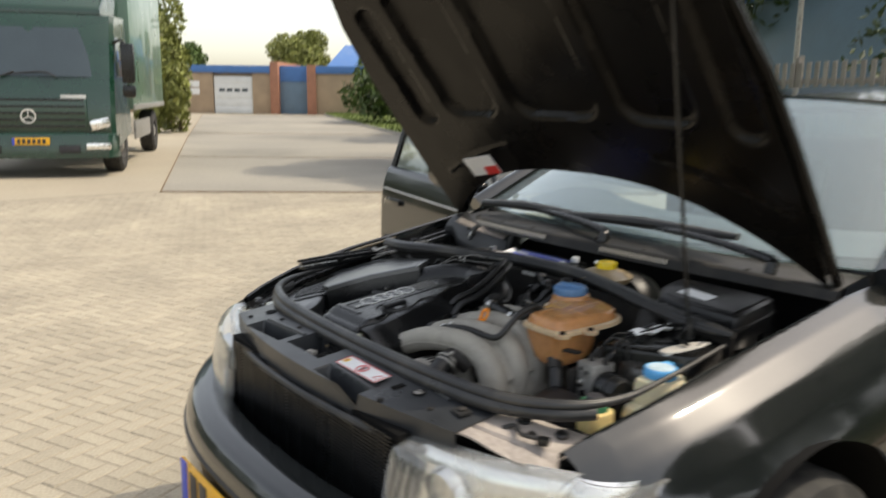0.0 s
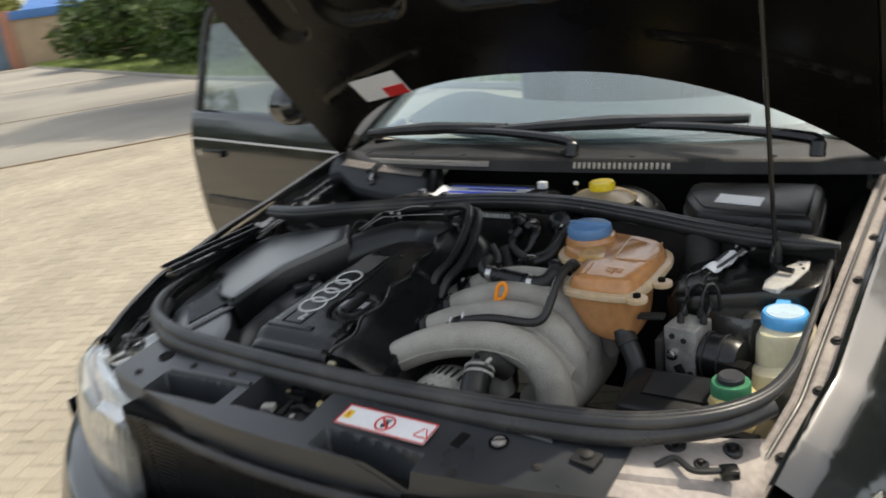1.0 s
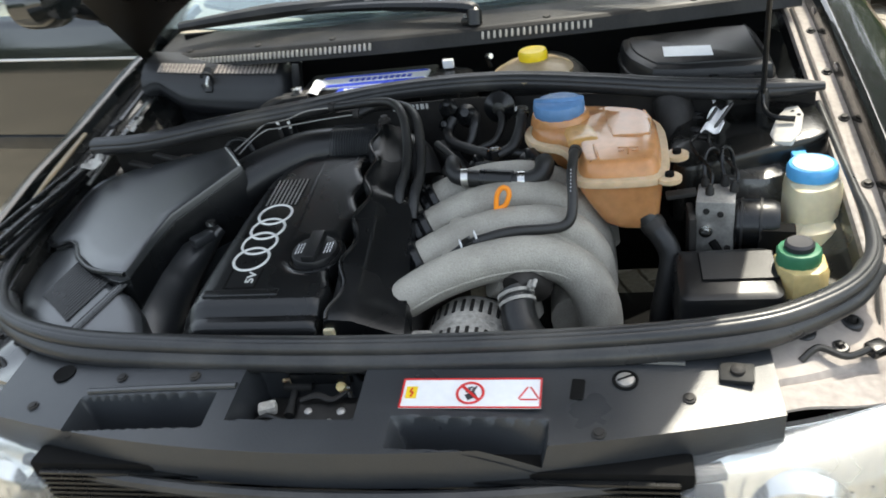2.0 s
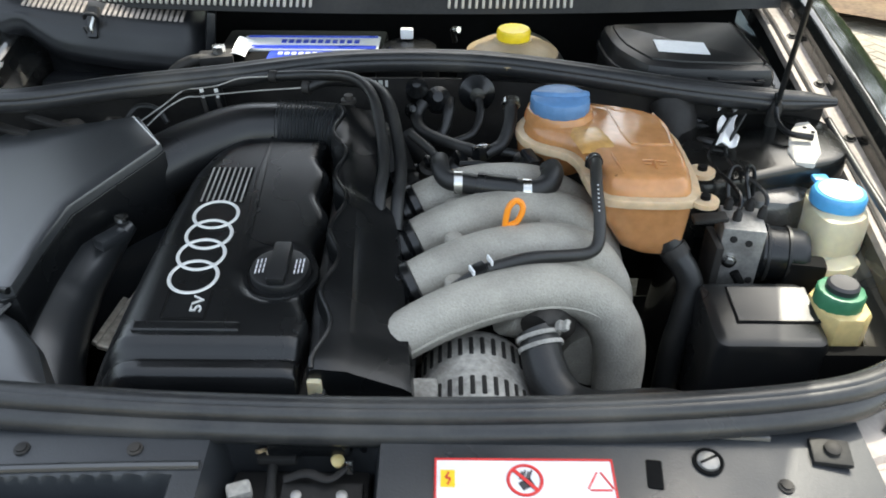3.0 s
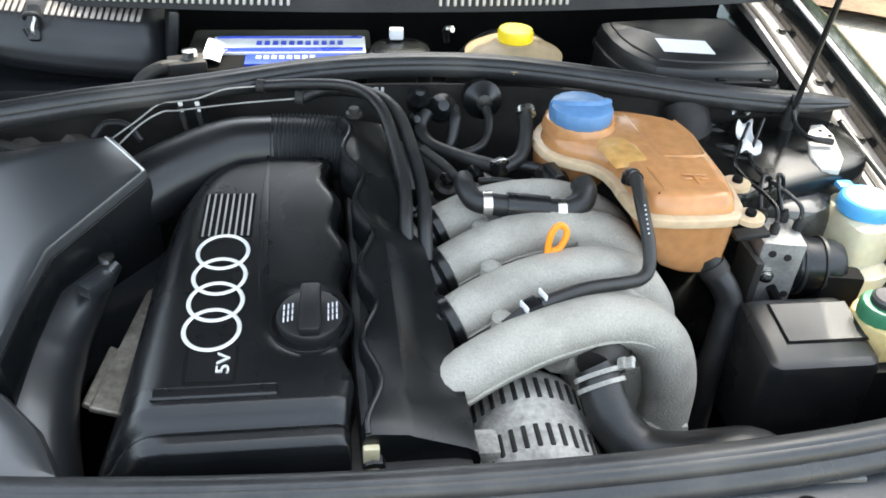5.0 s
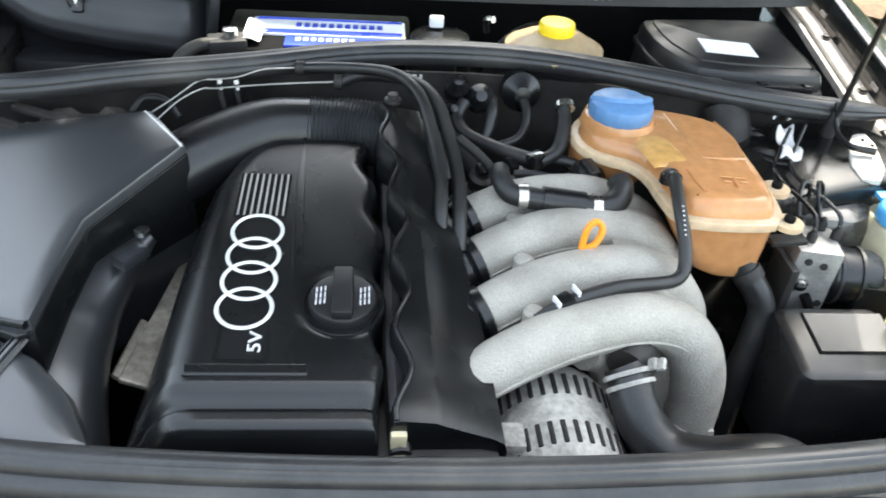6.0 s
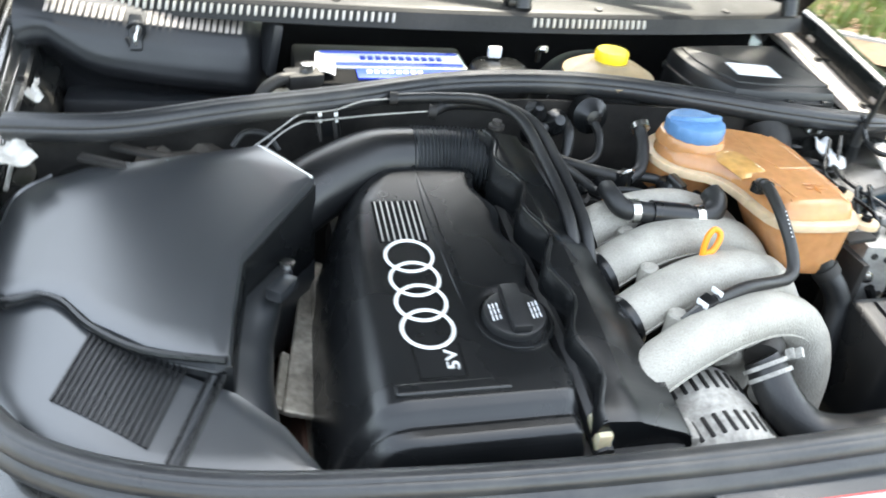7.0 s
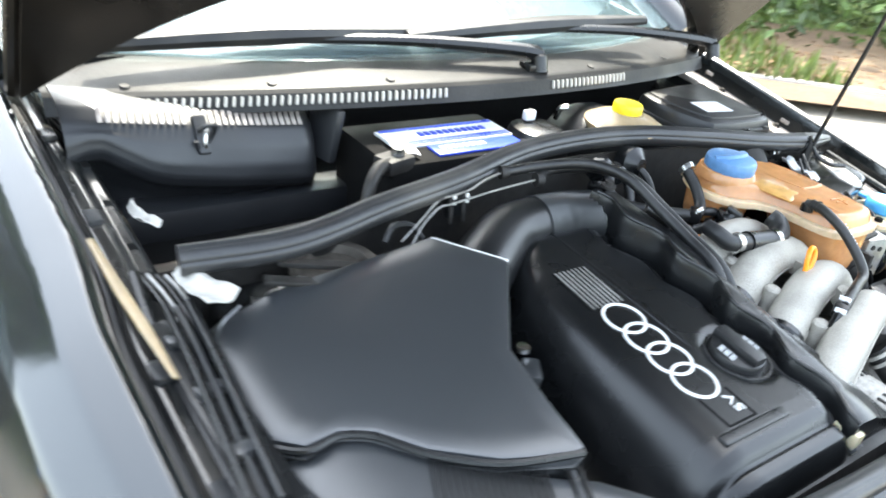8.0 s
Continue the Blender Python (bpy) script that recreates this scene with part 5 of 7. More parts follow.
# -- two hoses over the rail cover, from the metal lines --
for dx, dz, r in ((0.0, 0.0, 0.0072), (0.020, -0.008, 0.0078)):
    h = part("fuel_hose", tube([(-0.199 + dx * 2.4, 0.697 - dx, 0.884 - dx * 0.4), (-0.14 + dx, 0.688, 0.890 + dz), (-0.085 + dx, 0.655, 0.900 + dz), (-0.055 + dx, 0.610, 0.896 + dz), (-0.040 + dx, 0.555, 0.872 + dz), (-0.033 + dx, 0.50, 0.852 + dz), (-0.035 + dx, 0.455, 0.840 + dz), (-0.036 + dx, 0.425, 0.815 + dz)], r, 12, 8), RUBBER, car, "black rubber fuel hose")
    part("hose_clamp", tube([(-0.203 + dx * 2.4, 0.698 - dx, 0.884 - dx * 0.4), (-0.193 + dx * 2.4, 0.696 - dx, 0.884 - dx * 0.4)], r + 0.002, 12, 1), DEEP, h)
for line in (((-0.3790, 0.6550, 0.8350), (-0.3480, 0.6640, 0.8540), (-0.3190, 0.6720, 0.8730), (-0.2990, 0.6720, 0.8760), (-0.2710, 0.6730, 0.8800), (-0.2400, 0.6800, 0.8880), (-0.2000, 0.6970, 0.8840)),
             ((-0.3690, 0.6480, 0.8310), (-0.3430, 0.6620, 0.8510), (-0.3170, 0.6710, 0.8630), (-0.3000, 0.6720, 0.8640), (-0.2690, 0.6720, 0.8680), (-0.2200, 0.6750, 0.8720), (-0.1560, 0.6770, 0.8760))):
    part("metal_line", tube(line, 0.0012, 8, 4), ALU, car, "thin bare metal fuel line")
hold = part("line_holder", rbox((-0.284, 0.684, 0.860), (0.030, 0.014, 0.040), 0.003, (0, -8, 0)), SATIN, car, "black clip with bright rivets")
for x in (-0.294, -0.274):
    part("holder_leg", rbox((x, 0.676, 0.851), (0.006, 0.004, 0.036), 0.001, (0, -8, 0), seg=1), DEEP, hold)
    part("rivet", rbox((x, 0.6725, 0.873), (0.0055, 0.003, 0.0055), 0.0012, (0, -8, 0)), CHROME, hold)
    part("rivet", rbox((x + 0.001, 0.6725, 0.864), (0.0040, 0.003, 0.0035), 0.001, (0, -8, 0)), CHROME, hold)
part("wire_loop", tube([(-0.40, 0.66, 0.835), (-0.385, 0.668, 0.850), (-0.36, 0.668, 0.848), (-0.345, 0.66, 0.830)], 0.004, 8), RUBBER, car)

# -- clutter on the bulkhead: valves, sensors, hoses, cables --
for pts, r, nm in ((((0.01, 0.69, 0.85), (0.0, 0.675, 0.835), (0.01, 0.65, 0.825), (0.045, 0.615, 0.825), (0.085, 0.582, 0.828)), 0.0085, "vacuum_hose"),
                   (((0.045, 0.70, 0.85), (0.045, 0.68, 0.84), (0.035, 0.66, 0.815), (0.0, 0.64, 0.80)), 0.008, "vacuum_hose"),
                   (((0.085, 0.705, 0.855), (0.09, 0.68, 0.84), (0.08, 0.655, 0.82), (0.05, 0.645, 0.81)), 0.006, "vacuum_hose"),
                   (((0.128, 0.642, 0.866), (0.126, 0.62, 0.852), (0.115, 0.595, 0.834), (0.092, 0.58, 0.827)), 0.0085, "vacuum_hose"),
                   (((0.07, 0.60, 0.80), (0.10, 0.56, 0.80), (0.13, 0.535, 0.795)), 0.011, "vacuum_hose"),
                   (((-0.01, 0.66, 0.81), (0.03, 0.60, 0.79), (0.06, 0.56, 0.78)), 0.018, "coolant_hose"),
                   (((-0.02, 0.60, 0.80), (0.0, 0.57, 0.79), (0.04, 0.55, 0.785)), 0.013, "coolant_hose")):
    part(nm, tube(pts, r, 12, 7), RUBBER, car, "black rubber hose on the bulkhead")
for x, y, z, r, d in ((0.0, 0.705, 0.862, 0.016, 40), (0.03, 0.70, 0.85, 0.018, 55), (0.085, 0.715, 0.855, 0.026, 80), (-0.005, 0.69, 0.838, 0.012, 60)):
    part("vacuum_valve", lathe([(r * 0.6, -0.02), (r, -0.015), (r, 0.006), (r * 0.7, 0.012), (r * 0.4, 0.02), (r * 0.1, 0.021)], pose(x, y, z, d, 0, 0), 20), SATIN, car, "small black vacuum valve")
tee = part("hose_tee", rbox((0.088, 0.581, 0.828), (0.022, 0.018, 0.020), 0.004, (0, 0, 40)), SATIN, car, "hose joint with a bright clip")
part("spring_clip", tube([(0.080, 0.578, 0.834), (0.086, 0.574, 0.842), (0.096, 0.578, 0.840), (0.098, 0.586, 0.832)], 0.002, 6), STEEL, tee)
part("hose_end_clamp", tube([(0.1283, 0.641, 0.868), (0.1285, 0.648, 0.872)], 0.0125, 12, 1), STEEL, car)
rng = random.Random(4)
for k in range(14):
    x, y = rng.uniform(-0.02, 0.16), rng.uniform(0.54, 0.68)
    part("wire", tube([(x, y, rng.uniform(0.77, 0.80)), (x + rng.uniform(-0.03, 0.03), y - 0.02, 0.80), (x + rng.uniform(-0.05, 0.05), y - 0.05, rng.uniform(0.76, 0.79))], rng.choice((0.003, 0.004, 0.006)), 6, 5), rng.choice((RUBBER, RUBBER, SATIN, DEEP)), car)
for x, y, z, mt in ((0.055, 0.545, 0.815, ORANGE), (0.105, 0.565, 0.812, OCHRE), (0.125, 0.555, 0.80, ALU), (0.075, 0.53, 0.80, ALU), (0.14, 0.56, 0.805, GREEN)):
    part("connector", rbox((x, y, z), (0.012, 0.016, 0.010), 0.002, (0, 20, 35)), mt, car, "small plug connector")
for x, y, z, r, mt in ((0.148, 0.560, 0.822, 0.019, SATIN), (0.178, 0.548, 0.806, 0.015, DEEP), (0.060, 0.590, 0.806, 0.014, SATIN), (0.020, 0.560, 0.815, 0.012, DEEP)):
    q = part("sender_unit", lathe([(r, -0.03), (r, -0.004), (r * 1.15, -0.003), (r * 1.15, 0.003), (r * 0.7, 0.006), (r * 0.55, 0.012), (r * 0.1, 0.0125)], pose(x, y, z, 20, 10, 0), 24), mt, car, "small dark sender unit")
    part("sender_plug", rbox((x, y - 0.004, z + 0.013), (r * 0.9, r * 1.3, 0.010), 0.003, (20, 10, 30)), SATIN, q)
for x, y, z in ((0.041, 0.507, 0.834), (0.0, 0.514, 0.806), (0.083, 0.573, 0.836), (0.112, 0.548, 0.819)):
    part("wire_clip", tube([(x - 0.006, y, z), (x - 0.002, y - 0.005, z + 0.007), (x + 0.004, y - 0.003, z + 0.006), (x + 0.007, y + 0.004, z)], 0.0016, 6), STEEL, car, "small bright spring clip")
for pts, r in ((((0.015, 0.505, 0.812), (0.05, 0.500, 0.806), (0.085, 0.497, 0.812), (0.12, 0.500, 0.815)), 0.0055), (((0.06, 0.560, 0.822), (0.09, 0.552, 0.826), (0.125, 0.545, 0.815), (0.15, 0.53, 0.81)), 0.0045),
               (((-0.005, 0.60, 0.845), (0.02, 0.575, 0.835), (0.035, 0.545, 0.83), (0.036, 0.525, 0.845)), 0.006), (((0.10, 0.60, 0.82), (0.13, 0.585, 0.825), (0.16, 0.575, 0.815)), 0.0065)):
    part("engine_hose", tube(pts, r, 10, 6), RUBBER, car, "thin black hose behind the manifold")
part("sensor", lathe([(0.02, -0.03), (0.02, 0.0), (0.014, 0.004), (0.001, 0.005)], pose(0.145, 0.575, 0.808), 20), DEEP, car)

# -- expansion tank --
tank_o = [(0.138, 0.640), (0.132, 0.610), (0.142, 0.575), (0.165, 0.556), (0.190, 0.545), (0.203, 0.520), (0.206, 0.475), (0.213, 0.440), (0.232, 0.427), (0.300, 0.424), (0.328, 0.430), (0.340, 0.462), (0.343, 0.53), (0.342, 0.60), (0.325, 0.640), (0.285, 0.660), (0.245, 0.672), (0.205, 0.682), (0.165, 0.676)]
tank = part("expansion_tank", prism(rounded(tank_o, 1), 0.848, 0.838, 0.003), AMBER_PALE, car, "amber plastic coolant expansion tank with a blue cap")
up_o = rounded(tank_o, 1)
bm = bmesh.new()
area = sum(a[0] * b[1] - b[0] * a[1] for a, b in zip(up_o, up_o[1:] + up_o[:1]))
o = up_o if area > 0 else up_o[::-1]
tz = lambda x, y: 0.866 + 0.006 * math.exp(-((x - 0.19) ** 2 + (y - 0.617) ** 2) / 0.002) + 0.004 * math.exp(-((x - 0.28) ** 2 + (y - 0.50) ** 2) / 0.003)
rings = [[Vector((x, y, 0.846)) for x, y in inset(o, 0.010)], [Vector((x, y, 0.858)) for x, y in inset(o, 0.013)], [Vector((x, y, 0.8640)) for x, y in inset(o, 0.0165)], [Vector((x, y, 0.8672)) for x, y in inset(o, 0.021)], [Vector((x, y, tz(x, y))) for x, y in inset(o, 0.030)]]
skin(bm, rings)
part("upper_shell", bm, AMBER, tank, "stained amber upper half")
low = [(0.216, 0.446), (0.235, 0.434), (0.305, 0.430), (0.328, 0.438), (0.333, 0.49), (0.328, 0.55), (0.30, 0.585), (0.25, 0.575), (0.222, 0.54), (0.216, 0.50)]
bm = bmesh.new()
skin(bm, [[Vector((0.315 + (x - 0.315) * kx, 0.445 + (y - 0.445) * ky, z)) for x, y in rounded(low, 2)] for z, kx, ky in ((0.842, 1.0, 1.0), (0.825, 0.97, 0.99), (0.805, 0.86, 0.96), (0.790, 0.76, 0.93), (0.778, 0.68, 0.86), (0.770, 0.50, 0.66), (0.768, 0.25, 0.3))])
part("lower_shell", bm, AMBER, tank, "amber lower half")
part("lower_lobe", lathe([(0.03, 0.79), (0.046, 0.80), (0.050, 0.84)], pose(0.185, 0.615, 0), 24), AMBER, tank)
part("neck", lathe([(0.046, 0.862), (0.045, 0.868), (0.042, 0.876), (0.038, 0.878)], pose(0.190, 0.617, 0), 28), AMBER, tank)
capp = part("tank_cap", lathe([(0.0355, 0.872), (0.0385, 0.876), (0.0388, 0.889), (0.0375, 0.8935), (0.034, 0.896), (0.020, 0.8985), (0.001, 0.899)], pose(0.189, 0.614, 0), 48, lobes=16, lobe=0.02), BLUE, tank, "blue screw cap")
part("cap_grip", sweep([(0.154, 0.620, 0.896), (0.170, 0.610, 0.8985), (0.190, 0.606, 0.8995), (0.210, 0.610, 0.8985), (0.224, 0.620, 0.896)], [(-0.009, -0.004), (-0.008, 0.001), (-0.004, 0.0035), (0.004, 0.0035), (0.007, 0.001), (0.008, -0.004)], (0.7, 1, 1, 1, 0.7)), BLUE, capp)
for x, y in ((0.337, 0.436), (0.352, 0.505)):
    lug = part("mount_lug", lathe([(0.016, 0.840), (0.016, 0.846), (0.006, 0.847)], pose(x, y, 0), 18), AMBER_PALE, tank)
    part("mount_bolt", lathe([(0.006, 0.846), (0.006, 0.852), (0.001, 0.853)], pose(x, y, 0), 10), DARK, lug)
part("tank_nipple", lathe([(0.0095, 0.860), (0.0095, 0.868), (0.009, 0.870), (0.002, 0.871)], pose(0.215, 0.488, 0), 16), SATIN, tank)
for a, b in (((0.272, 0.486), (0.300, 0.484)), ((0.273, 0.477), (0.281, 0.4765)), ((0.291, 0.476), (0.300, 0.4755)), ((0.286, 0.485), (0.2855, 0.466))):
    part("raised_mark", tube([(x, y, tz(x, y) + 0.0002) for x, y in (a, b)], 0.0011, 6, 1), AMBER, tank)
for line in (((0.255, 0.642), (0.258, 0.600), (0.262, 0.560), (0.268, 0.530)), ((0.268, 0.530), (0.300, 0.528), (0.318, 0.530)), ((0.318, 0.530), (0.322, 0.580), (0.314, 0.622)), ((0.240, 0.505), (0.243, 0.480), (0.246, 0.458))):
    part("moulded_ridge", tube([(x, y, tz(x, y) - 0.0006) for x, y in line], [0.0016, 0.0024, 0.0024, 0.0016][:len(line)], 8, 5), AMBER, tank)
OCHRE_TANK = material("ochre_stained_tank", (0.56, 0.310, 0.105), 0.16, 0.0, 0.2, 20, 80, 0.05, sss=0.35)


def patch(u, v):
    swell = max(0.0, (1 - u ** 4) * (1 - v ** 4)) ** 0.6
    k = Vector((0.024 * u, 0.036 * v))
    k.rotate(Matrix.Rotation(radians(10), 2))
    return Vector((0.223 + k.x, 0.550 + k.y, 0.8645 + 0.0050 * swell))


part("mark_panel", sheet(patch, lin(-1, 1, 20), lin(-1, 1, 24), 0.002), OCHRE_TANK, tank, "yellowed raised patch")
part("tank_hose", tube([(0.306, 0.446, 0.786), (0.314, 0.441, 0.772), (0.330, 0.429, 0.751), (0.337, 0.420, 0.730), (0.331, 0.408, 0.695), (0.322, 0.396, 0.650), (0.317, 0.38, 0.566)], 0.0155, 16, 7), RUBBER, car, "thick black hose below the expansion tank")
part("tank_hose_clamp", tube([(0.312, 0.4425, 0.776), (0.3195, 0.437, 0.766)], 0.0172, 18, 1), DEEP, car)

# -- radiator hose with clamp, alternator --
hose = part("radiator_hose", tube([(0.136, 0.296, 0.770), (0.140, 0.287, 0.763), (0.143, 0.266, 0.750), (0.152, 0.246, 0.736), (0.170, 0.226, 0.727), (0.20, 0.211, 0.731), (0.235, 0.205, 0.740), (0.27, 0.207, 0.735), (0.31, 0.212, 0.70)], [0.020, 0.0215, 0.023, 0.024, 0.025, 0.025, 0.025], 18, 8), RUBBER, car, "thick black radiator hose with a spring clamp")
for k in (0, 1):
    part("spring_clamp", tube([(0.1385 + 0.0022 * k, 0.2910 - 0.0085 * k, 0.7660 - 0.0060 * k), (0.1395 + 0.0022 * k, 0.2875 - 0.0085 * k, 0.7635 - 0.0060 * k)], 0.0240, 22, 1), ALTER, hose)
for dx, dy in ((0.0, 0.0), (0.006, -0.004)):
    part("clamp_ear", rbox((0.158 + dx, 0.284 + dy, 0.784 - dy), (0.005, 0.012, 0.010), 0.002, (30, 30, 0)), ALTER, hose)
part("outlet", tube([(0.165, 0.330, 0.752), (0.150, 0.312, 0.770), (0.137, 0.294, 0.770)], [0.022, 0.021, 0.0195], 16), DEEP, hose)
alt = part("alternator", lathe([(0.02, -0.06), (0.058, -0.058), (0.064, -0.045), (0.064, 0.045), (0.056, 0.06), (0.03, 0.066), (0.002, 0.066)], pose(0.075, 0.262, 0.688, 90, 0, 0), 40), ALTER, car, "dull metal alternator with cooling slots")
slot = None
for k in range(34):
    a = 2 * math.pi * k / 34
    for z in (-0.028, 0.030):
        mm = pose(0.075, 0.262, 0.688, 90, 0, 0) @ pose(0, 0, 0, 0, 0, math.degrees(a)) @ pose(0.0625, 0, z)
        if slot is None:
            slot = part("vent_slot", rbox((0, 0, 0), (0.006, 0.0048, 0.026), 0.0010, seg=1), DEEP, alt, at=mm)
        else:
            twin(slot, mm, alt)
part("alternator_lug", rbox((0.02, 0.235, 0.725), (0.03, 0.03, 0.04), 0.006), ALTER, alt)

# -- behind the seal: brake servo and reservoir, battery, fuse box, pollen filter --
part("brake_servo", lathe([(0.05, -0.06), (0.08, -0.05), (0.092, -0.02), (0.094, 0.0), (0.085, 0.03), (0.05, 0.05), (0.002, 0.052)], pose(0.150, 0.872, 0.795, 90, 0, 0), 40), RUBBER, car, "round black brake servo")
res = part("brake_reservoir", lathe([(0.045, 0.868), (0.056, 0.870), (0.062, 0.874), (0.068, 0.884), (0.068, 0.888), (0.062, 0.891), (0.050, 0.898), (0.032, 0.902), (0.028, 0.906)], pose(0.139, 0.793, 0), 36), TAN, car, "tan brake fluid reservoir with a yellow cap")
part("reservoir_cap", lathe([(0.0245, 0.902), (0.025, 0.905), (0.025, 0.917), (0.023, 0.921), (0.018, 0.922), (0.001, 0.9215)], pose(0.140, 0.796, 0), 36, lobes=18, lobe=0.04), YELLOW, res, "yellow ribbed screw cap")
batt = part("battery", rbox((-0.185, 0.865, 0.795), (0.26, 0.155, 0.145), 0.008), DARK, car, "black battery with a blue and white label")
part("battery_label", rbox((-0.172, 0.868, 0.8695), (0.216, 0.060, 0.004), 0.001), PAPER, batt, "white label with blue print")
part("front_label", rbox((-0.150, 0.815, 0.8695), (0.160, 0.034, 0.004), 0.001), ROYAL, batt, "blue label band with pale print")
for y, w, x0, x1 in ((0.894, 0.006, -0.275, -0.068), (0.850, 0.005, -0.262, -0.068), (0.842, 0.004, -0.262, -0.068)):
    part("stripe", rbox(((x0 + x1) / 2, y, 0.872), (x1 - x0, w, 0.002), 0.0005), ROYAL, batt)
for i in range(11):
    part("print_bar", rbox((-0.215 + i * 0.0115, 0.872, 0.8722), (0.0075, 0.013, 0.0015), 0.0003), ROYAL, batt)
for i in range(8):
    part("print_bar", rbox((-0.212 + i * 0.0105, 0.818, 0.8722), (0.0068, 0.010, 0.0015), 0.0003), PAPER, batt)
part("torn_wrap", sheet(lambda u, v: Vector((-0.262 - 0.030 * u + 0.008 * v, 0.800 + 0.070 * v, 0.8725 + 0.004 * math.sin(5 * v + 3 * u) + 0.003 * u)), lin(0, 1, 10), lin(0, 1, 14), 0.001), PAPER, batt, "crumpled white edge of the label")
term = part("battery_terminal", rbox((-0.305, 0.80, 0.868), (0.05, 0.035, 0.022), 0.005, (0, 0, 15)), DEEP, batt, "dark battery terminal with cable")
part("terminal_cable", tube([(-0.30, 0.80, 0.868), (-0.335, 0.785, 0.872), (-0.36, 0.765, 0.862), (-0.375, 0.75, 0.83)], 0.009, 10, 6), SCUTTLE, term)
part("terminal_nut", lathe([(0.010, 0), (0.010, 0.01), (0.002, 0.011)], pose(-0.30, 0.802, 0.879), 8), STEEL, term)
part("small_box", rbox((-0.03, 0.80, 0.845), (0.07, 0.05, 0.05), 0.008), SATIN, car, "small black relay box")
part("cover_cap", prism(rounded([(-0.06, 0.79), (0.03, 0.79), (0.03, 0.88), (-0.06, 0.88)], 2), 0.882, 0.80, 0.015), SATIN, car, "black plastic cap beside the battery")
part("white_connector", rbox((-0.02, 0.855, 0.892), (0.020, 0.012, 0.016), 0.003), PAPER, car)
part("servo_valve", tube([(0.055, 0.87, 0.875), (0.052, 0.86, 0.895), (0.06, 0.85, 0.90)], 0.005, 8), STEEL, car)
fz = plane_z(0.884, -0.06, 0.07, 0.33, 0.75)
fo = [(0.318, 0.775), (0.340, 0.748), (0.520, 0.760), (0.530, 0.775), (0.520, 0.930), (0.505, 0.948), (0.30, 0.905), (0.285, 0.89), (0.292, 0.82)]
fuse = part("fuse_box", prism(rounded(fo, 1), fz, 0.80, 0.014, 0.003), PLASTIC, car, "black plastic fuse box with a white label")
part("fuse_rim", prism([(x + (x - 0.41) * 0.04, y + (y - 0.84) * 0.04) for x, y in rounded(fo, 1)], lambda x, y: fz(x, y) - 0.026, lambda x, y: fz(x, y) - 0.036, 0.003), PLASTIC, fuse)
fi = rounded(fo, 1)
fi = fi if sum(a[0] * b[1] - b[0] * a[1] for a, b in zip(fi, fi[1:] + fi[:1])) > 0 else fi[::-1]
part("lid_plateau", prism([tuple(p) for p in inset(fi, 0.016)], lambda x, y: fz(x, y) + 0.003, lambda x, y: fz(x, y) - 0.006, 0.002), PLASTIC, fuse)
part("lid_ledge", rbox((0.43, 0.752, fz(0.43, 0.752) - 0.018), (0.150, 0.016, 0.006), 0.002, (0, 3.4, 4)), PLASTIC, fuse)
for x in (0.36, 0.43, 0.50):
    part("lid_clip", rbox((x, 0.7445 + (x - 0.34) * 0.066, fz(x, 0.75) - 0.026), (0.016, 0.010, 0.028), 0.003, (0, 3.4, 4)), SATIN, fuse)
fm = Matrix.Translation((0.395, 0.812, fz(0.395, 0.812) + 0.0044)) @ Euler((math.atan(0.07), math.atan(0.06), 0)).to_matrix().to_4x4()
part("fuse_label", flat(fm, 0, 0, 0.078, 0.042, 0.001), PAPER, fuse, "white paper label")
def pollen_y(x):
    return 0.895 + 0.35 * (x + 0.42) ** 2


pollen_low = curve([(0.0, 0.014), (0.07, 0.024), (0.13, 0.026), (0.20, 0.014), (0.28, 0.002), (0.36, -0.004), (0.6, -0.008), (1.0, -0.010)])


def pollen(u, v):
    x = -0.69 + 0.335 * u
    prof = [(0.10, 0.918), (0.060, 0.914), (0.048, 0.911), (0.026, 0.899), (0.012, 0.881), (0.003, 0.862), (0.0, 0.846), (0.006, 0.834), (0.028, 0.822), (0.046, 0.795), (0.05, 0.74)]
    k = v * (len(prof) - 1)
    i = min(int(k), len(prof) - 2)
    p, q, w = prof[i], prof[i + 1], k - i
    e = max(0, (u - 0.90) / 0.10) ** 2
    wave = min(1.0, max(0.0, (v - 0.30) / 0.25))
    wave = wave * wave * (3 - 2 * wave)
    return Vector((x, pollen_y(x) + p[0] + (q[0] - p[0]) * w + 0.04 * e + 0.5 * max(0.0, pollen_low(u)) * wave, p[1] + (q[1] - p[1]) * w - 0.012 * e - 0.025 * (u - 0.2) + pollen_low(u) * wave))


pf = part("pollen_filter_box", sheet(pollen, lin(0, 1, 48), lin(0, 1, 41), 0.004), MATT, car, "black plastic pollen filter box with painted patches of sun", 45)
part("end_rib", rbox((-0.346, 0.928, 0.868), (0.016, 0.060, 0.080), 0.007, (0, 10, 14)), MATT, pf)
part("box_foot", rbox((-0.46, 0.93, 0.765), (0.36, 0.06, 0.05), 0.012), MATT, pf)
# row of pale bars paints the sun patches cast through the scuttle slots
slot = None
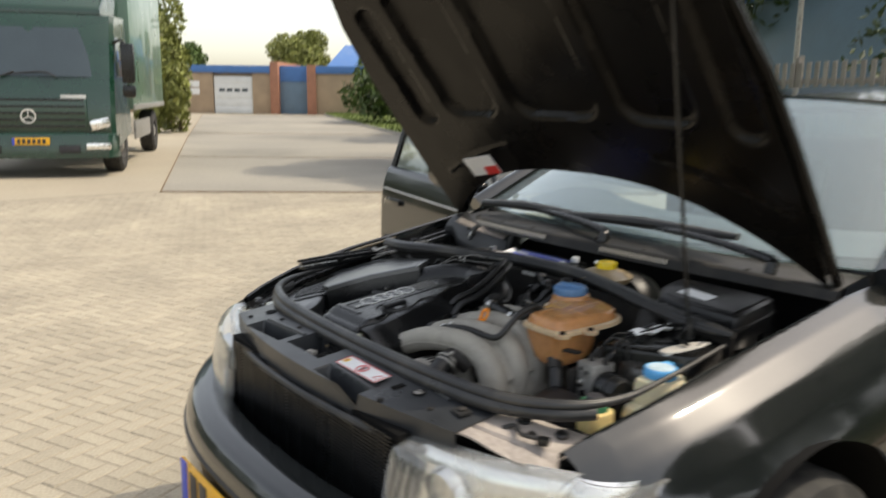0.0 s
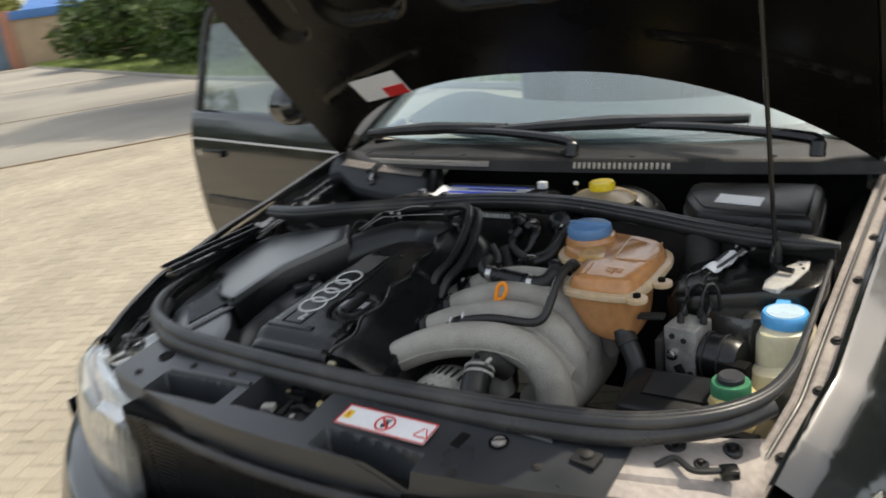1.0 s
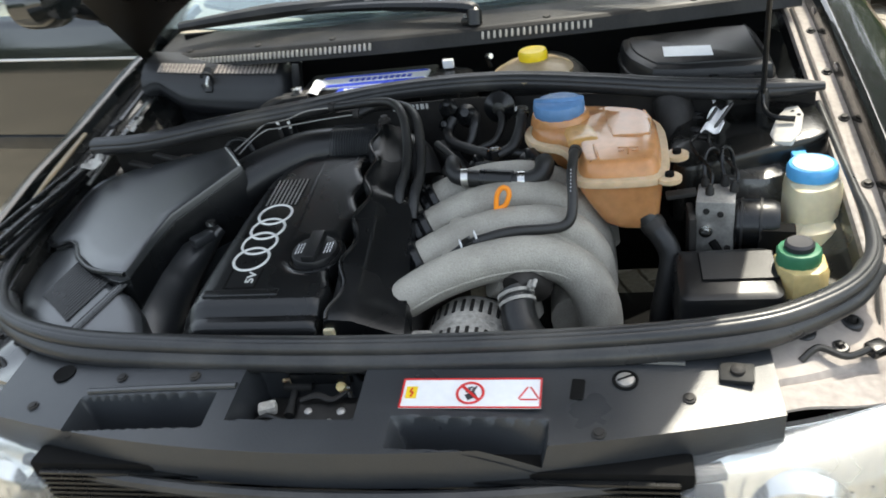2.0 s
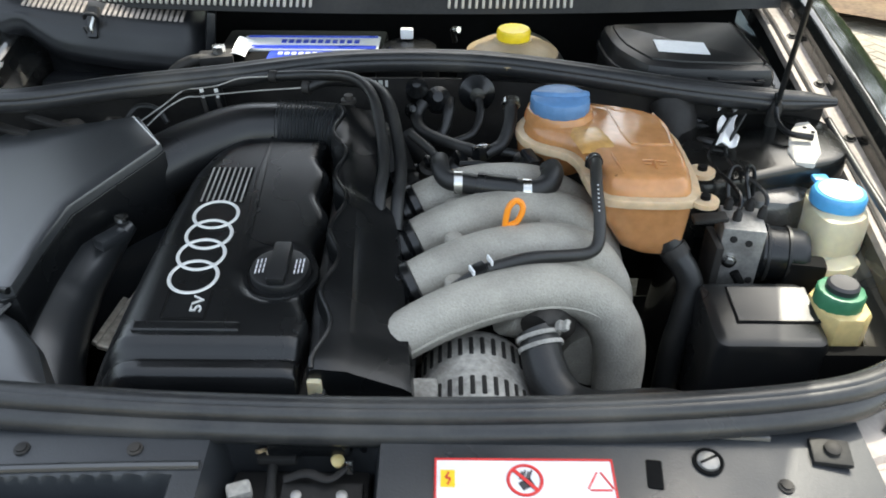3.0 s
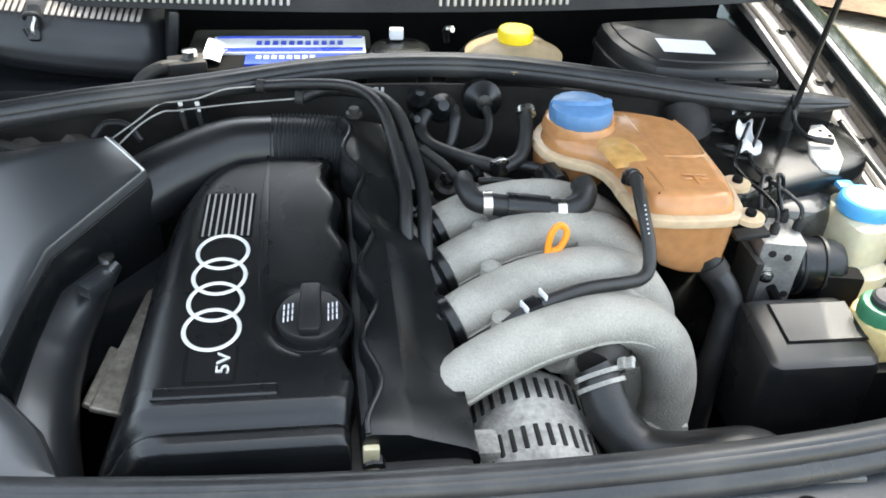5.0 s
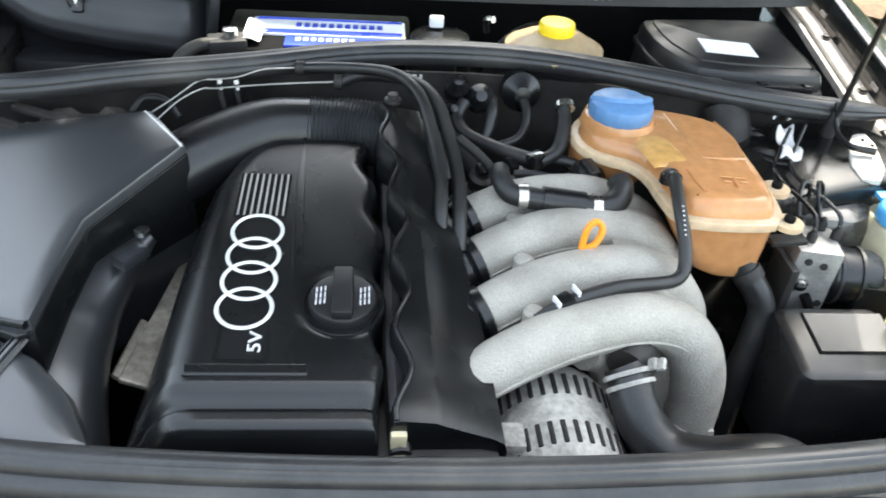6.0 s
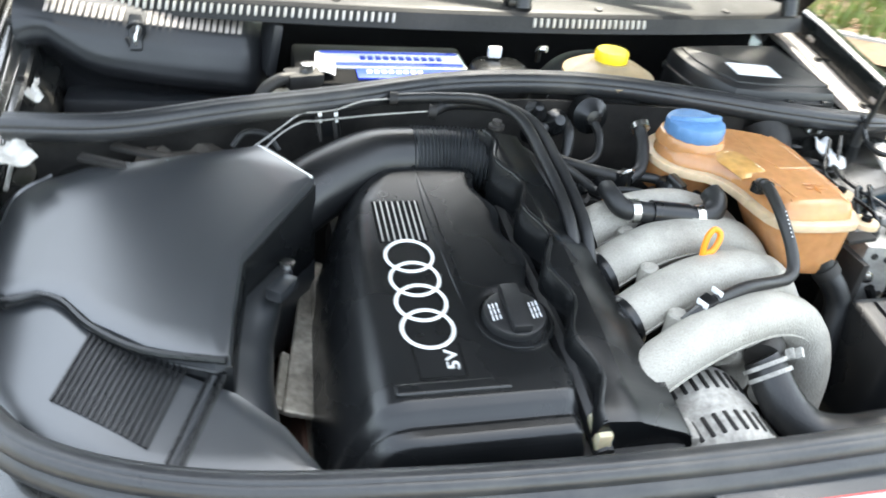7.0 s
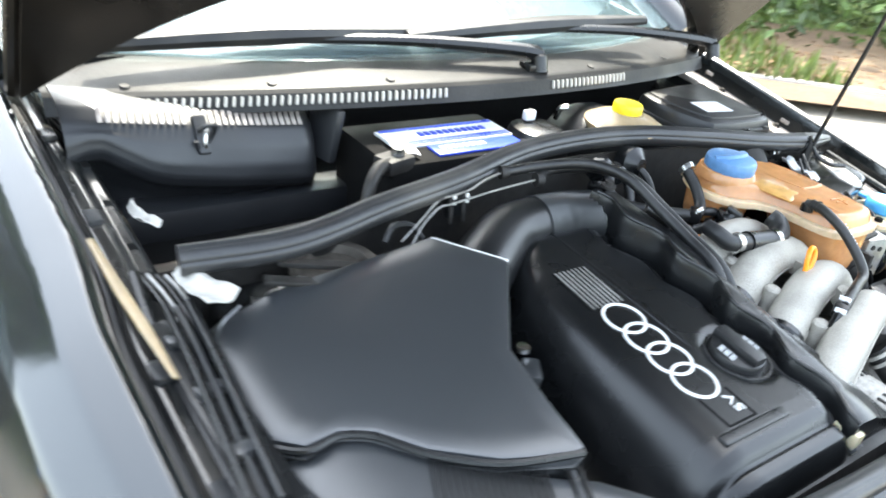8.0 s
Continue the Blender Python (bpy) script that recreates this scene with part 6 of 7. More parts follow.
for i in range(30):
    u = 0.13 + 0.80 * i / 30
    if 0.44 < u < 0.52:
        continue
    p, q = pollen(u, 0.21), pollen(u, 0.30)
    mm = Matrix.Translation((p + q) / 2 + Vector((0, -0.002, 0.0055))) @ Euler((math.atan2(p.z - q.z, p.y - q.y), 0, radians(-8))).to_matrix().to_4x4()
    if slot is None:
        slot = part("vent_slot", rbox((0, 0, 0), (0.0062, 0.026, 0.0024), 0.0011, seg=1), DUSTY_SUNLIT, pf, "pale bar painted as a patch of sun from the scuttle slots", at=mm)
    else:
        twin(slot, mm, pf)
clipm = part("box_clip", rbox((-0.53, 0.918, 0.884), (0.018, 0.016, 0.052), 0.005, (-35, 0, 0)), MATT, pf, "small black clip with a metal spring")
part("clip_loop", tube([(-0.538, 0.905, 0.896), (-0.530, 0.896, 0.905), (-0.518, 0.900, 0.902), (-0.520, 0.908, 0.884), (-0.534, 0.904, 0.868), (-0.541, 0.904, 0.882)], 0.0032, 8, 5), MATT, clipm)
part("clip_spring", tube([(-0.527, 0.903, 0.866), (-0.530, 0.903, 0.880), (-0.525, 0.912, 0.896)], 0.0028, 8), STEEL, clipm)

# -- corner beside the fuse box: brake unit, relay box, washer and steering fluid tanks --
hyd = part("brake_unit", rbox((0.400, 0.476, 0.765), (0.050, 0.056, 0.090), 0.003, (0, 0, -10)), ALU, car, "metal brake control block with a black pump")
pm = part("pump_motor", lathe([(0.030, 0), (0.034, 0.004), (0.034, 0.050), (0.030, 0.058), (0.002, 0.059)], pose(0.424, 0.474, 0.762, 0, 90, -10), 28), SATIN, hyd, "black ribbed pump motor")
for k in (0, 3):
    part("rib", tube([(0.432 + 0.008 * k, 0.473 - 0.0014 * k, 0.762), (0.4355 + 0.008 * k, 0.4724 - 0.0014 * k, 0.762)], 0.0362, 28, 1), RUBBER, pm)
part("pump_plug", rbox((0.474, 0.442, 0.738), (0.046, 0.026, 0.070), 0.005, (0, 0, -10)), DARK, hyd)
for x, y in ((0.391, 0.472), (0.423, 0.478), (0.388, 0.498), (0.414, 0.496)):
    part("pipe_nut", lathe([(0.0058, 0), (0.0058, 0.010), (0.0035, 0.013), (0.0028, 0.017)], pose(x, y, 0.809), 8), DEEP, hyd)
for x, z in ((0.384, 0.796), (0.402, 0.792), (0.412, 0.740)):
    part("drilling_plug", lathe([(0.0045, 0), (0.0042, 0.002), (0.001, 0.0022)], pose(x, 0.452 - (x - 0.375) * 0.17, z, 90, 0, -10), 12), DEEP, hyd)
part("unit_bolt", lathe([(0.009, 0), (0.009, 0.004), (0.006, 0.005), (0.006, 0.009), (0.001, 0.01)], pose(0.384, 0.4505, 0.766, 90, 0, -10), 10), STEEL, hyd)
part("unit_bracket", rbox((0.366, 0.462, 0.742), (0.010, 0.05, 0.10), 0.003), DEEP, hyd)
part("bracket_arm", rbox((0.352, 0.456, 0.822), (0.040, 0.018, 0.006), 0.002, (0, -6, 0)), DEEP, hyd)
part("unit_foot", tube([(0.392, 0.444, 0.752), (0.401, 0.440, 0.735), (0.406, 0.440, 0.70)], 0.006, 8), DARK, hyd)
for line in (((0.391, 0.472, 0.812), (0.395, 0.482, 0.832), (0.391, 0.506, 0.838), (0.379, 0.541, 0.842), (0.376, 0.566, 0.846), (0.390, 0.595, 0.847), (0.419, 0.636, 0.867)),
             ((0.423, 0.478, 0.812), (0.429, 0.490, 0.830), (0.420, 0.512, 0.838), (0.404, 0.548, 0.842), (0.402, 0.582, 0.846), (0.420, 0.612, 0.856), (0.442, 0.644, 0.869)),
             ((0.388, 0.498, 0.812), (0.389, 0.520, 0.840), (0.398, 0.535, 0.848), (0.410, 0.538, 0.840), (0.414, 0.535, 0.800)), ((0.414, 0.496, 0.812), (0.412, 0.522, 0.842), (0.418, 0.538, 0.848), (0.428, 0.540, 0.838), (0.432, 0.535, 0.800))):
    part("brake_pipe", tube(line, 0.0026, 8, 4), SATIN, hyd, "thin bent brake pipe")
hyd.location = (0.001, -0.006, -0.010)
rz = plane_z(0.7405, 0, 0.14, 0.4, 0.36)
relay = part("relay_box", prism(round_rect(0.338, 0.468, 0.312, 0.415, 0.016), rz, 0.61, 0.011, 0.003), PLASTIC, car, "black plastic relay box with a flat lid panel")
rm = Matrix.Translation((0.4165, 0.3735, rz(0.4165, 0.3735) + 0.0012)) @ Euler((math.atan(0.14), 0, 0)).to_matrix().to_4x4()
part("panel_seam", flat(rm, 0, 0, 0.094, 0.057, 0.0006), DARK, relay)
part("lid_panel", flat(rm @ pose(0, 0, 0.001), 0, 0, 0.090, 0.053, 0.0012), MATT, relay, "smooth grey-black lid panel")
part("relay_front", rbox((0.494, 0.322, 0.668), (0.082, 0.016, 0.104), 0.002), DARK, relay)
ps = part("steering_fluid_tank", prism(rounded([(0.462, 0.335), (0.520, 0.335), (0.525, 0.40), (0.460, 0.405)], 1), 0.752, 0.66, 0.008), OCHRE, car, "yellowed steering fluid tank with a green cap")
gc = part("fluid_cap", lathe([(0.027, 0.750), (0.027, 0.766), (0.025, 0.769), (0.018, 0.770), (0.001, 0.769)], pose(0.488, 0.370, 0), 32, lobes=16, lobe=0.03), GREEN, ps, "green screw cap")
part("cap_top", lathe([(0.018, 0.768), (0.018, 0.776), (0.015, 0.779), (0.001, 0.7785)], pose(0.488, 0.370, 0), 24), INK, gc)
wash = part("washer_tank", prism(rounded([(0.492, 0.475), (0.515, 0.455), (0.568, 0.475), (0.572, 0.54), (0.545, 0.565), (0.498, 0.555)], 2), 0.800, 0.62, 0.016, 0.004), CREAM, car, "cream plastic washer fluid tank with a blue cap")
part("tank_shoulder", prism(rounded([(0.488, 0.44), (0.52, 0.43), (0.565, 0.45), (0.565, 0.50), (0.49, 0.50)], 2), 0.750, 0.62, 0.02), CREAM, wash)
wc = part("washer_cap", lathe([(0.030, 0.797), (0.033, 0.800), (0.033, 0.812), (0.030, 0.817), (0.026, 0.816), (0.001, 0.814)], pose(0.530, 0.509, 0), 32), SKYBLUE, wash, "light blue snap cap")
part("cap_disc", lathe([(0.0262, 0.8145), (0.0258, 0.8176), (0.020, 0.8180), (0.001, 0.8172)], pose(0.530, 0.509, 0), 28), material("pale_blue_plastic", (0.50, 0.64, 0.72), 0.3, 0.0, 0.1, 12, 80, 0.05), wc, "pale translucent cap top")
part("cap_tab", rbox((0.520, 0.545, 0.813), (0.020, 0.016, 0.007), 0.003), SKYBLUE, wc)
wing = part("wing_box", prism(rounded([(0.352, 0.512), (0.430, 0.532), (0.505, 0.552), (0.560, 0.566), (0.572, 0.600), (0.568, 0.680), (0.44, 0.70), (0.36, 0.66), (0.345, 0.57)], 2), plane_z(0.828, 0.06, 0.08, 0.45, 0.58), 0.73, 0.009, 0.003), GLOSS, car, "glossy black panel on the inner wing")
# pale colour paints the sunlit sheen at the panel's right end
part("pale_plate", prism(rounded([(0.478, 0.558), (0.521, 0.548), (0.548, 0.655), (0.514, 0.653)], 1), plane_z(0.8395, 0.06, 0.08, 0.53, 0.63), 0.825, 0.002), PALE, wing, "plate with two holes, sunlit sheen put into its pale colour")
for x, y in ((0.528, 0.638), (0.534, 0.624)):
    part("plate_hole", lathe([(0.0028, 0), (0.0026, 0.0006), (0.0003, 0.0006)], pose(x, y, 0.8402, 3, -3, 0), 10), DARK, wing)
part("rod_holder", tube([(0.489, 0.660, 0.881), (0.487, 0.645, 0.862), (0.487, 0.630, 0.851), (0.495, 0.610, 0.8455), (0.524, 0.600, 0.8435)], [0.003, 0.003, 0.0035, 0.004, 0.0045], 8, 5), SATIN, car, "bent black holder for the prop rod")
part("foil_scrap", sheet(lambda u, v: Vector((0.420 + 0.045 * u, 0.676 + 0.030 * v + 0.012 * u, 0.846 + 0.005 * math.sin(9 * u + 4 * v) + 0.004 * math.sin(13 * v))), lin(0, 1, 14), lin(0, 1, 10), 0.001), STEEL, car, "crumpled silver foil")
part("white_rag", sheet(lambda u, v: Vector((0.391 + 0.024 * u * (1.1 - 0.3 * v) + 0.030 * v + 0.003 * math.sin(7 * v), 0.582 + 0.080 * v, 0.842 + 0.004 * math.sin(6 * u + 2 * v) + 0.004 * math.sin(9 * v))), lin(0, 1, 10), lin(0, 1, 12), 0.002), PAPER, car, "white plastic wrap on the cables")
for k in range(8):
    y = 0.57 + 0.015 * k
    part("cable", tube([(0.36 + 0.01 * k, 0.66, 0.80), (0.39, y + 0.02, 0.82 + 0.004 * (k % 3)), (0.44, y, 0.815), (0.49, y - 0.02, 0.80)], 0.004 + 0.001 * (k % 3), 8, 5), RUBBER, car)
part("grey_duct", tube([(0.36, 0.70, 0.85), (0.365, 0.675, 0.82), (0.36, 0.65, 0.77)], 0.03, 14), DEEP, car)
part("lower_hose", tube([(0.30, 0.23, 0.64), (0.36, 0.26, 0.63), (0.43, 0.27, 0.63)], 0.008, 8), RUBBER, car)
part("white_strip", rbox((0.455, 0.238, 0.70), (0.018, 0.010, 0.004), 0.001, (0, 10, 20)), PAPER, car)


# ---- surroundings ----
# the concrete's dark patches paint tree shadow across the road
CONCRETE = material("worn_concrete", (0.27, 0.252, 0.215), 0.85, 0.0, 0.25, 0.3, 30, 0.2, dirt=(0.12, 0.115, 0.105), dirt_amount=0.8)
PAVER = material("buff_paving_brick", (0.335, 0.298, 0.232), 0.85, 0.0, 0.26, 1.3, 90, 0.6, rand=0.09, dirt=(0.245, 0.215, 0.168), dirt_amount=0.4)
JOINT = material("sandy_joint", (0.275, 0.245, 0.192), 0.95, 0.0, 0.2, 0.6, 200, 0.3)
FARPAVE = material("far_paving", (0.33, 0.292, 0.226), 0.9, 0.0, 0.14, 0.5, 22, 0.3, dirt=(0.30, 0.25, 0.19), dirt_amount=0.4)
KERB = material("grey_kerb_stone", (0.30, 0.28, 0.25), 0.85, 0.0, 0.2, 3, 60, 0.3)
SOIL = material("leaf_litter_soil", (0.15, 0.10, 0.06), 0.95, 0.0, 0.4, 3, 40, 0.6, dirt=(0.26, 0.19, 0.11), dirt_amount=0.6)
TURF = material("rough_turf", (0.13, 0.17, 0.035), 0.95, 0.0, 0.3, 1.2, 40, 0.5)
LEAF = material("green_leaves", (0.070, 0.115, 0.025), 0.55, 0.0, 0.25, 1.0, 20, 0.0, rand=0.45)
LEAF_DARK = material("dark_green_leaves", (0.035, 0.062, 0.018), 0.55, 0.0, 0.25, 1.0, 20, 0.0, rand=0.45)
LEAF_PALE = material("pale_spring_leaves", (0.20, 0.22, 0.06), 0.6, 0.0, 0.25, 1.0, 20, 0.0, rand=0.35)
LEAF_BROWN = material("dry_brown_leaves", (0.20, 0.12, 0.06), 0.8, 0.0, 0.25, 1.0, 20, 0.0, rand=0.4)
BLADE = material("grass_blades", (0.12, 0.165, 0.032), 0.6, 0.0, 0.25, 1.0, 20, 0.0, rand=0.35)
BARK = material("grey_brown_bark", (0.12, 0.09, 0.065), 0.9, 0.0, 0.3, 6, 60, 0.5)
BRICKWALL = material("tan_brick_wall", (0.38, 0.28, 0.19), 0.85, 0.0, 0.2, 1.2, 30, 0.3)
REDBRICK = material("red_brick_pier", (0.36, 0.17, 0.11), 0.85, 0.0, 0.2, 2, 30, 0.3)
WHITEDOOR = material("white_door_paint", (0.72, 0.73, 0.72), 0.5, 0.0, 0.08, 2, 60, 0.05)
BLUEPAINT = material("blue_fascia_paint", (0.06, 0.17, 0.42), 0.5, 0.0, 0.12, 2, 40, 0.05)
BLUEGREY = material("blue_grey_door_paint", (0.13, 0.20, 0.27), 0.5, 0.0, 0.12, 2, 40, 0.05)
FENCE = material("weathered_fence_wood", (0.26, 0.24, 0.22), 0.85, 0.0, 0.25, 5, 60, 0.3, rand=0.2)
CABGREEN = material("dark_green_truck_paint", (0.004, 0.034, 0.020), 0.3, 0.0, 0.08, 3, 60, 0.0, coat=0.8)
BOXGREEN = material("pale_green_box_paint", (0.085, 0.17, 0.125), 0.35, 0.0, 0.1, 2, 40, 0.0, coat=0.4)
TRUCKGLASS = material("dark_truck_glass", (0.05, 0.07, 0.085), 0.05, 0.0, 0.05, 3, 40, 0.0)
SIGN = material("white_sign", (0.80, 0.80, 0.79), 0.5, 0.0, 0.05, 3, 40, 0.0)


def stuff_mesh(name, verts, faces, mat, parent=None, kind="stuff", label="", category=""):
    me = bpy.data.meshes.new(name)
    me.from_pydata(verts, [], faces)
    me.materials.append(mat)
    ob = new(name, me)
    if parent is not None:
        ob.parent = parent
    return tagged(ob, label, category, kind=kind)


def leaf_cloud(blobs, count, size, seed, squash=0.85, flat=False):
    """Many small folded leaves spread through overlapping clumps: blobs of (centre, radii)."""
    rs = np.random.RandomState(seed)
    vol = np.array([b[1][0] * b[1][1] * b[1][2] for b in blobs]) ** 0.75
    which = rs.choice(len(blobs), count, p=vol / vol.sum())
    d = rs.normal(size=(count, 3))
    d /= np.linalg.norm(d, axis=1)[:, None]
    rad = rs.uniform(0.45, 1.04, count) ** 0.6
    c = np.array([b[0] for b in blobs])[which]
    r = np.array([b[1] for b in blobs])[which]
    p = c + d * r * rad[:, None]
    a = rs.normal(size=(count, 3))
    a /= np.linalg.norm(a, axis=1)[:, None]
    b = np.cross(a, rs.normal(size=(count, 3)))
    b /= np.linalg.norm(b, axis=1)[:, None]
    n = np.cross(a, b)
    s = (size * rs.uniform(0.6, 1.4, count))[:, None]
    v = np.stack([p - a * s, p + b * s * 0.45 + n * s * 0.15, p + a * s, p - b * s * 0.45 + n * s * 0.15], 1).reshape(-1, 3)
    f = [(4 * i, 4 * i + 1, 4 * i + 2, 4 * i + 3) for i in range(count)]
    return v.tolist(), f


def clumps(seed, centre, radii, n, part_size=0.45):
    rs = np.random.RandomState(seed)
    out = []
    for _ in range(n):
        d = rs.normal(size=3)
        d /= np.linalg.norm(d)
        k = rs.uniform(0.3, 0.9)
        s = part_size * rs.uniform(0.7, 1.3)
        out.append((tuple(np.array(centre) + d * np.array(radii) * k), tuple(np.array(radii) * s)))
    return out


# ground, brick field, concrete road, kerb and verge
ground = part("ground", sheet(lambda u, v: Vector((u, v, -0.03)), [-3000, -200, -60, -30, -12, 0, 12, 60, 3000], [-3000, -60, -12, 0, 12, 30, 60, 200, 3000]), FARPAVE)
tagged(ground, "sandy buff ground that reaches the horizon", "ground", kind="structure")
BX0, BX1, BY0, BY1 = -9.2, 3.6, -4.0, 7.0
pave = part("pavement", rbox(((BX0 + BX1) / 2, (BY0 + BY1) / 2, -0.0235), (BX1 - BX0 + 0.3, BY1 - BY0 + 0.3, 0.04), 0), JOINT)
tagged(pave, "buff brick paving laid in herringbone with sandy joints", "paving", kind="structure")
far = part("yard", sheet(lambda u, v: Vector((u, v, -0.004)), [-120, -60, -30, -15, BX0 - 0.15], [-60, -20, -5, 5, 20, 60]), FARPAVE)
tagged(far, "wide buff paved yard", "paving", kind="structure")
far2 = part("yard", sheet(lambda u, v: Vector((u, v, -0.004)), [BX0 - 0.15, -4, 0, BX1 + 0.15, 30], [BY1 + 0.15, 12, 30, 60]), FARPAVE)
tagged(far2, "wide buff paved yard", "paving", kind="structure")
far3 = part("yard", sheet(lambda u, v: Vector((u, v, -0.004)), [BX1 + 0.15, 10, 30], [-30, 0, BY1 + 0.15]), FARPAVE)
tagged(far3, "wide buff paved yard", "paving", kind="structure")
far4 = part("yard", sheet(lambda u, v: Vector((u, v, -0.004)), [BX0 - 0.15, 0, BX1 + 0.15], [-40, -10, BY0 - 0.15]), FARPAVE)
tagged(far4, "wide buff paved yard", "paving", kind="structure")

ROAD_A = [(-9.15, 2.67), (-21, 7.3), (-44, 16.5), (-40.0, 22.5), (-14.6, 12.2), (-5.4, 8.35)]
bm = bmesh.new()
vs = [bm.verts.new((x, y, 0.004)) for x, y in ROAD_A]
bm.faces.new(vs)
road = part("road", bm, CONCRETE)
tagged(road, "worn grey concrete slabs of the access road, tree shade painted in", "road", kind="structure")
for a, b in ((ROAD_A[0], ROAD_A[1]), (ROAD_A[1], ROAD_A[2]), (ROAD_A[0], ROAD_A[5])):
    part("slab_joint", tube([(*a, 0.006), (*b, 0.006)], 0.012, 6, 1), SOIL, road)
for k in (0.16, 0.42):
    a = Vector(ROAD_A[0]).lerp(Vector(ROAD_A[2]), k)
    b = Vector(ROAD_A[5]).lerp(Vector(ROAD_A[3]), k)
    part("slab_joint", tube([(*a, 0.006), (*b, 0.006)], 0.008, 6, 1), SOIL, road)

EDGE = [(-44, 24.5), (-38, 21.6), (-14.2, 11.6), (-4.0, 8.1), (1.1, 4.75), (4.6, 2.5), (9.0, -0.6), (16, -5)]
BACK = [(-30, 60), (-24, 40), (-8, 30), (4, 26), (12, 20), (20, 14), (28, 8), (34, 2)]
verge = part("verge", sheet(lambda u, v: Vector((*Vector(EDGE[int(u)]).lerp(Vector(BACK[int(u)]), v), 0.06)), range(8), [0.0, 0.02, 0.05, 0.2, 1.0], 0.08), TURF)
tagged(verge, "grassy verge beside the yard", "grass", kind="structure")
kerb = part("kerb", tube([(x, y, 0.02) for x, y in EDGE], 0.07, 6, 1), KERB)
tagged(kerb, "low grey kerb along the verge", "kerb", kind="structure")
soil = part("soil", sheet(lambda u, v: Vector((*(Vector(EDGE[3]).lerp(Vector(EDGE[6]), u) + Vector((0.5, 0.85)) * (0.1 + 2.6 * v) - Vector((0.25, 0.42)) * math.sin(u * math.pi)), 0.068)), lin(0, 1, 12), lin(0, 1, 4)), SOIL)
tagged(soil, "bare soil strewn with dry brown leaves", "soil", kind="structure")

rs = np.random.RandomState(7)
n = 1800
t = rs.uniform(0.18, 0.98, n)
o = rs.uniform(-0.25, 1.3, n)
seg_p = np.array(EDGE)
tt = 3 + t * 3
ii = np.minimum(tt.astype(int), 5)
pp = seg_p[ii] + (seg_p[ii + 1] - seg_p[ii]) * (tt - ii)[:, None] + np.array((0.53, 0.85)) * o[:, None]
vv, ff = [], []
for k in range(n):
    a = rs.uniform(0, 6.28)
    s = rs.uniform(0.02, 0.045)
    c, e = math.cos(a) * s, math.sin(a) * s
    x, y, z = pp[k][0], pp[k][1], 0.085 + rs.uniform(0, 0.03) if o[k] > 0 else 0.012
    vv += [(x - c, y - e, z), (x + e * 0.5, y - c * 0.5, z + 0.012), (x + c, y + e, z + 0.004), (x - e * 0.5, y + c * 0.5, z + 0.012)]
    ff.append((4 * k, 4 * k + 1, 4 * k + 2, 4 * k + 3))
stuff_mesh("fallen_leaves", vv, ff, LEAF_BROWN, label="scatter of dry brown leaves on bare soil", category="leaves")

# ivy and shrubs beside the car
blobs = []
for k in range(26):
    u = 3.6 + 2.6 * k / 25
    i = int(u)
    q = Vector(EDGE[i]).lerp(Vector(EDGE[i + 1]), u - i) + Vector((0.53, 0.85)) * (1.35 + 0.5 * rs.uniform())
    blobs.append(((q.x, q.y, 0.25), (0.6, 0.6, 0.32 + 0.2 * rs.uniform())))
    q2 = q + Vector((0.53, 0.85)) * 1.3
    blobs.append(((q2.x, q2.y, 0.75), (0.9, 0.9, 0.9)))
v, f = leaf_cloud(blobs, 26000, 0.055, 11)
stuff_mesh("ground_ivy", v, f, LEAF, label="low green ivy and shrubs along the verge", category="shrubs")
blobs = []
for k in range(20):
    u = 2.6 + 3.9 * k / 19
    i = int(u)
    q = Vector(EDGE[i]).lerp(Vector(EDGE[i + 1]), u - i) + Vector((0.53, 0.85)) * (6.2 + 0.8 * rs.uniform())
    blobs.append(((q.x, q.y, 1.8), (1.6, 1.6, 2.2)))
v, f = leaf_cloud(blobs, 16000, 0.11, 12)
stuff_mesh("hedge", v, f, LEAF_DARK, label="tall dark green hedge behind the verge", category="hedge")
# unseen hedge, added only to give the paintwork dark reflections
blobs = []
for k in range(26):
    q = Vector((-30, -3)).lerp(Vector((-2, -32)), k / 25)
    blobs.append(((q.x, q.y, 2.6), (1.9, 1.9, 3.2 + 1.4 * math.sin(2.3 * k))))
v, f = leaf_cloud(blobs, 15000, 0.30, 13)
stuff_mesh("hedge", v, f, LEAF_DARK, label="unseen tall dark hedge added to darken reflections", category="hedge")
rs = np.random.RandomState(9)
n = 24000
tt = rs.uniform(0, 5.0, n)
ii = np.minimum(tt.astype(int), 4)
e0 = np.array(EDGE)
pp = e0[ii] + (e0[ii + 1] - e0[ii]) * (tt - ii)[:, None] + np.array((0.4, 0.92)) * (rs.uniform(0, 1, n) ** 1.4 * 7)[:, None]
hh = rs.uniform(0.06, 0.18, n)
ang = rs.uniform(0, 6.28, n)
vv, ff = [], []
for k in range(n):
    c, s_ = math.cos(ang[k]) * 0.02, math.sin(ang[k]) * 0.02
    x, y = pp[k]
    vv += [(x - c, y - s_, 0.05), (x + c, y + s_, 0.05), (x + 3 * s_, y - 3 * c, 0.06 + hh[k])]
    ff.append((3 * k, 3 * k + 1, 3 * k + 2))
stuff_mesh("grass", vv, ff, BLADE, label="sunlit yellow-green rough grass on the verge", category="grass")


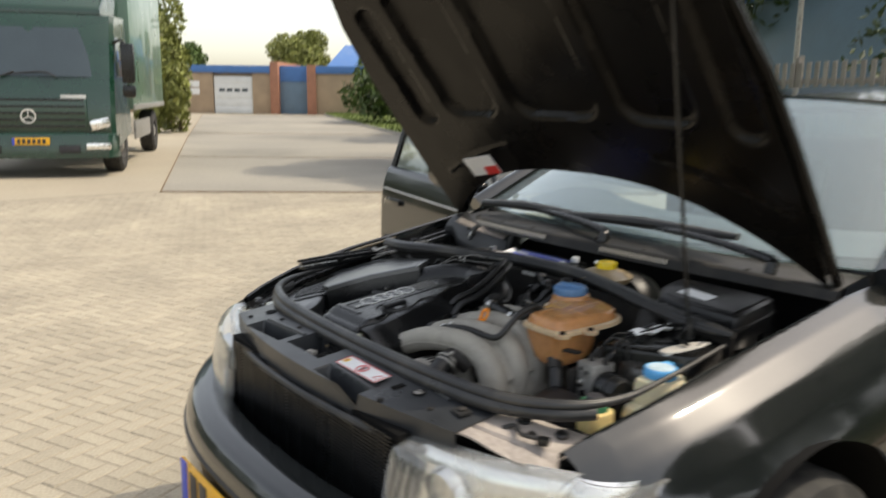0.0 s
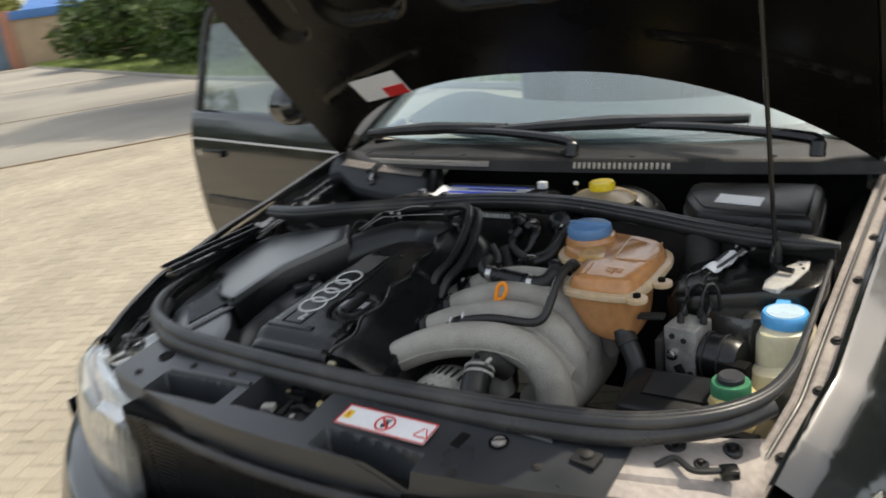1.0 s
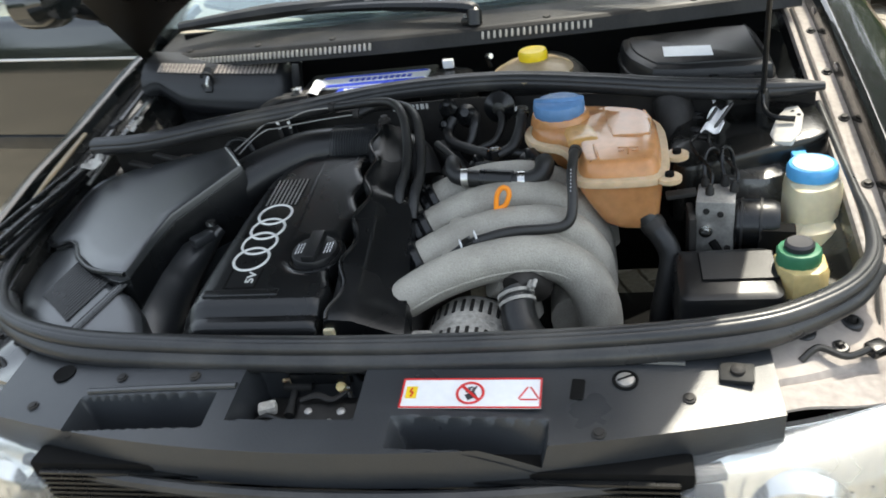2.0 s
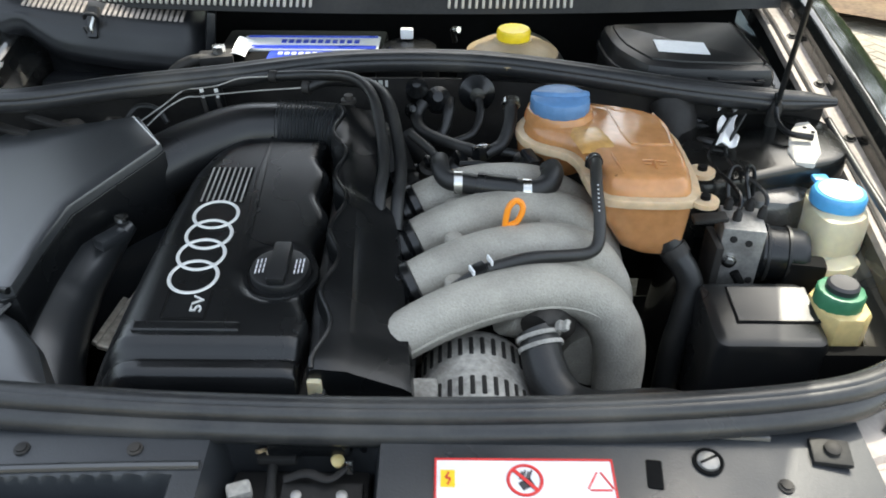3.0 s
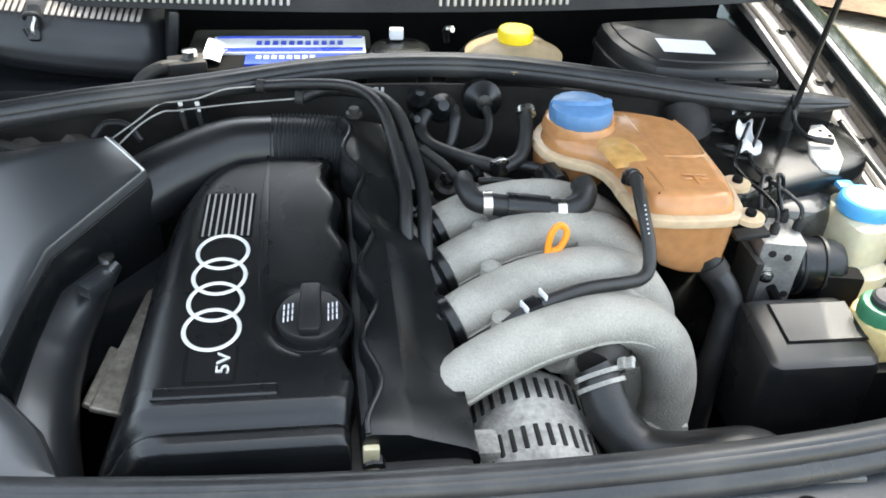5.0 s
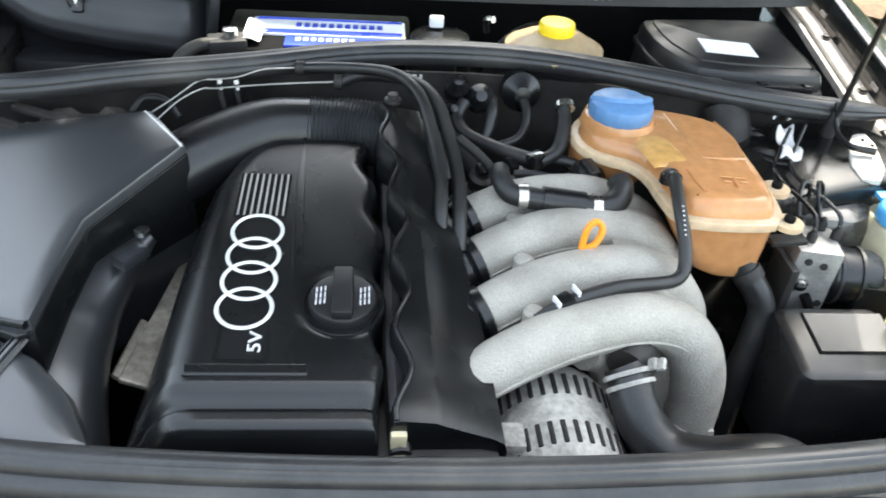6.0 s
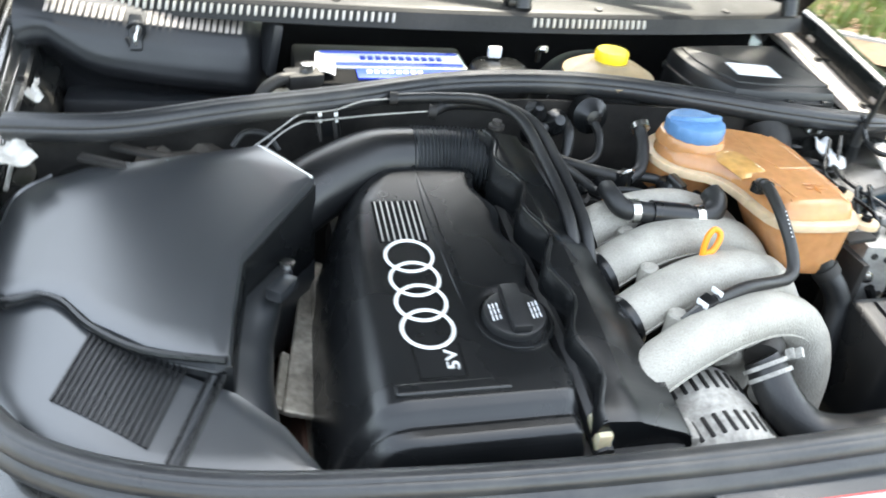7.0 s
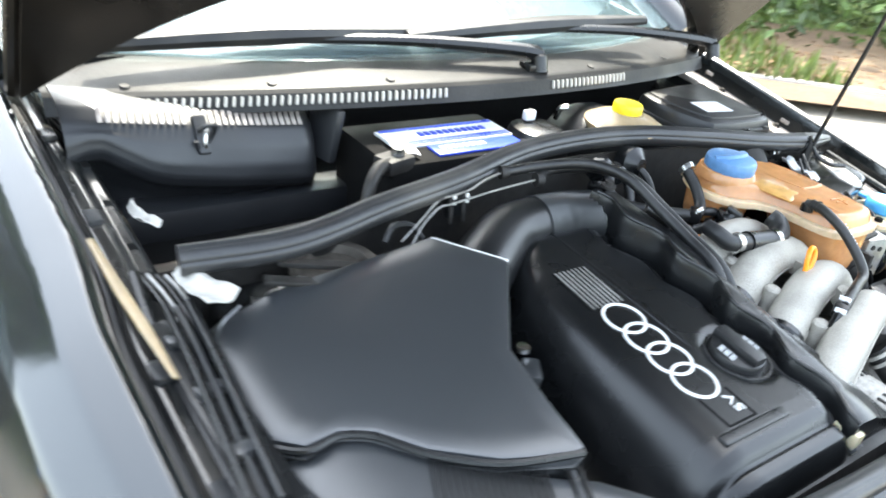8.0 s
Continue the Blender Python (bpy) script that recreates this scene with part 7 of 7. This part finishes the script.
def shrub(name, blobs, count, size, seed, mat, label):
    e = thing(name, label, "shrub")
    b0 = blobs[0][0]
    part("stem", tube([(b0[0], b0[1], 0.0), (b0[0] + 0.1, b0[1], 0.6), (b0[0], b0[1] + 0.1, 1.2)], [0.08, 0.05, 0.03], 8), BARK, e)
    v, f = leaf_cloud(blobs, count, size, seed)
    o = stuff_mesh("foliage", v, f, mat, e, kind="")
    return e


def tree(x, y, h, r, seed, mat, label, count=8500, size=0.19):
    """A tapered trunk with limbs and a crown of clumped leaves."""
    e = thing("tree", label, "tree")
    rr = random.Random(seed)
    bm = tube([(x, y, 0), (x + 0.05, y, h * 0.25), (x - 0.05, y + 0.05, h * 0.55), (x, y, h * 0.85)], [h * 0.03, h * 0.022, h * 0.014, 0.02], 10)
    for k in range(7):
        a, z0 = rr.uniform(0, 6.28), h * rr.uniform(0.3, 0.6)
        d = r * rr.uniform(0.5, 0.85)
        tube([(x, y, z0), (x + d * 0.5 * math.cos(a), y + d * 0.5 * math.sin(a), z0 + h * 0.12), (x + d * math.cos(a), y + d * math.sin(a), z0 + h * 0.24)], [h * 0.012, h * 0.008, 0.015], 7, bm=bm)
    part("trunk", bm, BARK, e)
    v, f = leaf_cloud(clumps(seed, (x, y, h * 0.66), (r, r, h * 0.32), 26, 0.36), count, size, seed)
    stuff_mesh("crown", v, f, mat, e, kind="")
    return e


# dark bushes and conifer at the road's far corner
shrub("bush", clumps(21, (-27, 20.0, 1.6), (3.6, 2.8, 2.0), 16), 7500, 0.16, 21, LEAF, "dense dark green bush beside the road")
shrub("bush", clumps(22, (-20, 17.5, 1.0), (2.8, 2.2, 1.3), 12), 5000, 0.14, 22, LEAF, "green bush on the grassy verge")
shrub("bush", clumps(23, (-33, 24.5, 1.8), (1.0, 1.0, 2.2), 10), 3500, 0.14, 23, LEAF_DARK, "narrow dark conifer by the garages")
for k in range(6):
    x, y = -24.5 - 2.9 * k, 8.6 + 0.75 * k - 0.6
    shrub("tall_bush", clumps(30 + k, (x, y, 2.3), (1.0, 0.9, 2.4), 14, 0.4), 3600, 0.13, 30 + k, LEAF_PALE if k % 2 == 0 else LEAF, "tall pale spring bush beside the truck")
for i, (x, y, h, r, mt, lb) in enumerate(((-66, 23, 5.6, 2.6, LEAF, "round green tree behind the garages"), (-66, 35, 7.4, 2.8, LEAF_PALE, "pale budding tree behind the garages"), (-62, 41, 6.6, 2.8, LEAF_PALE, "pale budding tree behind the garages"),
                                          (-46, 44, 8.5, 4, LEAF, "green tree behind the garages"), (-14, 26, 9, 4.5, LEAF_DARK, "large dark green tree behind the fence"), (-3, 23, 9, 4.5, LEAF_DARK, "large dark green tree behind the fence"),
                                          (8, 19, 13, 5.0, LEAF, "large green tree behind the fence"), (16, 10, 13, 5.0, LEAF, "large green tree beside the yard"), (8.6, 10.2, 11.5, 4.0, LEAF_DARK, "dark green tree behind the ivy"), (11.5, 5.0, 11.0, 4.0, LEAF_DARK, "dark green tree behind the ivy"), (-7.4, 10.6, 8.4, 3.0, LEAF, "green tree on the verge"), (-15.5, 17.5, 8.5, 3.6, LEAF_DARK, "dark green tree on the verge"), (-26, 34, 8, 4, LEAF_DARK, "dark green tree behind the verge"))):
    tree(x, y, h, r, 50 + i, mt, lb)

# fence and pole behind the verge
fence = thing("fence", "weathered grey wooden slat fence behind the verge", "fence")
board = post = None
FA, FB = Vector((-13.5, 15.2)), Vector((2.0, 8.6))
fl = (FB - FA).length
fdir = math.degrees(math.atan2(FB.y - FA.y, FB.x - FA.x))
for k in range(int(fl / 0.19)):
    q = FA.lerp(FB, k * 0.19 / fl)
    mm = pose(q.x, q.y, 1.0, 0, 0, fdir)
    if board is None:
        board = part("slat", rbox((0, 0, 0), (0.095, 0.022, 1.8), 0.005, seg=1), FENCE, fence, at=mm)
    else:
        twin(board, mm, fence)
for z in (0.5, 1.6):
    a, b = FA, FB
    part("rail", rbox(((a.x + b.x) / 2, (a.y + b.y) / 2 + 0.04, z), (fl, 0.04, 0.09), 0.005, (0, 0, fdir)), FENCE, fence)
for k in range(int(fl / 2.2) + 1):
    q = FA.lerp(FB, min(1, k * 2.2 / fl))
    mm = pose(q.x + 0.03, q.y + 0.08, 1.0, 0, 0, fdir)
    if post is None:
        post = part("post", rbox((0, 0, 0), (0.10, 0.10, 2.0), 0.008, seg=1), FENCE, fence, at=mm)
    else:
        twin(post, mm, fence)
pole = thing("pole", "pale grey metal pole behind the fence", "pole")
part("shaft", lathe([(0.06, 0), (0.055, 3.0), (0.045, 6.0), (0.01, 6.05)], pose(-7.4, 15.4, 0), 12), ALU, pole)
part("base_plate", rbox((-7.4, 15.4, 0.07), (0.25, 0.25, 0.02), 0.004), ALU, pole)
shed = thing("shed", "blue painted metal shed behind the fence and trees", "shed")
part("wall", rbox((-9.5, 24.0, 2.2), (7.0, 4.0, 4.4), 0.02, (0, 0, -24)), BLUEGREY, shed)
part("roof", rbox((-9.5, 24.0, 4.5), (7.4, 4.4, 0.2), 0.03, (0, 0, -24)), BLUEPAINT, shed)

# ---- garages across the far end ----
GM = pose(-48.2, 16.6, 0, 0, 0, math.degrees(math.atan2(7.0, 6.0)))
gar = thing("garage_block", "low tan brick garage block with blue fascia and a white door", "garage", GM)


def gbox(name, x0, x1, y0, y1, z0, z1, mat, parent, label="", bevel=0.01):
    return part(name, rbox(((x0 + x1) / 2, (y0 + y1) / 2, (z0 + z1) / 2), (x1 - x0, y1 - y0, z1 - z0), bevel), mat, parent, label)


wall = gbox("wall", -6.0, 2.25, 0.0, 6.0, 0, 2.5, BRICKWALL, gar)
gbox("wall", 4.75, 5.9, 0.0, 6.0, 0, 2.5, BRICKWALL, gar)
gbox("wall", 8.6, 16.0, 0.0, 6.0, 0, 2.5, BRICKWALL, gar)
gbox("wall", 2.25, 4.75, 0.3, 6.0, 2.3, 2.5, BRICKWALL, gar)
gbox("fascia", -6.2, 6.0, -0.12, 6.0, 2.5, 2.95, BLUEPAINT, gar, "blue painted fascia")
gbox("fascia", 8.4, 16.2, -0.12, 6.0, 2.5, 2.95, BLUEPAINT, gar, "blue painted fascia")
gbox("pier", 5.9, 6.4, -0.15, 6.0, 0, 3.2, REDBRICK, gar, "red brick pier")
gbox("pier", 8.2, 8.75, -0.15, 6.0, 0, 3.0, REDBRICK, gar, "red brick pier")
gd = gbox("garage_door", 2.3, 4.7, 0.08, 0.14, 0, 2.3, WHITEDOOR, gar, "white sectional garage door with small windows")
for k in range(5):
    gbox("panel_rib", 2.32, 4.68, 0.06, 0.079, 0.05 + k * 0.45, 0.44 + k * 0.45, WHITEDOOR, gd)
for k in range(4):
    gbox("door_window", 2.62 + k * 0.48, 2.98 + k * 0.48, 0.045, 0.059, 1.36, 1.54, TRUCKGLASS, gd)
gbox("blue_gate", 6.42, 8.18, 0.25, 0.32, 0, 2.0, BLUEGREY, gar, "blue-grey metal gate")
gbox("upper_panel", 6.42, 8.18, 0.2, 0.28, 2.0, 2.95, BLUEPAINT, gar)
for k in range(2):
    gbox("sign_board", 0.7, 1.4, -0.05, -0.01, 1.15 + 0.45 * k, 1.53 + 0.45 * k, SIGN, gar, "white sign board")
gbox("bin_wall", -0.6, -0.05, -0.4, -0.02, 0, 1.1, BLUEPAINT, gar, "blue bin against the wall")
part("back_roof", prism([(9.0, 2.0), (18.0, 2.0), (18.0, 9.0), (9.0, 9.0)], lambda x, y: 3.0 + 0.25 * (y - 2), 2.9, 0.02), BLUEPAINT, gar, "blue pitched roof behind")

# ---- parked truck ----
TM = pose(-12.0, 1.70, 0, 0, 0, 66.2)
truck = thing("truck", "dark green box truck with a yellow plate, parked on the yard", "truck", TM)
cab_prof = [(0.0, 0.42), (-0.06, 0.62), (-0.05, 0.95), (0.0, 1.32), (0.06, 1.50), (0.30, 2.30), (0.42, 2.48), (1.65, 2.52), (1.7, 0.62)]
bm = bmesh.new()
rings = []
for x, e in ((-1.2, 0.10), (-1.14, 0.03), (-0.9, 0.0), (0.0, -0.02), (0.9, 0.0), (1.14, 0.03), (1.2, 0.10)):
    rings.append([Vector((x, y + (e if y < 1 else 0), z)) for y, z in cab_prof])
skin(bm, rings)
cab = part("cab", bm, CABGREEN, truck, "dark green truck cab", 30)
part("cab_windscreen", sheet(lambda u, v: Vector((1.03 * u, 0.045 + 0.24 * v + 0.06 * abs(u) ** 4 - 0.012, 1.53 + 0.74 * v)), lin(-1, 1, 12), lin(0, 1, 6), 0.01), TRUCKGLASS, cab)
part("bumper", prism([(-1.2, 0.02), (-1.1, -0.14), (-0.6, -0.2), (0.6, -0.2), (1.1, -0.14), (1.2, 0.02), (1.2, 0.3), (-1.2, 0.3)], 0.68, 0.30, 0.04), CABGREEN, cab)
part("grille", rbox((0, -0.052, 0.95), (1.62, 0.05, 0.5), 0.02), CABGREEN, cab)
for k in range(5):
    part("grille_bar", rbox((0, -0.068, 0.78 + 0.10 * k), (1.55, 0.03, 0.035), 0.01), SATIN, cab)
part("emblem_ring", ring_flat(pose(-0.02, -0.09, 0.93, 90, 0, 0), (0, 0), 0.10, 0.025, 0.01), CHROME, cab)
bm = bmesh.new()
for a in (90, 210, 330):
    flat(pose(-0.02, -0.09, 0.93, 90, 0, 0), 0.05 * math.cos(radians(a)), 0.05 * math.sin(radians(a)), 0.10, 0.016, 0.01, 0, a, bm)
part("emblem_spokes", bm, CHROME, cab)
part("brand_plate", rbox((0.62, -0.04, 1.22), (0.36, 0.012, 0.07), 0.004), CHROME, cab)
for s in (-1, 1):
    hl = part("truck_headlight", rbox((s * 0.98, -0.05, 0.82), (0.30, 0.10, 0.17), 0.05, (0, s * -12, s * 14)), REFLECTOR, cab, "bright headlight")
    part("fog_lamp", rbox((s * 0.96, -0.16, 0.48), (0.36, 0.06, 0.10), 0.02, (0, 0, s * 12)), REFLECTOR, cab)
    part("air_slot", rbox((s * 0.55, -0.205, 0.44), (0.30, 0.02, 0.12), 0.02), INK, cab)
    mr = part("truck_mirror", rbox((s * 1.40, 0.25, 1.75), (0.20, 0.14, 0.62), 0.05), SATIN, cab, "black truck mirror")
    part("lower_mirror", rbox((s * 1.40, 0.25, 1.32), (0.20, 0.14, 0.2), 0.05), SATIN, mr)
    part("mirror_arm", tube([(s * 1.15, 0.35, 2.05), (s * 1.3, 0.3, 2.1), (s * 1.4, 0.27, 2.0)], 0.025, 8), SATIN, mr)
    part("side_window", rbox((s * 1.2, 0.75, 1.85), (0.02, 0.75, 0.62), 0.008), TRUCKGLASS, cab)
    part("step", rbox((s * 1.12, 0.35, 0.42), (0.16, 0.5, 0.12), 0.02), SATIN, cab)
pl = part("truck_plate", rbox((0.02, -0.213, 0.56), (0.52, 0.012, 0.11), 0.003), PLATE, cab, "yellow number plate with a blue band")
part("band", rbox((-0.222, -0.2205, 0.56), (0.036, 0.003, 0.106), 0), ROYAL, pl)
for k in range(6):
    part("bar", rbox((-0.15 + k * 0.07, -0.2205, 0.56), (0.045, 0.003, 0.07), 0), INK, pl)
for s in (-1, 1):
    part("truck_wiper", tube([(s * 0.4, 0.0, 1.52), (s * 0.2, 0.03, 1.6), (s * 0.0 - 0.3, 0.05, 1.56)], 0.012, 6), INK, cab)
part("air_deflector", prism([(-1.0, 0.5), (1.0, 0.5), (1.1, 1.6), (-1.1, 1.6)], lambda x, y: 2.6 + 0.75 * (y - 0.5), 2.5, 0.05), CABGREEN, truck)
bodyb = part("cargo_box", rbox((0, 4.4, 2.35), (2.5, 5.2, 2.7), 0.03), BOXGREEN, truck, "pale green cargo box")
for s in (-1, 1):
    part("box_rail", rbox((s * 1.25, 4.4, 1.04), (0.03, 5.2, 0.10), 0.01), ALU, bodyb)
    part("side_guard", rbox((s * 1.18, 3.4, 0.62), (0.04, 2.2, 0.34), 0.01), ALU, truck, "bare metal side guard")
    for y, r in ((0.95, 0.46), (5.7, 0.46)):
        w = part("truck_wheel", lathe([(0.24, -0.14), (r - 0.05, -0.15), (r, -0.11), (r, 0.11), (r - 0.05, 0.15), (0.24, 0.14), (0.2, 0.06), (0.02, 0.05)], pose(s * 1.02, y, r, 0, 90 * s, 0), 32), TYRE, truck, "black truck wheel")
        part("hub", lathe([(0.16, 0.05), (0.15, 0.10), (0.08, 0.14), (0.01, 0.14)], pose(s * 1.02, y, r, 0, 90 * s, 0), 20), ALU, w)
part("chassis", rbox((0, 3.6, 0.80), (0.9, 7.0, 0.3), 0.02), DARK, truck)

# ---- brick paving, laid in herringbone ----
BW = 0.072
c0, s0 = math.cos(radians(24)), math.sin(radians(24))
bed = random.Random(3)
hmesh, verts, faces, count = None, [], [], 0
EDGE_LINE = [(Vector(a), Vector(b)) for a, b in zip(EDGE, EDGE[1:])]


def paver_mesh(lx, ly):
    bm = bmesh.new()
    skin(bm, [[Vector((x * (lx / 2 - d), y * (ly / 2 - d), z)) for x, y in ((-1, -1), (1, -1), (1, 1), (-1, 1))] for d, z in ((0.0, -0.02), (0.0, -0.004), (0.004, 0.0))])
    bmesh.ops.recalc_face_normals(bm, faces=bm.faces)
    me = bpy.data.meshes.new("brick")
    bm.to_mesh(me)
    bm.free()
    me.materials.append(PAVER)
    return me


brick_data = paver_mesh(2 * BW - 0.005, BW - 0.005)
for i in range(-215, 215):
    for j in range(-215, 215):
        d = (i - j) % 4
        if d == 0:
            cx, cy, ang = (i + 1) * BW, (j + 0.5) * BW, 0
        elif d == 2:
            cx, cy, ang = (i + 0.5) * BW, j * BW, 90
        else:
            continue
        x, y = c0 * cx - s0 * cy - 2.6, s0 * cx + c0 * cy + 1.0
        if not (BX0 < x < BX1 and BY0 < y < BY1):
            continue
        if any((b - a).x * (y - a.y) - (b - a).y * (x - a.x) > -0.08 * (b - a).length for a, b in EDGE_LINE if min(a.x, b.x) <= x <= max(a.x, b.x)):
            continue
        tilt = (bed.uniform(-0.7, 0.7), bed.uniform(-0.7, 0.7))
        mm = pose(x, y, bed.uniform(-0.0015, 0.0015), tilt[0], tilt[1], 24 + ang + bed.uniform(-0.6, 0.6))
        if -2.6 < x < -1.1 and -0.6 < y < 1.4 and count < 298:
            o = new("brick", brick_data)
            o.parent, o.matrix_basis = pave, mm
            count += 1
        else:
            k = len(verts)
            for d_, z in ((0.0, -0.012), (0.0, -0.004), (0.004, 0.0)):
                for sx, sy in ((-1, -1), (1, -1), (1, 1), (-1, 1)):
                    verts.append(tuple(mm @ Vector((sx * (BW - 0.0025 - d_), sy * (BW / 2 - 0.0025 - d_), z))))
            for a in (0, 4):
                for e in range(4):
                    faces.append((k + a + e, k + a + (e + 1) % 4, k + a + 4 + (e + 1) % 4, k + a + 4 + e))
            faces.append((k + 8, k + 9, k + 10, k + 11))
stuff_mesh("brick_field", verts, faces, PAVER, pave)
